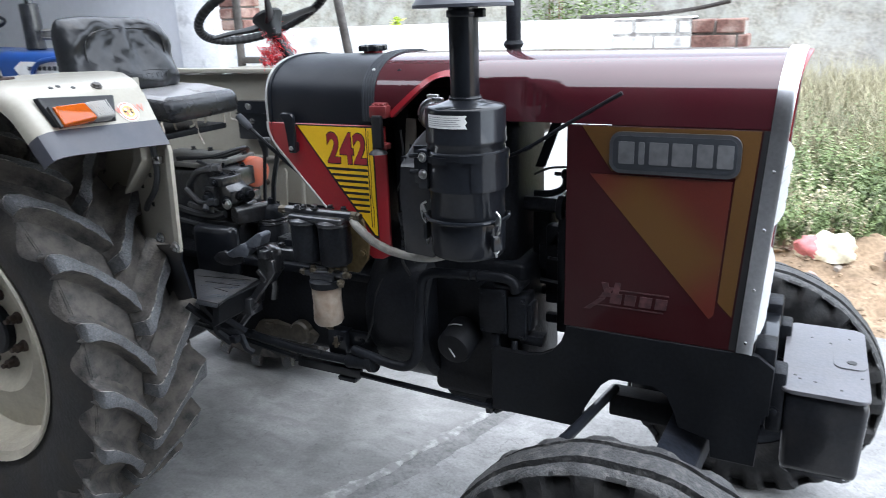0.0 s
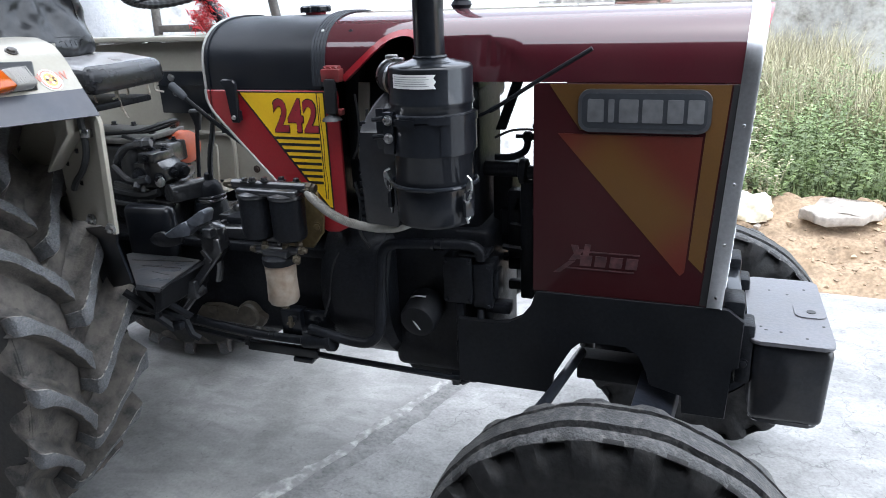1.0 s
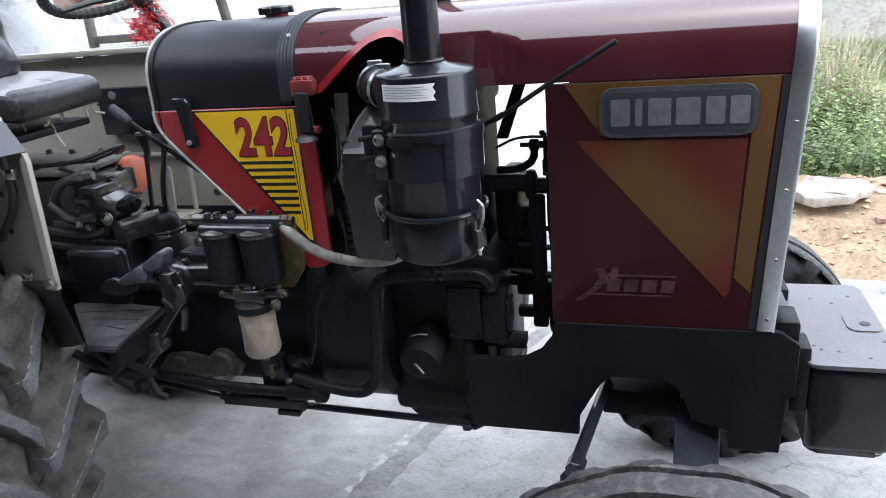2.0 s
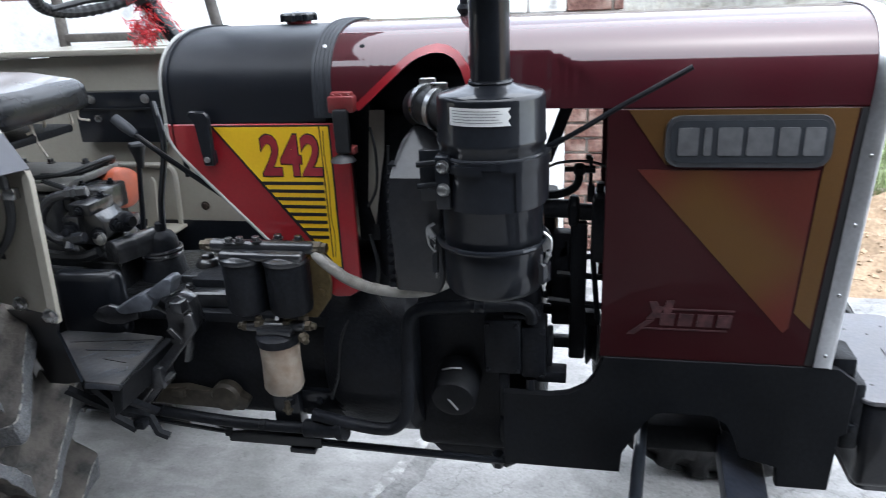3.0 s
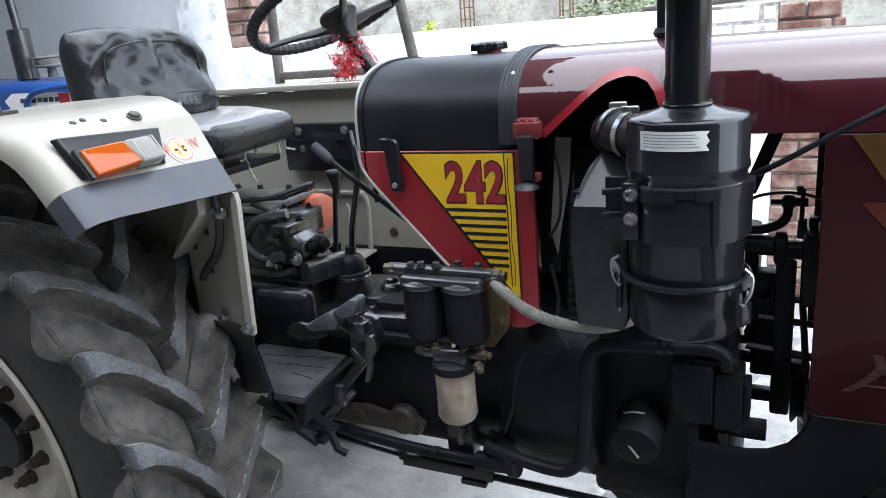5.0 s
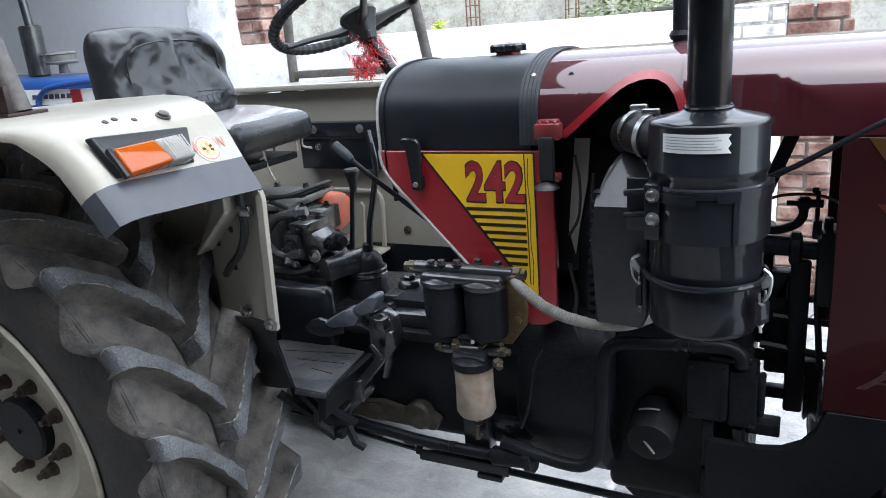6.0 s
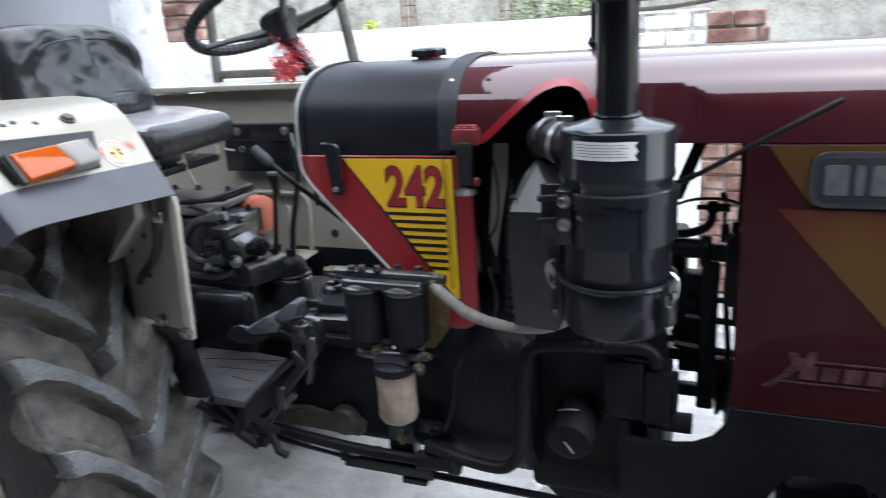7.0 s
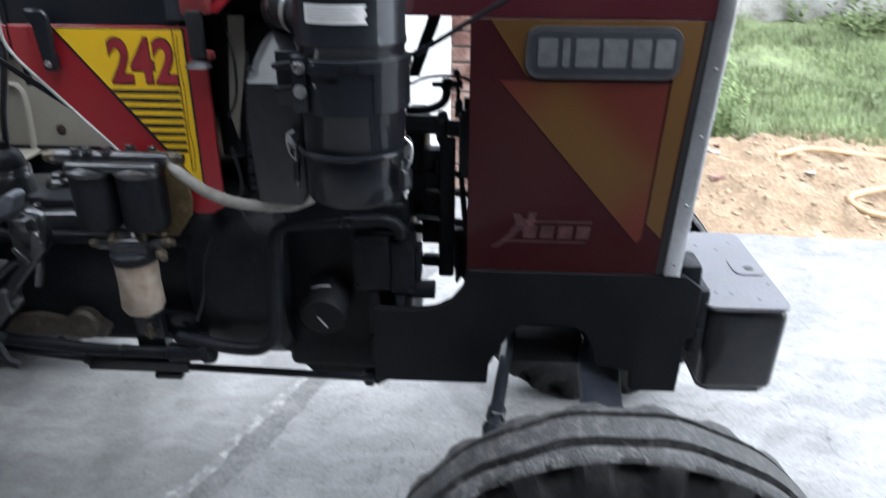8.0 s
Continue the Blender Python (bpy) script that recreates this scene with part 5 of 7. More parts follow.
part("footplate_bracket", joined(prism([(0.004, 0.650), (0.020, 0.641), (0.190, 0.836), (0.183, 0.872), (0.166, 0.87), (0.168, 0.838), (0.142, 0.812), (0.10, 0.765)], -0.275, -0.262, 0.003), prism([(0.118, 0.818), (0.145, 0.79), (0.185, 0.838), (0.176, 0.892), (0.153, 0.907), (0.122, 0.894)], -0.262, -0.225, 0.001), box(0.06, 0.10, -0.29, -0.24, 0.70, 0.75, 0.003), prism([(0.128, 0.836), (0.138, 0.842), (0.160, 0.815), (0.152, 0.805)], -0.283, -0.276, 0.001), box(0.145, 0.172, -0.285, -0.255, 0.875, 0.90, 0.004), tube([(0.03, -0.28, 0.64), (0.085, -0.28, 0.70), (0.12, -0.275, 0.735)], 0.007, 4, 0, 0.6)), M_GREYBLACK, tractor, "black footplate bracket")
part("bracket_bolt", joined(hexbolt((0.15, -0.262, 0.885), (0.5, -1, 0.2), 0.008, 0.012), hexbolt((0.13, -0.263, 0.805), (0, -1, 0), 0.007, 0.006)), M_GREYBLACK, tractor)
part("footplate_arm", joined(tube([(0.0, -0.38, 0.77), (0.03, -0.36, 0.71), (0.01, -0.34, 0.66), (0.04, -0.32, 0.62)], 0.010, 4, 0, 0.35), tube([(0.08, -0.385, 0.772), (0.06, -0.36, 0.72), (0.09, -0.31, 0.66)], 0.010, 4, 0, 0.35)), M_CAST, tractor)
bm = prism([(0.016, 0.945), (0.004, 0.90), (0.03, 0.797), (-0.002, 0.788), (-0.06, 0.776), (-0.085, 0.83), (-0.135, 0.945)], -0.428, -0.420, 0.001)
for v in bm.verts:
    # its rear half bends in behind the tyre
    back_ = 0.11 * min(1.0, max(0.0, (0.012 - v.co.x) / 0.06))
    v.co += Vector((-1.0 * back_, back_, -0.55 * back_))
part("side_plate", bm, M_BLACK, tractor, "black steel plate below the mudguard")
ped = part("brake_pedal", prism([(0.003, 0.868), (0.014, 0.858), (0.026, 0.857), (0.084, 0.868), (0.095, 0.886), (0.077, 0.907), (0.06, 0.9)], -0.262, -0.225, 0.004, 2), M_PEDAL, tractor, "worn grey steel pedal")
part("pedal_pad", prism([(0.082, 0.909), (0.128, 0.940), (0.14, 0.942), (0.147, 0.934), (0.137, 0.906), (0.104, 0.894)], -0.264, -0.222, 0.004, 2), M_PEDAL, ped, "worn grey steel pedal pad")
part("pedal_arm", joined(tube([(0.08, -0.235, 0.875), (0.115, -0.222, 0.84), (0.13, -0.21, 0.78), (0.11, -0.2, 0.72)], 0.010, 6, 3, 0.4)), M_GREYBLACK, ped)
part("pedal_shield", prism([(-0.075, 0.838), (-0.055, 0.855), (-0.031, 0.863), (-0.010, 0.858), (0.006, 0.85), (0.034, 0.853), (0.036, 0.834), (-0.005, 0.820), (-0.035, 0.818), (-0.066, 0.826)], -0.235, -0.222, 0.003, 2), M_GREYBLACK, ped)


# rods and pipes below the body
part("long_rod", joined(tube([(-0.32, -0.20, 0.60), (0.18, -0.2, 0.545), (0.38, -0.2, 0.534), (0.80, -0.19, 0.515)], 0.0085, 8, 4), lathe([(0.014, 0), (0.014, 0.03)], (0.785, -0.18, 0.495), (0, 0, 1), 6)), M_BLACK, tractor, "long black control rod")
part("rod_bracket", joined(box(0.325, 0.385, -0.215, -0.185, 0.508, 0.522, 0.004), box(0.18, 0.40, -0.21, -0.19, 0.522, 0.55, 0.004)), M_BLACK, tractor)
part("lower_pipe", joined(tube([(-0.28, -0.28, 0.67), (0.0, -0.25, 0.625), (0.22, -0.23, 0.59), (0.40, -0.225, 0.585)], 0.0125, 12, 4), rod((0.375, -0.225, 0.585), (0.47, -0.235, 0.60), 0.021, 14, 0.003), rod((0.455, -0.235, 0.597), (0.47, -0.236, 0.60), 0.026, 14)), M_CAST, tractor)
part("lower_rail", joined(box(0.30, 0.36, -0.21, -0.17, 0.56, 0.66, 0.003), box(0.33, 0.50, -0.19, -0.17, 0.61, 0.655, 0.003)), M_BLACK, tractor)
for x in (0.40, 0.45):
    part("rail_bolt", hexbolt((x, -0.19, 0.632), (0, -1, 0), 0.008, 0.008), M_CAST, tractor)
part("belly_cover", joined(prism([(-0.03, 0.575), (0.003, 0.617), (0.06, 0.625), (0.127, 0.612), (0.15, 0.628), (0.175, 0.628), (0.217, 0.60), (0.20, 0.57)], -0.16, -0.10, 0.006, 2), lathe([(0.0, 0.0), (0.03, 0.004), (0.036, 0.012), (0.036, 0.05)], (0.16, -0.172, 0.605), (0, 1, 0), 18), box(0.03, 0.06, -0.168, -0.15, 0.60, 0.618, 0.003)), M_BELLY, tractor, "grimy tan belly casting")
part("linkage", joined(tube([(-0.06, -0.37, 0.74), (0.0, -0.34, 0.68), (0.06, -0.30, 0.64)], 0.010, 4, 0, 0.35), box(0.035, 0.06, -0.325, -0.29, 0.62, 0.64, 0.004), tube([(0.06, -0.30, 0.64), (0.075, -0.30, 0.60), (0.09, -0.29, 0.585)], 0.009, 4, 0, 0.35)), M_CAST, tractor)

# front axle
part("axle_beam", joined(box(1.255, 1.31, -0.175, 0.175, 0.47, 0.53, 0.01), box(1.10, 1.26, 0.05, 0.10, 0.49, 0.54, 0.008)), M_BLACK, tractor, "black front axle beam")
for s in (-1, 1):
    beam = BM()
    ends_ = [[beam.verts.new((x, s * y, z)) for x, z in ((cx_ - hw, cz_ - 0.04), (cx_ + hw, cz_ - 0.075), (cx_ + hw, cz_ - 0.018), (cx_ - hw, cz_ + 0.018))] for cx_, y, cz_, hw in ((1.285, 0.08, 0.545, 0.045), (1.268, 0.29, 0.534, 0.042), (1.255, 0.54, 0.50, 0.042))]
    for p, q in zip(ends_, ends_[1:]):
        for k in range(4):
            beam.faces.new((p[k], p[(k + 1) % 4], q[(k + 1) % 4], q[k]))
    beam.faces.new(ends_[0])
    beam.faces.new(ends_[-1][::-1])
    bevel(beam, 0.004)
    part("axle_arm", joined(beam, rod((1.24, s * 0.50, 0.55), (1.24, s * 0.52, 0.34), 0.025, 12), rod((1.24, s * 0.50, 0.36), (1.24, s * 0.60, 0.362), 0.022, 12)), M_AXLE, tractor, "worn dark blue axle arm")
stay = part("tie_bar", joined(rod((1.046, -0.455, 0.604), (1.088, -0.075, 0.575), 0.0125, 12, 0.002), rod((1.05, -0.43, 0.602), (1.054, -0.39, 0.599), 0.017, 6, 0.002)), M_BLACK, tractor, "black steering tie bar")
part("drag_beam", box(1.08, 1.246, -0.105, -0.045, 0.512, 0.574, 0.006), M_FRAME, tractor, "black steel cross beam")
part("tie_end", joined(lathe([(0.014, 0), (0.018, 0.01), (0.018, 0.03), (0.01, 0.04)], (1.045, -0.452, 0.575), (0, 0, 1), 10), lathe([(0.012, 0), (0.012, 0.03)], (1.045, -0.455, 0.59), (0.6, -0.6, 0), 6)), M_CAST, stay)
part("axle_guard", prism([(1.07, 0.60), (1.30, 0.60), (1.28, 0.47), (1.20, 0.48)], 0.10, 0.20, 0.01), M_CAST, tractor)

# steering
col = part("steering_column", rod((0.17, 0.055, 1.22), (-0.015, 0.055, 1.485), 0.016, 14), M_BLACK, tractor, "black steering column")
SC, SN = Vector((-0.024, 0.055, 1.523)), Vector((-0.498, 0.112, 1.0)).normalized()
turn = Matrix.Translation(SC) @ Vector((0, 0, 1)).rotation_difference(SN).to_matrix().to_4x4()
bm = BM()
RW = 0.198
rings = []
for k in range(480):
    a = 2 * math.pi * k / 480
    r = 0.0128 + 0.0008 * math.cos(60 * a)
    rings.append([bm.verts.new(((RW + r * math.cos(b)) * math.cos(a), (RW + r * math.cos(b)) * math.sin(a), r * math.sin(b) + 0.01)) for b in np.linspace(0, 2 * math.pi, 11)[:-1]])
for i in range(480):
    for k in range(10):
        bm.faces.new((rings[i][k], rings[i][(k + 1) % 10], rings[(i + 1) % 480][(k + 1) % 10], rings[(i + 1) % 480][k]))
bm.transform(turn)
wheel = part("steering_wheel", bm, M_HOSE, tractor, "black ribbed steering wheel")
bm = lathe([(0.0, -0.085), (0.020, -0.08), (0.026, -0.06), (0.036, -0.035), (0.046, -0.018), (0.044, -0.010), (0.0, -0.006)], (0, 0, 0), (0, 0, 1), 28)
lead = turn.inverted() @ Vector((-0.196, -0.001, 1.443))
for k in range(3):
    a = math.atan2(lead.y, lead.x) + radians(120 * k)
    c, w = math.cos(a), math.sin(a)
    add(bm, tube([(0.02 * c, 0.02 * w, -0.032), (0.06 * c, 0.06 * w, -0.027), (0.12 * c, 0.12 * w, -0.010), (RW * c, RW * w, 0.008)], 0.012, 10, 4, 0.5, lambda f: float(np.interp(f, [0, 0.25, 0.6, 1.0], [0.024, 0.017, 0.011, 0.010]))))
bm.transform(turn)
part("steering_spokes", bm, M_HOSE, wheel)
for mname, material, count, seed in (("tinsel", M_TINSEL, 1500, 3), ("tinsel_fringe", M_TINSELW, 420, 4)):
    rnd = random.Random(seed)
    vs, fs = [], []
    for _ in range(count):
        t = rnd.random()
        loose = rnd.random() < 0.3
        c = Vector((0.045 - 0.06 * t, 0.055, 1.40 + 0.085 * t)) + Vector((rnd.gauss(-0.004, 0.011), rnd.gauss(0, 0.013), rnd.gauss(0, 0.006)))
        if loose:
            c = Vector((0.0, 0.04, 1.405)) + Vector((rnd.gauss(0, 0.012), rnd.gauss(-0.01, 0.014), rnd.uniform(-0.03, 0.02)))
        d = Vector((rnd.gauss(0, 1), rnd.gauss(0, 1), rnd.gauss(-0.2, 0.8))).normalized()
        e = d.orthogonal().normalized() * 0.0009
        f = d.cross(e).normalized() * 0.003 + Vector((0, 0, -0.003))
        ln = rnd.uniform(0.008, 0.022)
        k = len(vs)
        vs += [c - e, c + e, c + d * ln * 0.5 + e + f, c + d * ln * 0.5 - e + f, c + d * ln + f * 2]
        fs += [(k, k + 1, k + 2, k + 3), (k + 3, k + 2, k + 4)]
    me = bpy.data.meshes.new(mname)
    me.from_pydata(vs, [], fs)
    me.materials.append(material)
    ob = new(mname, me)
    ob.parent = wheel
    tagged(ob, "red tinsel tied round the column" if count > 1000 else "silver tinsel threads", kind="stuff")

# seat
top = box(-0.72, -0.255, -0.17, 0.185, 1.230, 1.304, 0.028, 4)
bmesh.ops.subdivide_edges(top, edges=top.edges[:], cuts=2, use_grid_fill=True)
for v in top.verts:
    f = min(max((v.co.x + 0.42) / 0.15, 0), 1)
    v.co.z -= 0.02 * f * f
    v.co.y *= 1 - 0.12 * f
    v.co += 0.004 * noise.noise_vector(v.co * 12)
seat = part("seat", top, M_LEATHER, tractor, "black vinyl driver seat with sky sheen coloured into its top and frayed edge", 60)
# upward faces get a paler vinyl that stands in for reflected sky
seat.data.materials.append(M_SEATSHEEN)
for p in seat.data.polygons:
    if p.normal.z > 0.75 and p.center.x < -0.30:
        p.material_index = 1
part("seat_seam", tube([(-0.36, -0.19, 1.247), (-0.355, -0.1, 1.286), (-0.355, 0.1, 1.286), (-0.36, 0.19, 1.252)], 0.003, 6), M_LEATHER, seat)
part("seat_spring", joined(rod((-0.5, -0.05, 1.07), (-0.5, -0.05, 1.18), 0.03, 14), box(-0.62, -0.32, -0.15, 0.15, 1.155, 1.175, 0.005)), M_CAST, seat)
rnd = random.Random(5)
for k in range(8):
    x, y, ln = -0.34 + 0.07 * rnd.random(), -0.15 + 0.042 * k, rnd.choice((0.015, 0.02, 0.03, 0.08))
    part("loose_thread", tube([(x, y, 1.215), (x + rnd.gauss(0, 0.006), y, 1.20 - ln * 0.5), (x + rnd.gauss(0, 0.012), y + rnd.gauss(0, 0.008), 1.20 - ln)], 0.0034, 5), M_STRING, seat, "frayed cotton thread")
BA, BB, BC, BCY, BCZ = 0.062, 0.198, 0.122, -0.072, 1.412


def cover_x(y, z, fx):
    """The backrest cover leans back, sags in the middle and is creased; fx is 1 on its face and -1 behind."""
    v, w = (y - BCY) / BB, (z - BCZ) / BC
    lean = -0.535 - 0.16 * (z - BCZ)
    sag = -0.016 * math.exp(-((v - 0.05) / 0.5) ** 2 - ((w - 0.35) / 0.5) ** 2) + 0.012 * math.exp(-((w + 0.75) / 0.4) ** 2)
    fan = math.atan2(v - 0.1, 1.55 - w)
    hang = (0.009 * math.cos(9 * fan + 0.7) + 0.004 * math.cos(21 * fan + 1.9)) * math.exp(-((w - 0.25) / 0.5) ** 2)
    crease = 0.012 * noise.noise((v * 2.6 + w * 1.6, w * 1.1, 4)) + 0.003 * abs(noise.noise((v * 5 - w * 3, w * 2.2, 7))) + 0.0016 * noise.noise((v * 13, w * 9, 2))
    return lean + (sag + hang + crease if fx > 0 else 0.4 * crease)


def cover_face(y, z):
    v, w = (y - BCY) / BB, (z - BCZ) / BC
    return cover_x(y, z, 1) + BA * (max(0.0, 1 - abs(v) ** 5) * max(0.0, 1 - abs(w) ** 5)) ** 0.42


back = BM()
steps_u = [0.45 * t + 0.55 * math.sin(math.pi * t / 2) for t in np.linspace(-1, 1, 61)]
steps_w = [0.45 * t + 0.55 * math.sin(math.pi * t / 2) for t in np.linspace(-1, 1, 45)]
for fx in (1, -1):
    rows = []
    for w in steps_w:
        row = []
        for u in steps_u:
            y = BCY + BB * u * (1.02 - 0.05 * w - 0.07 * w**4)
            z = BCZ + BC * w * (1 - 0.10 * u**4) - 0.012 * max(0.0, w) * (0.5 + 0.5 * u)
            puff = BA * (max(0.0, 1 - abs(u) ** 5) * max(0.0, 1 - abs(w) ** 5)) ** 0.42
            edge = 1.0 if abs(u) < 0.999 and abs(w) < 0.999 else 0.0
            row.append((cover_x(y, z, fx if edge else 0) + fx * puff, y, z))
        rows.append(row)
    add(back, sheet(rows))
bmesh.ops.remove_doubles(back, verts=back.verts, dist=0.001)
backrest = part("backrest", back, M_COVER, seat, "wrinkled black vinyl backrest cover", 75)


def on_cover(pts, r):
    return tube([(cover_face(y, z) + 0.0008, y, z) for y, z in pts], r, 6, 4)


part("cover_seam", on_cover([(-0.215, 1.33), (-0.222, 1.40), (-0.215, 1.45), (-0.19, 1.478), (-0.13, 1.490), (-0.05, 1.492), (0.03, 1.484), (0.065, 1.462), (0.078, 1.41), (0.082, 1.34)], 0.0018), M_LEATHER, backrest)
part("embossed_mark", joined(*[on_cover([(-0.10 + 0.021 * k, 1.334), (-0.098 + 0.021 * k, 1.350), (-0.086 + 0.021 * k, 1.350)], 0.0007) for k in range(8)], on_cover([(-0.105, 1.358), (-0.02, 1.362), (0.07, 1.357)], 0.0008)), M_COVER, backrest, "faint embossed bars")

# mudguards
def panel_y(x):
    return float(np.interp(x, [-0.30, -0.19, -0.165, 0.03], [0.305, 0.305, 0.383, 0.441]))


def mudguard(s):
    """s = -1: the near one; 1: the other, mirrored."""
    dz = 0.0 if s < 0 else -0.046
    prof = [(0.045, 1.215), (0.003, 1.273), (-0.026, 1.312), (-0.045, 1.335), (-0.062, 1.351), (-0.085, 1.366), (-0.115, 1.375), (-0.17, 1.381), (-0.3, 1.381), (-0.5, 1.376), (-0.8, 1.362), (-1.05, 1.32), (-1.22, 1.22), (-1.32, 1.07)]
    grid, navy = [], []
    for i, (x, z) in enumerate(prof):
        p, q = prof[max(i - 1, 0)], prof[min(i + 1, len(prof) - 1)]
        d = Vector((q[0] - p[0], q[1] - p[1])).normalized()
        nx, nz = -d.y, d.x
        if nx < 0 and nz < 0:
            nx, nz = -nx, -nz
        inward = (-nx, -nz) if nz >= -0.3 and (nx > 0 or nz > 0) else (nx, nz)
        z += dz
        row = [(x, s * (0.44 if s > 0 else float(np.interp(x, [-0.3, -0.19, -0.165, 0.03], [0.305, 0.305, 0.383, 0.44]))), z)]
        lift = 0.020 if i == 0 else 0.014 if i == 1 else 0.0
        deep = float(np.interp(x, [-0.3, -0.17, -0.10], [0.4, 0.55, 1.0]))
        for y, dip in ((0.46, 0), (0.60, 0), (0.69, 0), (0.72, 0.004), (0.738, 0.016), (0.745, 0.035), (0.745, 0.05)):
            dip *= deep
            row.append((x + dip * inward[0] - 0.7 * lift * (y - 0.44) / 0.3, s * y, z + dip * inward[1] + lift * (y - 0.44) / 0.3))
        grid.append(row)
    cut = grid[:2]
    guard = part("mudguard", thick(sheet(grid[1:]), 0.003), M_CREAM, tractor, "cream rear mudguard with slate blue edge", 50)
    part("edge_stripe", thick(sheet(cut), 0.003), M_NAVY, guard, "slate blue painted edge")
    low = 0.86 if s < 0 else 0.82
    side = [(0.036, 1.205), (-0.004, 1.262), (-0.062, 1.335), (-0.12, 1.365), (-0.8, 1.35), (-1.0, 1.31), (-1.0, 0.95), (-0.75, low), (-0.23, low), (-0.168, 0.938 if s < 0 else low), (0.0, 0.94 if s < 0 else low), (0.012, 0.94)]
    bm = prism(side, s * 0.437, s * 0.441, 0.0)
    for v in bm.verts:
        v.co.z += dz if v.co.z > 1.2 else 0
    if s < 0:
        for cut_x in (-0.165, -0.19):
            bmesh.ops.bisect_plane(bm, geom=bm.verts[:] + bm.edges[:] + bm.faces[:], plane_co=(cut_x, 0, 0), plane_no=(1, 0, 0))
        for v in bm.verts:
            v.co.y = -panel_y(v.co.x) + (0.004 if v.co.y > -0.439 else 0.0)
    inner_ = part("inner_panel", bm, M_CREAM, guard, "cream inner mudguard panel")
    part("front_flange", prism([(0.012, 0.93), (0.03, 0.93), (0.046, 1.195), (0.042, 1.212), (0.03, 1.20)], s * 0.448, s * 0.436, 0.001), M_CREAM, guard)
    part("skirt", prism([(-0.19 if s < 0 else 0.03, 0.92 if s < 0 else 0.825), (-0.19 if s < 0 else 0.02, 0.72), (-0.3, 0.66), (-0.9, 0.66), (-0.9, 0.90 if s < 0 else 0.825), (-0.21, 0.92 if s < 0 else 0.825)], s * (0.434 if s > 0 else 0.30), s * (0.43 if s > 0 else 0.295)), M_BLACK, guard)
    if s < 0:
        bm = prism([(-0.19, 1.10), (-0.15, 1.07), (-0.02, 1.175), (-0.018, 1.225), (-0.045, 1.24)], 0.0, 0.05, 0.004, 2)
        for v in bm.verts:
            v.co.y = -panel_y(v.co.x) - 0.002 - v.co.y
        part("strut", bm, M_CREAM, guard, "cream folded strut")
        part("cable", tube([(0.0, s * 0.455, 1.22), (-0.005, s * 0.45, 1.14), (-0.03, s * 0.445, 1.09), (-0.07, s * 0.435, 1.055), (-0.10, s * 0.42, 1.03)], 0.008, 8), M_HOSE, guard)
        part("cable_clip", box(-0.005, 0.02, s * 0.462, s * 0.445, 1.165, 1.185, 0.002), M_CHROME, guard)
        for x, z in ((-0.075, 1.122), (-0.083, 1.042), (-0.13, 1.085), (-0.06, 1.16)):
            part("hole", lathe([(0.0065, 0), (0.0065, 0.001)], (x, -panel_y(x) - 0.001, z), (0.3, -1, 0), 8), M_INK, guard)
        for x, z in ((0.018, 0.945), (-0.06, 0.955)):
            part("bolt", hexbolt((x, -panel_y(x) - 0.008, z), (0, -1, 0), 0.011, 0.012), M_CHROME, guard)
        part("bolt", hexbolt((-0.078, -0.525, 1.362), (0.5, 0, 1), 0.010, 0.008), M_GALV, guard)
        for x, y, z in ((-0.090, -0.636, 1.3685), (-0.083, -0.584, 1.3645), (-0.093, -0.615, 1.370)):
            part("chip", lathe([(0.006, 0), (0.005, 0.0012)], (x, y, z), (0.5, 0, 1), 7), M_INK, guard)
        # the sloping front: y across, v up the slope, h off it
        slope = Matrix(((0, -0.59, 0.81, 0.003), (1, 0, 0, 0), (0, 0.81, 0.59, 1.273), (0, 0, 0, 1)))
        for r, material, h in ((0.027, M_WHITE, 0.0008), (0.0245, M_PALERED, 0.0012), (0.021, M_WHITE, 0.0016), (0.0165, M_PALEORANGE, 0.002)):
            bm = lathe([(r, 0.0), (r, 0.0006), (0.0, 0.0007)], (-0.498, 0.032, h), (0, 0, 1), 24)
            bm.transform(slope)
            part("decal", bm, material, guard)
        for k in range(7):
            a = radians(20 + 51 * k)
            bm = prism(rrect(-0.0032, 0.0042, -0.002, 0.003, 0.0012, 2), 0.0, 0.0005)
            bm.transform(slope @ Matrix.Translation((-0.498 + 0.0085 * math.cos(a), 0.032 + 0.0075 * math.sin(a), 0.0032)) @ Matrix.Rotation(a, 4, "Z") @ Matrix.Rotation(radians(-90), 4, "X"))
            part("decal_mark", bm, (M_NUT, M_PALERED, M_WHITE)[k % 3], guard)
        for y, v in ((-0.476, 0.028), (-0.545, 0.030)):
            bm = lettering("W", 0.021, 0.028, 0.0008, 0.0)
            bm.transform(slope @ Matrix.Translation((y, v, 0.0012)) @ Matrix.Rotation(radians(-90), 4, "X"))
            part("decal_letter", bm, M_PALERED, guard)
        bm = BM()
        lo = [bm.verts.new((y, v, 0.001)) for y, v in ((-0.712, 0.098), (-0.508, 0.082), (-0.545, 0.012), (-0.706, 0.020))]
        hi = [bm.verts.new((y, v, 0.013)) for y, v in ((-0.706, 0.092), (-0.520, 0.076), (-0.553, 0.018), (-0.700, 0.026))]
        bm.faces.new(hi)
        bm.faces.new(lo)
        for k in range(4):
            bm.faces.new((lo[k], lo[(k + 1) % 4], hi[(k + 1) % 4], hi[k]))
        bevel(bm, 0.003)
        bm.transform(slope)
        lamp = part("side_lamp", bm, M_HOSE, guard, "side lamp with black housing")
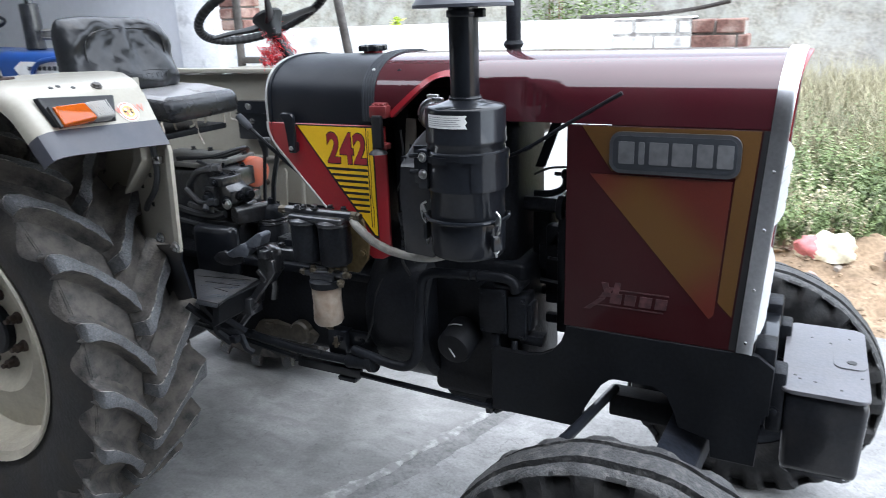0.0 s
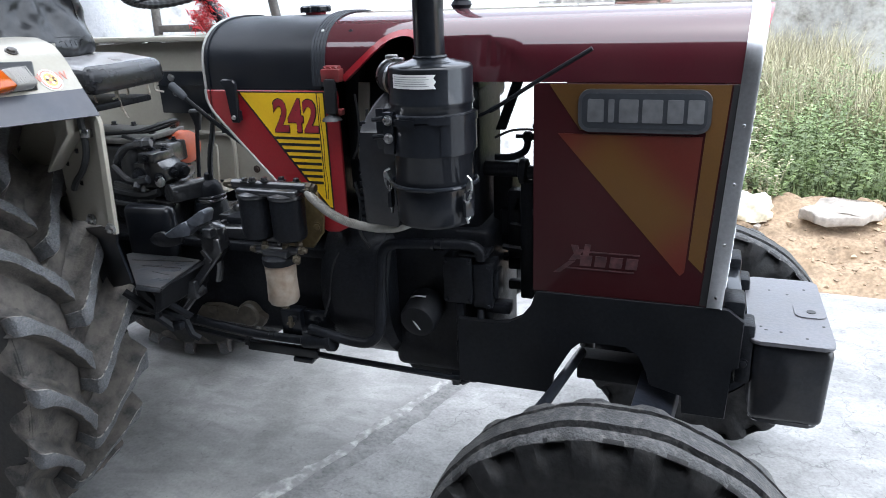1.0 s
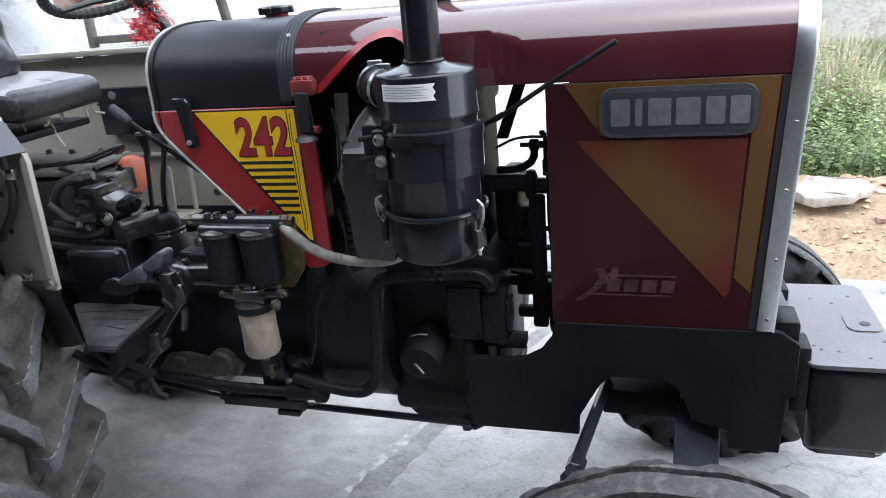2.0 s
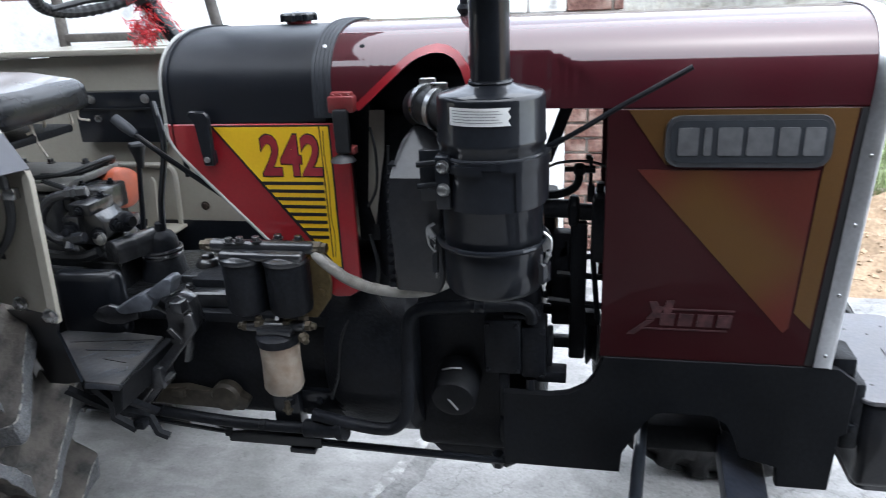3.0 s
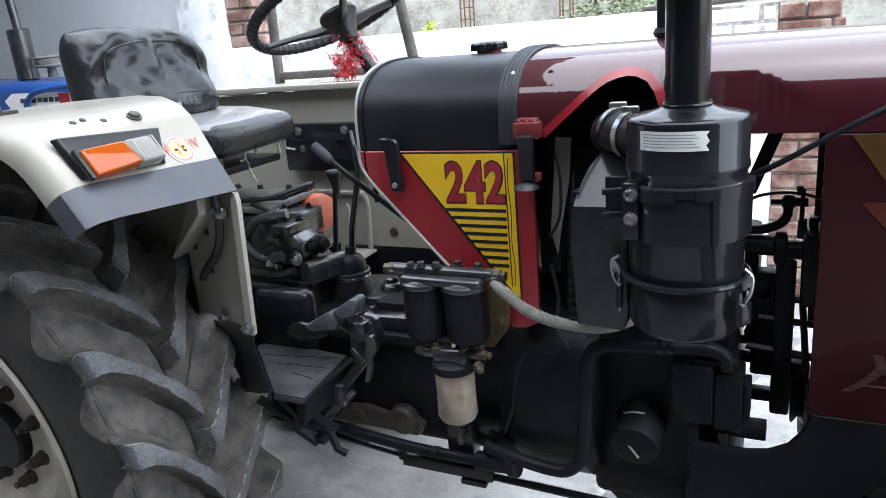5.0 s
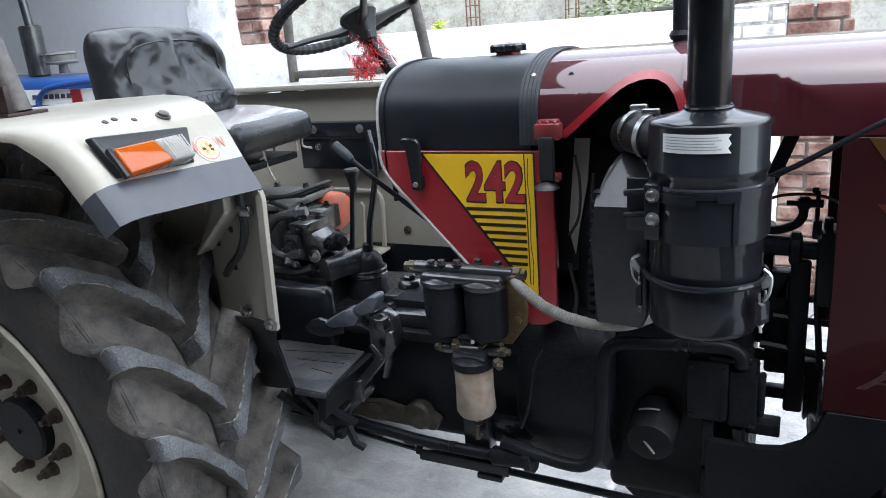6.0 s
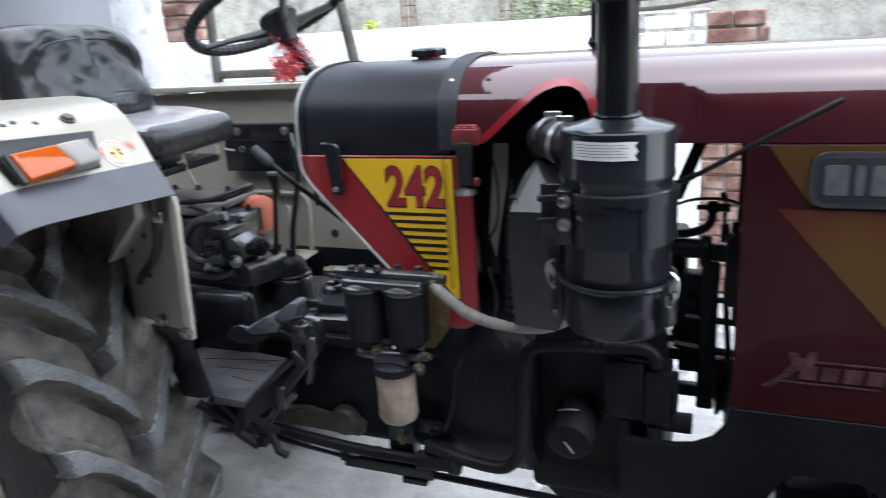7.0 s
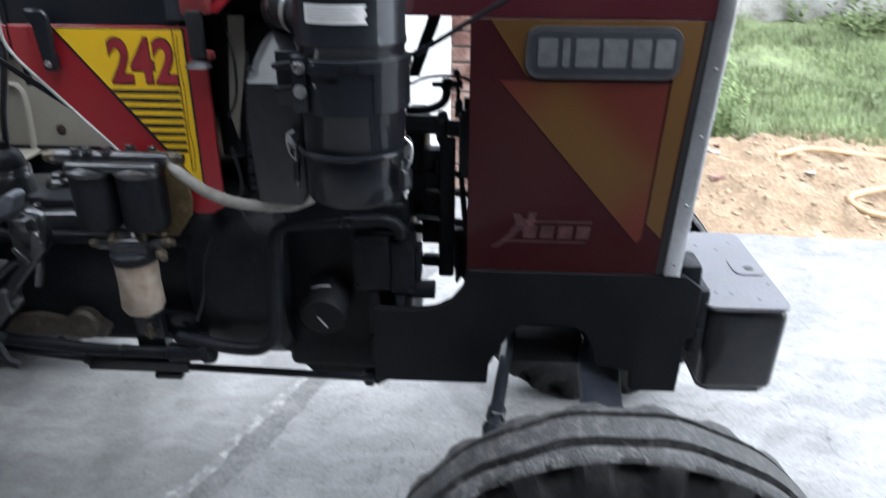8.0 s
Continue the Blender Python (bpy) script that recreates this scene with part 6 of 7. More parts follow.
        for y0, y1, material, lab in ((-0.695, -0.614, M_AMBER, "amber lens"), (-0.614, -0.564, M_CLEAR, "clear lens")):
            bm = box(y0, y1, 0.011, 0.060, 0.010, 0.036, 0.005, 3)
            for v in bm.verts:
                if v.co.z > 0.028 and v.co.x < -0.68:
                    v.co.z -= 0.010
                if v.co.z > 0.028 and v.co.y > 0.045:
                    v.co.z -= 0.009
            bm.transform(slope)
            part("lens", bm, material, lamp, lab)
        bm = joined(*[box(-0.612 + 0.0058 * k, -0.6095 + 0.0058 * k, 0.015, 0.052, 0.0376, 0.0384) for k in range(8)])
        bm.transform(slope)
        part("lens_ribs", bm, M_CLEAR, lamp)
        bm = joined(box(-0.700, -0.560, 0.058, 0.066, 0.012, 0.020, 0.002), box(-0.703, -0.695, 0.010, 0.064, 0.012, 0.022, 0.002))
        bm.transform(slope)
        part("lens_frame", bm, M_HOSE, lamp)
    else:
        part("tool_plate", joined(box(-0.50, -0.20, 0.40, 0.436, 1.07, 1.215, 0.004), box(-0.50, -0.20, 0.395, 0.40, 1.165, 1.17)), M_BLACK, guard, "black steel tool plate")
        for x in (-0.44, -0.27):
            part("bolt", hexbolt((x, 0.40, 1.195), (0, -1, 0), 0.01, 0.008), M_CHROME, guard)
        part("bolt", hexbolt((-0.43, 0.40, 1.14), (0, -1, 0), 0.008, 0.008), M_CHROME, guard)
        for p in ((-0.16, 0.87), (-0.42, 0.90)):
            part("bolt", hexbolt((p[0], 0.437, p[1]), (0, -1, 0), 0.01, 0.008), M_NUT, guard)
        part("stiffener", tube([(-0.246, 0.43, 0.812), (-0.241, 0.43, 0.90), (-0.240, 0.43, 0.965), (-0.252, 0.43, 0.988), (-0.28, 0.43, 0.995), (-0.5, 0.43, 0.998)], 0.0085, 8, 4), M_CREAM, guard)
        part("small_brace", joined(prism([(-0.336, 0.815), (-0.296, 0.815), (-0.283, 0.955), (-0.291, 0.97), (-0.302, 0.955)], 0.39, 0.40, 0.002), box(-0.34, -0.225, 0.34, 0.43, 0.806, 0.815, 0.002)), M_CREAM, guard)
        part("top_flange", box(-0.95, -0.02, 0.40, 0.44, 1.315, 1.332, 0.003), M_CREAM, guard)
    return guard


mudguard(-1)
mudguard(1)
bar = part("roll_bar_post", joined(tube([(-0.345, -0.60, 1.385), (-0.395, -0.60, 1.555), (-0.74, -0.60, 2.195)], 0.020, 14, 0)), M_GALV, tractor, "weathered slanting canopy post")
part("post_foot", joined(box(-0.62, -0.325, -0.64, -0.56, 1.379, 1.387, 0.002), box(-0.62, -0.33, -0.634, -0.622, 1.385, 1.435, 0.002), lathe([(0.012, 0), (0.012, 0.016)], (-0.36, -0.634, 1.412), (0, -1, 0), 6)), M_FOOT, bar, "dark rusty post foot")
post = part("canopy_frame", rod((-0.715, 0.70, 1.32), (-0.69, 0.70, 2.2), 0.017, 12), M_GALV, tractor, "rusty canopy frame")
part("frame_post", rod((-0.165, 0.70, 1.325), (-0.312, 0.70, 2.2), 0.017, 12), M_GALV, post)
part("cross_board", box(-0.70, -0.18, 0.685, 0.715, 1.332, 1.358, 0.004), M_GALV, post)

# unseen canopy strip and pipes, added for the dark wedge in the bonnet's reflection
roof = part("canopy", thick(sheet([[(x, y, 2.20 + 0.03 * (1 - (y / 0.72) ** 2) - 0.006 * math.sin(x * 9)) for y in np.linspace(-0.62, 0.72, 15)] for x in np.linspace(-0.20, 0.26, 9)]), 0.004), M_CANOPY, tractor, "unseen canvas canopy on a pipe frame, added to darken the bonnet reflection")
part("canopy_edge", joined(rod((0.255, -0.62, 2.195), (0.255, 0.72, 2.195), 0.012, 10), rod((-1.145, -0.62, 2.195), (-1.145, 0.72, 2.195), 0.012, 10), rod((-1.145, -0.615, 2.195), (0.255, -0.615, 2.195), 0.012, 10), rod((-1.145, 0.715, 2.195), (0.255, 0.715, 2.195), 0.012, 10)), M_GALV, roof)


# wheels
def tyre_mesh(profile, seg):
    """profile: (offset along the axle, radius), from the near bead to the other; turned about y."""
    bm = BM()
    rings = []
    for k in range(seg):
        a = 2 * math.pi * k / seg
        rings.append([bm.verts.new((r * math.cos(a), o, r * math.sin(a))) for o, r in profile])
    for k in range(seg):
        a, c = rings[k], rings[(k + 1) % seg]
        for i in range(len(profile) - 1):
            bm.faces.new((a[i], a[i + 1], c[i + 1], c[i]))
    return bm


def rear_wheel(name, cx, cy, cz, s):
    """s = -1: its outer face looks towards -y."""
    RT, N = 0.586, 21
    wall = [(-0.128, 0.375), (-0.138, 0.395), (-0.152, 0.43), (-0.160, 0.48), (-0.162, 0.53), (-0.155, 0.567), (-0.150, 0.5795), (-0.144, 0.5825)]
    crown = [(-0.1445, 0.5825), (-0.138, 0.584), (-0.115, 0.579), (-0.06, 0.582), (0, RT), (0.06, 0.582), (0.115, 0.579), (0.138, 0.584), (0.1445, 0.5825)]
    tread = tyre_mesh(crown, 168)
    # grime runs over the shoulder between the lugs in scallops
    for side in (-1, 1):
        rows_ = []
        for k in range(337):
            a = 2 * math.pi * k / 336
            low_ = min(0.580, 0.562 + 0.032 * math.cos(N * a + (0.35 if side < 0 else math.pi)) + 0.004 * noise.noise((math.cos(a) * 12, math.sin(a) * 12, side)))
            rows_.append([(r * math.cos(a), side * (0.0022 + float(np.interp(r, [0.48, 0.53, 0.567, 0.5795, 0.5825], [0.160, 0.162, 0.155, 0.150, 0.144]))), (r + 0.0015) * math.sin(a)) for r in np.linspace(low_, 0.5825, 6)])
        add(tread, sheet(rows_))
    bm = joined(tyre_mesh(wall, 96), tyre_mesh([(-u, r) for u, r in reversed(wall)], 96))

    def lug_mesh(side):
        b, sec = BM(), []
        # from the sidewall over the shoulder to the blunt nose past the middle
        path = [(0.0, 0.151, 0.584, 0.017), (0.0, 0.157, 0.602, 0.022), (0.003, 0.159, 0.617, 0.0255), (0.012, 0.157, 0.627, 0.027), (0.035, 0.152, 0.632, 0.0275), (0.07, 0.146, 0.634, 0.0265)]
        path += [(t, 0.148 - 0.150 * t, 0.635 + 0.011 * t, 0.0245 - 0.0055 * math.sin(t * 3.0)) for t in np.linspace(0.13, 0.85, 13)]
        path += [(0.90, 0.013, 0.6455, 0.0215), (0.935, 0.006, 0.6455, 0.0245), (0.965, 0.000, 0.645, 0.0255), (0.99, -0.006, 0.642, 0.0245), (1.005, -0.011, 0.634, 0.022), (1.015, -0.014, 0.612, 0.020), (1.02, -0.016, 0.585, 0.022)]
        for t, u, top, w in path:
            ang = -(0.27 * max(t, 0.0) ** 1.45)
            rb = float(np.interp(abs(u), [0, 0.07, 0.125, 0.145, 0.155, 0.162, 0.175], [RT, 0.582, 0.580, 0.582, 0.567, 0.545, 0.53])) - 0.006
            row = []
            for da, f in ((-w - 0.022, 0.0), (-w - 0.011, 0.08), (-w - 0.005, 0.28), (-w - 0.0025, 0.6), (-w, 0.95), (-w * 0.93, 0.99), (-w * 0.3, 1.01), (w * 0.4, 1.0), (w * 0.9, 0.98), (w, 0.94), (w + 0.004, 0.68), (w + 0.010, 0.40), (w + 0.019, 0.20), (w + 0.032, 0.08), (w + 0.044, 0.02), (w + 0.054, 0.0)):
                r = rb + (top - rb) * f
                a = ang + da / 0.62
                row.append(b.verts.new((r * math.cos(a), side * (u if f > 0.3 else min(u, 0.154)), r * math.sin(a))))
            sec.append(row)
        for p, q in zip(sec, sec[1:]):
            for j in range(len(p) - 1):
                b.faces.new((p[j], p[j + 1], q[j + 1], q[j])).material_index = 2 if j in (4, 8) else 0 if 4 < j < 8 else 1
        b.faces.new(sec[0]).material_index = 1
        b.faces.new(sec[-1][::-1]).material_index = 0
        for v in b.verts:
            if side > 0:
                v.co.y = 1.13 * v.co.y + 0.018
                v.co.x *= 1.018
                v.co.z *= 1.018
            v.co += 0.0045 * noise.noise_vector(v.co * 15) + 0.0034 * noise.noise_vector(v.co * 48)
        return b

    m = Matrix.Translation((cx, cy, cz)) @ Matrix.Rotation(radians(-13.0), 4, "Y")
    bm.transform(m)
    tread.transform(m)
    o = s
    dish = [(0.372, o * 0.142), (0.389, o * 0.150), (0.390, o * 0.140), (0.366, o * 0.130), (0.352, o * 0.10), (0.346, o * 0.055), (0.335, o * 0.03), (0.30, o * 0.03), (0.25, o * 0.045), (0.205, o * 0.055), (0.18, o * 0.035), (0.15, o * 0.02), (0.0, o * 0.02)]
    wheel_ = part(name, joined(lathe([(r, h) for r, h in dish], (cx, cy, cz), (0, 1, 0), 64, False), lathe([(0.372, 0), (0.35, 0.02), (0.342, 0.12), (0.35, 0.25), (0.372, 0.255)], (cx, cy - 0.13, cz), (0, 1, 0), 48, False)), M_RIM, tractor, "cream steel wheel with dusty lugged tyre")
    part("tyre", bm, M_SIDEWALL, wheel_, "dusty black tractor tyre with deep lugs", 40)
    part("tread", tread, M_TREAD, wheel_, "grimy tread between the lugs", 40)
    for side in (-1, 1):
        first = part("lug", lug_mesh(side), M_LUG, wheel_, "", 32)
        first.data.materials.append(M_TREAD)
        first.data.materials.append(M_CHAFED)
        for k in range(N):
            a = 2 * math.pi * (k + (0.63 if side > 0 else 0)) / N
            ob = first if k == 0 else new("lug", first.data)
            ob.parent = wheel_
            ob.matrix_basis = m @ Matrix.Rotation(-a, 4, "Y")
    part("hub_cap", joined(lathe([(0.083, 0.0), (0.083, 0.025), (0.076, 0.031), (0.0, 0.032)], (cx, cy + o * 0.018, cz), (0, o, 0), 32), lathe([(0.006, 0.03), (0.006, 0.038)], (cx, cy + o * 0.018, cz), (0, o, 0), 10)), M_CAST, wheel_, "black hub cap")
    for k in range(8):
        a = radians(22.5 + 45 * k)
        c = (cx + 0.120 * math.cos(a), cy + o * 0.018, cz + 0.120 * math.sin(a))
        part("wheel_nut", joined(lathe([(0.02, 0), (0.017, 0.012), (0.014, 0.012), (0.014, 0.03), (0.012, 0.032)], c, (0, o, 0), 10), lathe([(0.008, 0.03), (0.008, 0.045)], c, (0, o, 0), 8)), M_NUT, wheel_, "rusty wheel nut")
    part("rim_plug", box(cx + 0.02, cx + 0.034, cy + o * 0.056 - 0.004, cy + o * 0.056 + 0.004, cz + 0.225, cz + 0.242, 0.002), M_CHROME, wheel_)
    return wheel_


rear_wheel("rear_wheel", -0.705, -0.509, 0.634, -1)
rear_wheel("rear_wheel", -0.66, 0.66, 0.652, 1)


def front_wheel(cx, cy, cz, s):
    prof = [(-0.055, 0.205), (-0.066, 0.22), (-0.08, 0.255), (-0.084, 0.29), (-0.080, 0.322), (-0.072, 0.343), (-0.066, 0.3565), (-0.060, 0.362), (-0.040, 0.3655), (-0.0375, 0.354), (-0.0255, 0.353), (-0.023, 0.3685), (0.023, 0.3685), (0.0255, 0.353), (0.0375, 0.354), (0.040, 0.3655), (0.060, 0.362), (0.066, 0.3565), (0.072, 0.343), (0.080, 0.322), (0.084, 0.29), (0.08, 0.255), (0.066, 0.22), (0.055, 0.205)]
    bm = BM()
    seg, rings = 264, []
    for k in range(seg):
        a = 2 * math.pi * k / seg
        wig = 0.003 * math.sin(15 * a)
        notch = min(1.0, max(0.0, 0.5 + 1.4 * math.cos(22 * a))) + 0.3 * noise.noise((math.cos(a) * 6, math.sin(a) * 6, 0))
        chip = 0.0016 * noise.noise((math.cos(a) * 40, math.sin(a) * 40, 3))
        row = []
        for i, (o, r) in enumerate(prof):
            if 8 <= i <= 15:
                o += wig
            if i in (4, 5, 18, 19):
                o *= (0.80 if i in (4, 19) else 0.66) + (0.22 if i in (4, 19) else 0.36) * notch
            if i in (6, 7, 16, 17):
                r += 0.005 * notch - 0.003
                o *= 0.94 + 0.08 * notch
            if 6 <= i <= 17:
                r += chip
                o += 0.0012 * noise.noise((math.cos(a) * 30, math.sin(a) * 30, i))
            row.append(bm.verts.new((r * math.cos(a), o, r * math.sin(a))))
        rings.append(row)
    for k in range(seg):
        a, c = rings[k], rings[(k + 1) % seg]
        for i in range(len(prof) - 1):
            bm.faces.new((a[i], a[i + 1], c[i + 1], c[i]))
    bm.transform(Matrix.Translation((cx, cy, cz)) @ Matrix.Diagonal((1.025, 1.0, 1.025, 1)))
    dish = [(0.205, 0.056), (0.215, 0.06), (0.215, 0.052), (0.19, 0.045), (0.18, 0.01), (0.12, 0.02), (0.08, 0.03), (0.06, 0.03), (0.055, 0.06), (0.03, 0.07), (0, 0.07)]
    w = part("front_wheel", joined(lathe(dish, (cx, cy, cz), (0, s, 0), 40, False), lathe([(0.205, 0), (0.19, 0.015), (0.19, 0.095), (0.205, 0.112)], (cx, cy - 0.056, cz), (0, 1, 0), 40, False)), M_CAST, tractor, "front wheel with ribbed tyre")
    tyre = part("tyre", bm, M_TYREBLACK, w, "black ribbed front tyre with dusty tread", 40)
    tyre.data.materials.append(M_RIB)
    for p in tyre.data.polygons:
        if math.hypot(p.center.x - cx, p.center.z - cz) > 0.3655:
            p.material_index = 1
    for k in range(5):
        a = radians(72 * k)
        part("wheel_nut", hexbolt((cx + 0.085 * math.cos(a), cy + s * 0.028, cz + 0.085 * math.sin(a)), (0, s, 0), 0.011, 0.012), M_RUSTY, w)
    return w


front_wheel(1.233, -0.62, 0.370, -1)
front_wheel(1.365, 0.535, 0.370, 1)


# ---- the place ----
def structure(name, bm, material, label, category="", parent=None):
    return tagged(link(name, bm, material, parent), label, category or name.split("_")[0], kind="structure")


# ground: one sheet to the horizon, with a sandy bank behind the slab
def ground_height(x, y):
    bank = 0.16 * math.exp(-((y - 2.9) / 0.55) ** 2) * (1.0 if x > 0.9 else max(0.0, 1 - (0.9 - x) / 0.6))
    bumps = 0.10 * noise.noise((x * 1.3, y * 1.3, 0)) + 0.13 * (0.3 - abs(noise.noise((x * 2.6, y * 4.5, 3)))) + 0.06 * noise.noise((x * 7, y * 10, 5)) + 0.018 * noise.noise((x * 24, y * 24, 8))
    inside = min(max((y - 1.95) / 0.25, 0), 1) if x > 1.05 else min(max((y - 2.62) / 0.2, 0), 1)
    far = min(max((y - 4) / 5, 0), 1)
    return -0.07 + inside * (0.04 + bank + bumps * (0.8 if y < 12 else 0.3) + 0.25 * far)


xs = [-60, -30, -15, -9, -6, -4, -2] + list(np.linspace(-1, 7, 201)) + [8, 10, 14, 20, 40, 60]
ys = [-60, -30, -12, -6, -3, 0, 1.5] + list(np.linspace(1.9, 3.9, 70)) + list(np.linspace(4.0, 5.5, 20)) + [6, 6.5, 7, 8, 9, 10, 12, 16, 30, 60]
gr = link("ground", sheet([[(x, y, ground_height(x, y)) for x in xs] for y in ys]), M_SAND)
tagged(gr, "sandy earth and grass beyond the concrete slab", "ground", kind="structure")
gr.data.materials.append(M_GRASSGROUND)
for p in gr.data.polygons:
    if p.center.y > 3.5 + 0.25 * noise.noise((p.center.x * 1.5, p.center.y, 0)):
        p.material_index = 1

# floor slabs with a ragged joint between
JX = [(-1.3, -6.0), (-0.48, -2.0), (0.206, -0.106), (0.28, 0.10), (0.445, 0.555), (0.95, 1.95), (1.11, 2.40)]


def joint_x(y):
    return float(np.interp(y, [p[1] for p in JX], [p[0] for p in JX]))


def slab(name, pts, z0, z1, material, label):
    bm = BM()
    lo = [bm.verts.new((x, y, z0)) for x, y in pts]
    hi = [bm.verts.new((x, y, z1)) for x, y in pts]
    bm.faces.new(lo)
    bm.faces.new(hi)
    for i in range(len(pts)):
        j = (i + 1) % len(pts)
        bm.faces.new((lo[i], lo[j], hi[j], hi[i]))
    return structure(name, bm, material, label, "floor")


jy = list(np.linspace(-6, 2.4, 60))
wob = [0.012 * noise.noise((0, y * 6, 0)) + 0.006 * noise.noise((0, y * 21, 2)) for y in jy]
slab("floor_inner", [(-8, -6)] + [(joint_x(y) + w - 0.004, y) for y, w in zip(jy, wob)] + [(-8, 2.4)], -0.12, 0.0, M_CONC1, "smooth grey cement floor with dust marks")
edge = [(1.11, 2.40), (1.2, 2.05)] + [(x, 1.95 - 0.06 * (x - 1.3) + 0.02 * noise.noise((x * 4, 0, 7))) for x in np.linspace(1.3, 9, 50)]
slab("floor_apron", [(joint_x(y) + w + 0.003, y) for y, w in zip(jy[::-1], wob[::-1])] + [(9, -6)] + edge[::-1][:-1], -0.12, -0.004, M_CONC2, "rougher grey concrete apron with cracks")
# smear of cement along the joint
sm = []
jm = []
for y in np.linspace(-2.2, 1.9, 240):
    l_ = max(0.002, 0.030 + 0.045 * noise.noise((y * 3.1, 8, 0)) + 0.016 * noise.noise((y * 23, 8, 0)) + 0.008 * noise.noise((y * 60, 3, 0)))
    w = max(0.002, 0.012 + 0.02 * noise.noise((y * 7, 1, 0)) + 0.010 * noise.noise((y * 30, 4, 0)))
    d = max(0.03, 0.085 + 0.03 * noise.noise((y * 2.3, 5, 0)) + 0.012 * noise.noise((y * 15, 6, 0)))
    j = joint_x(y)
    sm.append([(j - l_, y, 0.0004), (j - l_ * 0.7, y, 0.0035), (j + w * 0.4, y, 0.003), (j + w, y, -0.001)])
    jm.append([(j + w * 0.3, y, -0.0015), (j + d * 0.6, y, -0.002), (j + d, y, -0.0036)])
structure("floor_joint", sheet(jm), M_JOINT, "darker grey band beside the joint", "trim")
structure("floor_smear", sheet(sm), M_SMEAR, "ragged smear of cement along the joint", "trim")

# low whitewashed wall behind
WY, WT, WX0, WX1 = 2.42, 1.445, -2.42, 0.84
wall = structure("wall_back", box(WX0, WX1, WY, WY + 0.22, -0.1, WT, 0.008), M_LIME, "low whitewashed wall with stained plaster", "wall")


def brick_run(parent, name, x0, x1, z0, z1, y0, y1, material, seed, ragged=0.0, face_x=False):
    """Courses of bricks between two heights."""
    rnd_ = random.Random(seed)
    z, row = z0, 0
    while z + 0.07 < z1 + 0.02:
        x = x0 - (0.11 if row % 2 else 0)
        while x < x1 - 0.02:
            a, c = max(x, x0), min(x + 0.22, x1 + ragged * rnd_.uniform(-1, 1))
            if c - a > 0.04:
                ob = link(name, box(a, c, y0 + rnd_.uniform(-0.006, 0.006), y1, z + rnd_.uniform(-0.002, 0.002), z + 0.068, 0.006, 1), material, parent)
            x += 0.232
        z += 0.08
        row += 1


endw = structure("wall_end", box(WX1, WX1 + 0.26, WY + 0.02, WY + 0.20, -0.1, WT - 0.03), M_MORTAR, "unplastered brick end of the low wall", "wall")
brick_run(endw, "brick", WX1 + 0.0, WX1 + 0.27, 0.0, WT, WY - 0.002, WY + 0.22, M_BRICK, 11, 0.03)
structure("wall_cap", box(0.43, WX1, WY - 0.005, WY + 0.216, 1.12, WT - 0.006), M_LIMEJOINT, "limewashed brick courses on the low wall", "wall")
brick_run(wall, "brick", 0.42, WX1 - 0.005, 1.12, WT, WY - 0.012, WY + 0.1, M_WBRICK, 12)
jamb = structure("wall_jamb", box(WX0 + 0.004, WX0 + 0.17, WY + 0.03, WY + 0.2, WT, 3.2), M_MORTAR, "toothed brick jamb beside the opening", "wall")
brick_run(jamb, "brick", WX0, WX0 + 0.22, WT + 0.002, 2.4, WY + 0.015, WY + 0.22, M_BRICK, 13, 0.03)
structure("wall_pier", box(-2.80, WX0 - 0.004, WY - 0.03, WY + 0.22, -0.1, 3.2, 0.006), M_LIME, "whitewashed pier beside the opening", "wall")
structure("wall_left", box(-8, -2.805, WY - 0.01, WY + 0.22, -0.1, 3.2), M_GREYWALL, "grey painted shed wall", "wall")
structure("wall_side", box(-8.2, -8, -6, WY + 0.2, -0.1, 3.2), M_GREYWALL, "grey painted shed wall", "wall")
# unseen right and rear walls and ceiling, added to cut fill light
structure("wall_right", box(3.2, 3.4, -6, -1.45, -0.1, 3.2), M_DARKROOF, "plain unseen shed wall that blocks side light", "wall")
structure("wall_behind", box(-8, 3.4, -6.2, -6, -0.1, 3.2), M_DARKROOF, "grey painted shed wall", "wall")
structure("ceiling", joined(box(-8.2, -3.0, -6.2, WY + 0.2, 3.2, 3.35), box(-3.0, 3.4, -6.2, -2.02, 3.2, 3.35)), M_DARKROOF, "plain unseen shed ceiling that blocks light", "ceiling")

# far boundary wall
grid = []
for x in np.linspace(-22, 30, 160):
    grid.append([(x, 9.0 + 0.06 * noise.noise((x, z * 2, 0)), z) for z in np.linspace(-0.2, 3.2 + 0.08 * noise.noise((x * 0.8, 0, 4)), 14)])
structure("boundary_wall", thick(sheet(grid), 0.25), M_FARWALL, "weathered old boundary wall with pale patches", "wall")

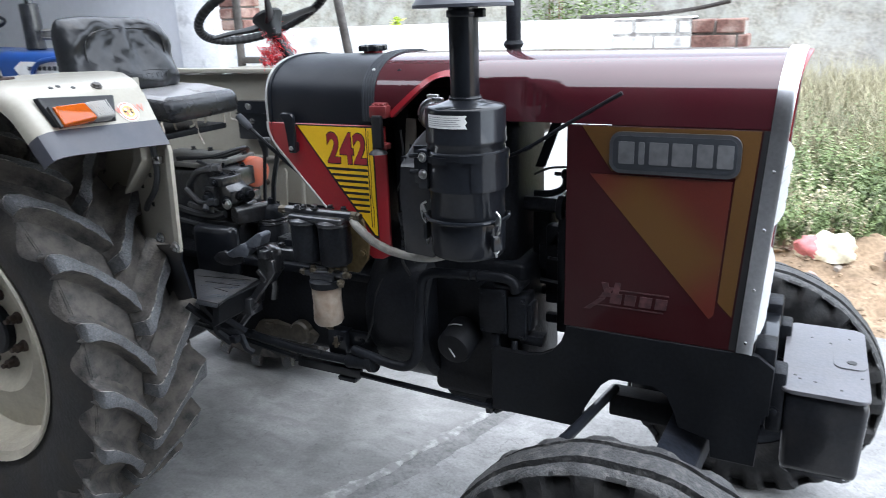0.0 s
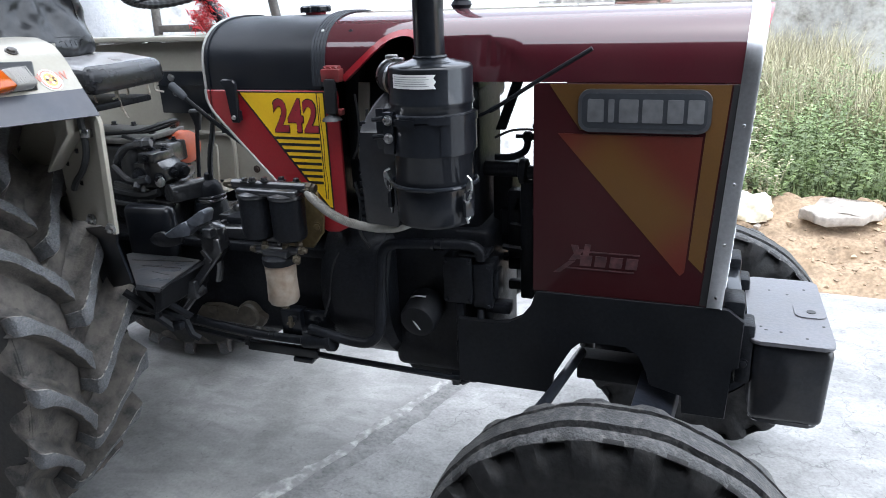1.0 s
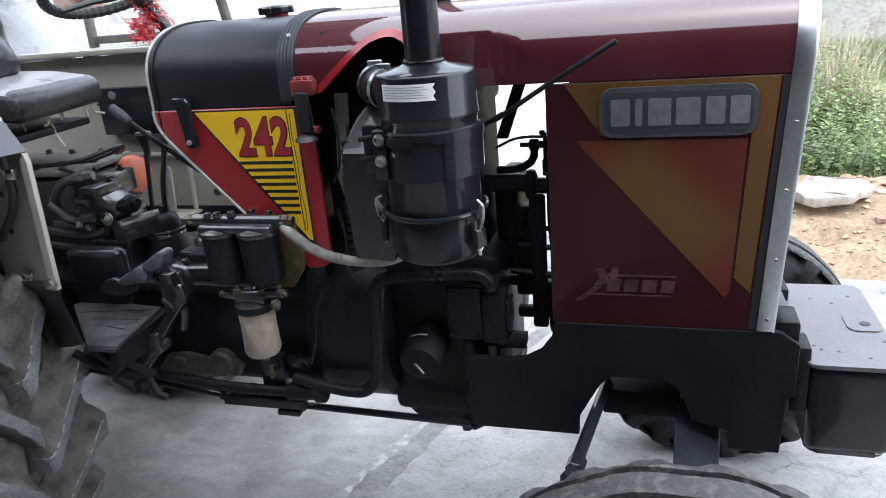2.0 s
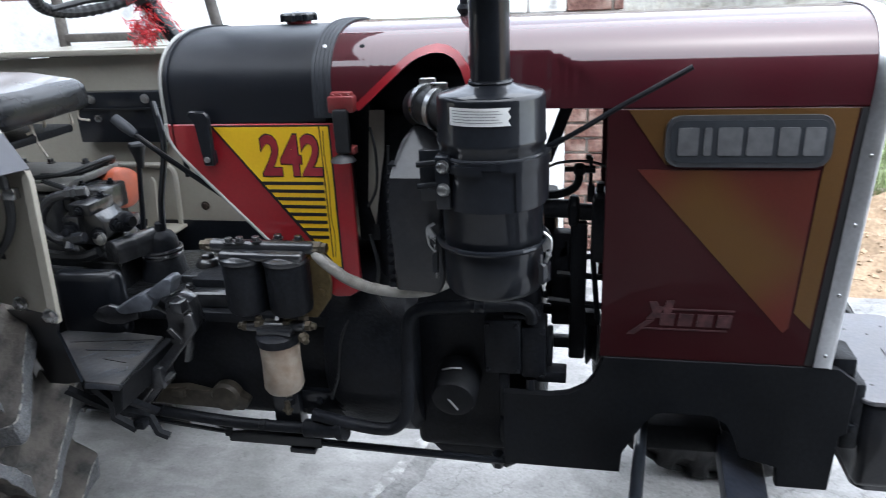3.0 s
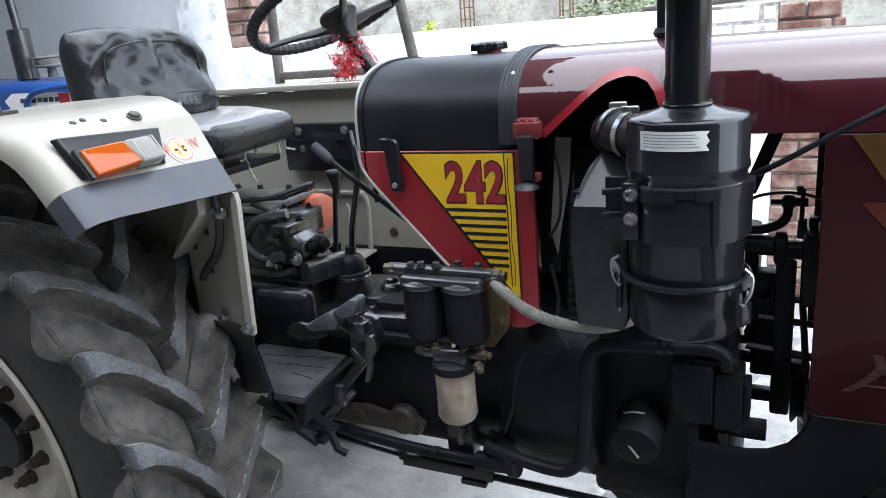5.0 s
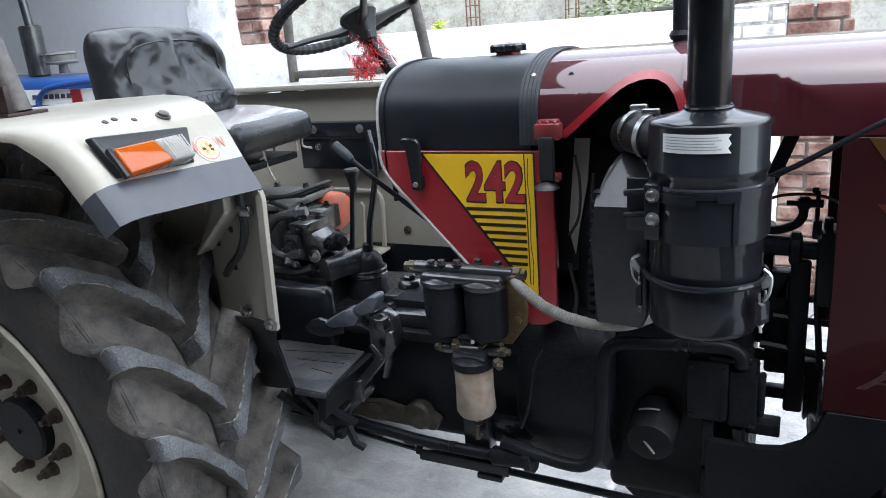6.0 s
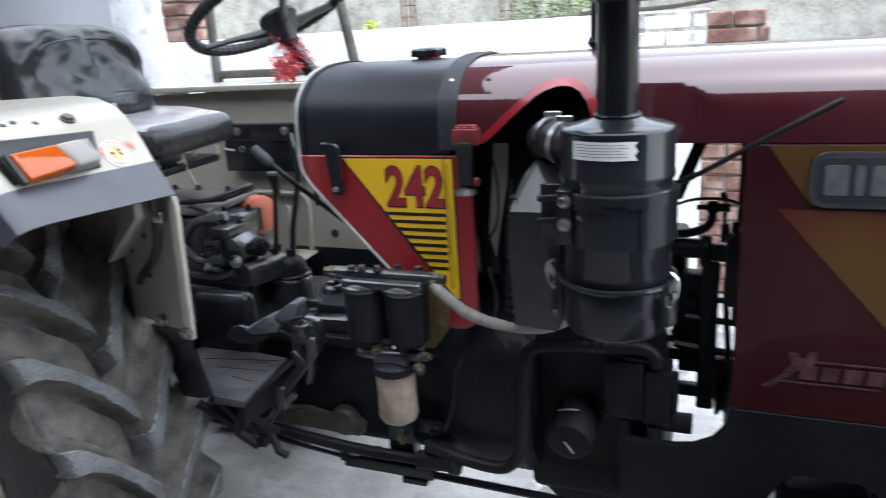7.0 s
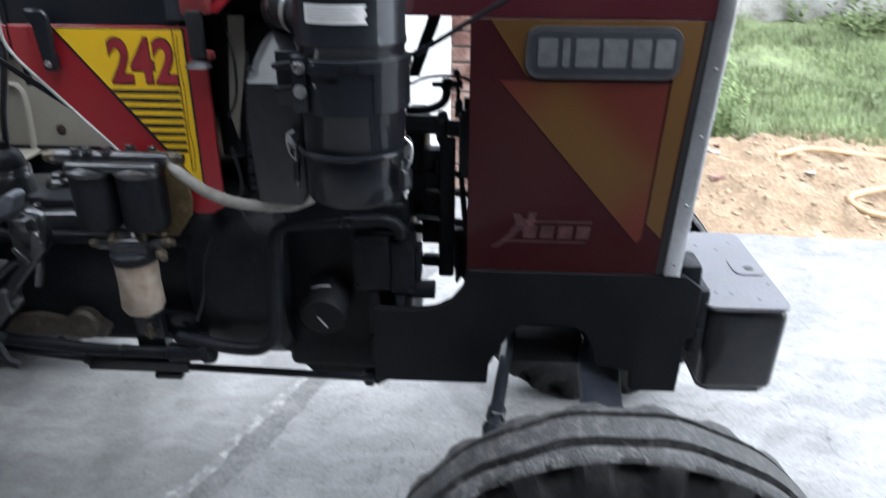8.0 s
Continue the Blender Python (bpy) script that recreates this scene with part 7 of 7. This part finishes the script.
# bars of unfinished columns before the boundary wall
for cx_ in (-3.38, -1.93):
    cage = thing("column_bars", "rusty steel bars of an unfinished concrete column", "column bars", "unfinished columns")
    stub = ground_height(cx_, 8.55)
    part("footing", box(cx_ - 0.12, cx_ + 0.12, 8.43, 8.67, stub - 0.05, 1.30, 0.01), M_MORTAR, cage)
    for dx in (-0.07, 0.07):
        for dy in (-0.07, 0.07):
            part("bar", rod((cx_ + dx, 8.55 + dy, 1.29), (cx_ + dx + 0.01, 8.55 + dy, 2.5), 0.011, 8), M_RUSTY, cage)
    for k in range(7):
        z = 1.36 + 0.16 * k
        part("stirrup", tube([(cx_ - 0.08, 8.47, z), (cx_ + 0.08, 8.47, z + 0.01), (cx_ + 0.08, 8.63, z), (cx_ - 0.08, 8.63, z + 0.01), (cx_ - 0.08, 8.47, z)], 0.006, 6, 0), M_RUSTY, cage)


def scatter(name, label, category, material, count, seed, place, shape, kind="stuff"):
    """Many small leaves in one mesh: place(rnd) gives a foot, shape(rnd, foot) points and faces."""
    rnd_ = random.Random(seed)
    vs, fs = [], []
    for _ in range(count):
        foot = place(rnd_)
        p, f = shape(rnd_, foot)
        k = len(vs)
        vs += p
        fs += [tuple(i + k for i in t) for t in f]
    me = bpy.data.meshes.new(name)
    me.from_pydata(vs, [], fs)
    me.materials.append(material)
    return tagged(new(name, me), label, category, kind=kind)


def blade(h0, h1, w):
    def make(rnd_, c):
        h, a, lean = rnd_.uniform(h0, h1), rnd_.uniform(0, 6.28), rnd_.uniform(0.1, 0.5)
        e = Vector((math.cos(a), math.sin(a), 0)) * w * rnd_.uniform(0.6, 1.3)
        d = Vector((math.cos(a + 1.4), math.sin(a + 1.4), 0)) * lean * h
        c = Vector(c)
        m = c + d * 0.35 + Vector((0, 0, h * 0.6))
        t = c + d + Vector((0, 0, h * (1 - lean * 0.3)))
        return [c - e, c + e, m + e * 0.7, m - e * 0.7, t], [(0, 1, 2, 3), (3, 2, 4)]
    return make


def weed(h0, h1, leaves, size, bend=0.25):
    """A thin stem with leaves all along it."""
    def make(rnd_, c):
        c = Vector(c)
        h = rnd_.uniform(h0, h1) * (0.85 + 0.6 * noise.noise((c.x * 1.6, c.y * 1.6, 3)))
        lean = Vector((rnd_.gauss(0, bend), rnd_.gauss(0, bend), 1)) * h
        p, f = [c + Vector((-0.003, 0, 0)), c + Vector((0.003, 0, 0)), c + lean], [(0, 1, 2)]
        for i in range(leaves):
            t = 0.15 + 0.85 * (i + rnd_.random()) / leaves
            o = c + lean * t
            a = rnd_.uniform(0, 6.28)
            s = size * rnd_.uniform(0.5, 1.2) * (1.2 - 0.6 * t)
            d = Vector((math.cos(a), math.sin(a), rnd_.uniform(-0.3, 0.6))).normalized() * s
            e = Vector((-math.sin(a), math.cos(a), rnd_.uniform(-0.4, 0.4))) * s * 0.28
            k = len(p)
            p += [o, o + d * 0.5 + e, o + d, o + d * 0.5 - e]
            f += [(k, k + 1, k + 2, k + 3)]
        return p, f
    return make


def spot(x0, x1, y0, y1, bias=0.0):
    def place(rnd_):
        for _ in range(40):
            x, y = rnd_.uniform(x0, x1), rnd_.uniform(y0, y1)
            if noise.noise((x * 0.9, y * 0.9, bias)) > -0.25 + rnd_.uniform(-0.2, 0.2):
                break
        return (x, y, ground_height(x, y) - 0.01)
    return place


scatter("grass", "short green grass on the waste ground", "grass", M_BLADE, 62000, 21, spot(1.2, 8, 3.2, 8.8, 1), blade(0.04, 0.13, 0.0042))
scatter("grass", "short green grass on the waste ground", "grass", M_BLADE, 4000, 26, spot(-6, 1.2, 3.0, 8.8, 2), blade(0.1, 0.35, 0.008))
scatter("brush", "dry brown brush among the weeds", "brush", M_DRY, 130, 28, spot(0.95, 1.7, 3.2, 4.6, 7), weed(0.3, 0.7, 30, 0.05))
scatter("dry_grass", "tall dry straw coloured grass", "grass", M_DRY, 9000, 22, spot(0.9, 2.9, 4.6, 8.6, 3), blade(0.3, 0.85, 0.004))
scatter("weeds", "leafy green weeds in a thicket", "weeds", M_LEAF, 1100, 23, spot(0.95, 2.75, 3.3, 6.0, 4), weed(0.25, 0.75, 46, 0.05))
scatter("weeds", "leafy green weeds in a thicket", "weeds", M_LEAF, 90, 24, spot(5.0, 7.5, 7.2, 8.8, 5), weed(0.4, 1.2, 36, 0.11))
scatter("weeds", "leafy green weeds in a thicket", "weeds", M_LEAF, 380, 25, spot(-0.32, 0.36, 3.0, 3.7, 5), weed(1.75, 2.05, 60, 0.06, 0.06))
scatter("weeds", "low weeds at the foot of the bank", "weeds", M_LEAF, 240, 29, spot(1.0, 1.8, 2.9, 3.4, 6), weed(0.10, 0.34, 30, 0.04))
scatter("brush", "dry brown brush among the weeds", "brush", M_DRY, 110, 30, spot(1.0, 1.8, 2.85, 3.4, 8), weed(0.12, 0.36, 26, 0.035))
scatter("seedling", "small yellow green plant on the wall", "plant", M_SEEDLING, 3, 27, lambda r_: (-1.01 + r_.uniform(-0.03, 0.03), 2.5, 1.445), weed(0.03, 0.06, 9, 0.075), "")

tagged(link("stick", tube([(0.20, 2.56, 1.457), (0.42, 2.53, 1.459), (0.66, 2.50, 1.464), (0.86, 2.47, 1.485), (1.02, 2.45, 1.515)], 0.011, 8, 4), M_TWIG), "dark weathered stick lying along the wall top", "stick")

# rubble and sack on the bank
def clod(rnd_, c):
    """A small broken lump of earth: a bent eight-sided solid."""
    r = rnd_.uniform(0.004, 0.018)
    a = rnd_.uniform(0, 6.28)
    q = [Vector((math.cos(a + k * 1.571) * r * rnd_.uniform(0.7, 1.6), math.sin(a + k * 1.571) * r * rnd_.uniform(0.6, 1.2), rnd_.uniform(-0.2, 0.3) * r)) for k in range(4)]
    o = Vector(c) + Vector((0, 0, 0.012))
    p = [o + v for v in q] + [o + Vector((rnd_.gauss(0, 0.3) * r, rnd_.gauss(0, 0.3) * r, r * 0.7)), o - Vector((0, 0, r))]
    return p, [(0, 1, 4), (1, 2, 4), (2, 3, 4), (3, 0, 4), (1, 0, 5), (2, 1, 5), (3, 2, 5), (0, 3, 5)]


scatter("earth_clods", "loose clods of dry earth on the bank", "clods", M_EARTHLUMP, 1600, 33, spot(1.1, 5.0, 2.03, 3.4, 9), clod)
rnd = random.Random(31)
for k in range(34):
    x, y = rnd.uniform(1.15, 4.2), rnd.gauss(2.75, 0.3)
    y = max(y, 2.1)
    bm = BM()
    a, b_, c = rnd.uniform(0.02, 0.07), rnd.uniform(0.02, 0.06), rnd.uniform(0.012, 0.035)
    for _ in range(14):
        d = Vector((rnd.gauss(0, 1), rnd.gauss(0, 1), rnd.gauss(0, 1))).normalized()
        bm.verts.new((a * max(-0.7, min(0.7, d.x)), b_ * max(-0.7, min(0.7, d.y)), c * max(-0.6, min(0.6, d.z))))
    hull = bmesh.ops.convex_hull(bm, input=bm.verts)
    bmesh.ops.delete(bm, geom=[v for v in bm.verts if not v.link_faces], context="VERTS")
    bm.transform(Matrix.Translation((x, y, ground_height(x, y) + 0.004)) @ Matrix.Rotation(rnd.uniform(0, 6), 4, "Z"))
    tagged(link("stone", bm, M_BRICK if k % 5 == 0 else M_STONE if k % 2 else M_EARTHLUMP, None, "", 20), "broken stone lying on the sandy bank", "stone", "rubble on the bank")
bm = prism([(1.88, 2.62), (1.95, 2.50), (2.20, 2.55), (2.36, 2.72), (2.30, 2.86), (2.02, 2.88)], 0.0, 0.05, 0.008, 2)
bmesh.ops.triangulate(bm, faces=bm.faces)
bmesh.ops.subdivide_edges(bm, edges=bm.edges[:], cuts=3)
for v in bm.verts:
    v.co = Vector((v.co.x, v.co.z, ground_height(2.1, 2.7) + 0.06 - v.co.y + 0.03 * noise.noise(v.co * 7) + 0.012 * noise.noise(v.co * 25)))
tagged(link("broken_slab", bm, M_STONE, None, "", 30), "broken grey concrete slab lying on the bank", "slab")
bm = BM()
bmesh.ops.create_icosphere(bm, subdivisions=4, radius=1.0)
for v in bm.verts:
    d = 1 + 0.35 * noise.noise(v.co * 1.6) + 0.16 * noise.noise(v.co * 4) + 0.06 * noise.noise(v.co * 11)
    v.co = Vector((v.co.x * 0.16 * d, v.co.y * 0.10 * d, max(v.co.z, -0.3) * 0.11 * d))
bm.transform(Matrix.Translation((1.62, 2.72, ground_height(1.62, 2.72) + 0.05)))
sack = tagged(link("sack", bm, M_CLOTH, None, "", 60), "crumpled cream and pink plastic sack", "sack")
sack.data.materials.append(M_PINK)
for p in sack.data.polygons:
    if p.center.x < 1.555 and p.center.y < 2.74 and p.center.z > ground_height(1.62, 2.72) + 0.03:
        p.material_index = 1
for pts, r in (([(2.75, 2.75, 0.12), (3.0, 2.85, 0.14), (3.4, 2.8, 0.13), (3.9, 2.6, 0.1)], 0.016), ([(3.3, 2.45, 0.12), (3.0, 2.3, 0.09), (3.1, 2.15, 0.06), (3.6, 2.1, 0.03)], 0.016)):
    pts = [(x, y, ground_height(x, y) + 0.03) for x, y, _ in pts]
    tagged(link("garden_hose", tube(pts, r, 8, 8), M_TANHOSE), "tan hose lying over the sand", "hose")


# ---- the blue tractor against the wall ----
blue = thing("tractor", "blue tractor with a black upright exhaust parked by the wall", "tractor")
bm = box(-4.6, -2.28, 1.30, 1.80, 0.75, 1.405, 0.06, 4)
for v in bm.verts:
    if v.co.x > -2.6 and v.co.z > 1.2:
        v.co.z -= 0.06
part("bonnet", bm, M_BLUE, blue, "blue bonnet")
part("bonnet_stripe", prism([(-3.10, 1.225), (-2.30, 1.215), (-2.30, 1.295), (-3.06, 1.31), (-3.14, 1.27)], 1.293, 1.302), M_WHITE, blue, "white side stripe with dark marks")
for k in range(8):
    part("stripe_mark", prism([(-3.0 + 0.048 * k, 1.255), (-2.965 + 0.048 * k, 1.255), (-2.96 + 0.048 * k, 1.28), (-2.995 + 0.048 * k, 1.28)], 1.290, 1.296), M_NAVY, blue)
part("red_mark", prism([(-2.67, 1.225), (-2.59, 1.225), (-2.59, 1.30), (-2.67, 1.30)], 1.288, 1.296), M_RED, blue)
part("guard_tube", tube([(-2.93, 1.27, 1.0), (-2.93, 1.27, 1.22), (-2.88, 1.27, 1.285), (-2.78, 1.27, 1.318), (-2.5, 1.27, 1.335), (-2.3, 1.27, 1.32)], 0.016, 10), M_BLUE, blue)
part("exhaust", joined(rod((-3.24, 1.55, 1.37), (-3.24, 1.55, 1.665), 0.062, 18, 0.008), rod((-3.235, 1.55, 1.65), (-3.28, 1.55, 2.4), 0.024, 14)), M_DUSTYCAST, blue, "dark exhaust silencer")
part("precleaner", lathe([(0.03, 0), (0.025, 0.05), (0.085, 0.055), (0.09, 0.065), (0.08, 0.072), (0.08, 0.105), (0.088, 0.11), (0.07, 0.122), (0, 0.126)], (-3.02, 1.55, 1.38), (0, 0, 1), 24), M_TOPPLATE, blue, "dusty pre cleaner bowl")
part("steering_wheel", tube([(-3.75 + 0.1 * math.cos(a), 1.5 + 0.19 * math.sin(a), 1.55 + 0.05 * math.cos(a)) for a in np.linspace(0, 6.28, 25)], 0.012, 8, 0), M_HOSE, blue)
part("body", joined(box(-4.6, -2.5, 1.3, 1.7, 0.45, 0.78, 0.05), box(-2.5, -2.42, 1.3, 1.7, 0.8, 1.2, 0.01)), M_CAST, blue)
for x, y, r in ((-2.75, 0.95, 0.36), (-2.75, 2.05, 0.36), (-4.5, 0.95, 0.62), (-4.5, 2.02, 0.62)):
    part("wheel", lathe([(r * 0.55, -0.08), (r * 0.9, -0.1), (r, -0.06), (r, 0.06), (r * 0.9, 0.1), (r * 0.55, 0.08)], (x, y, r), (0, 1, 0), 36), M_RUBBER, blue)
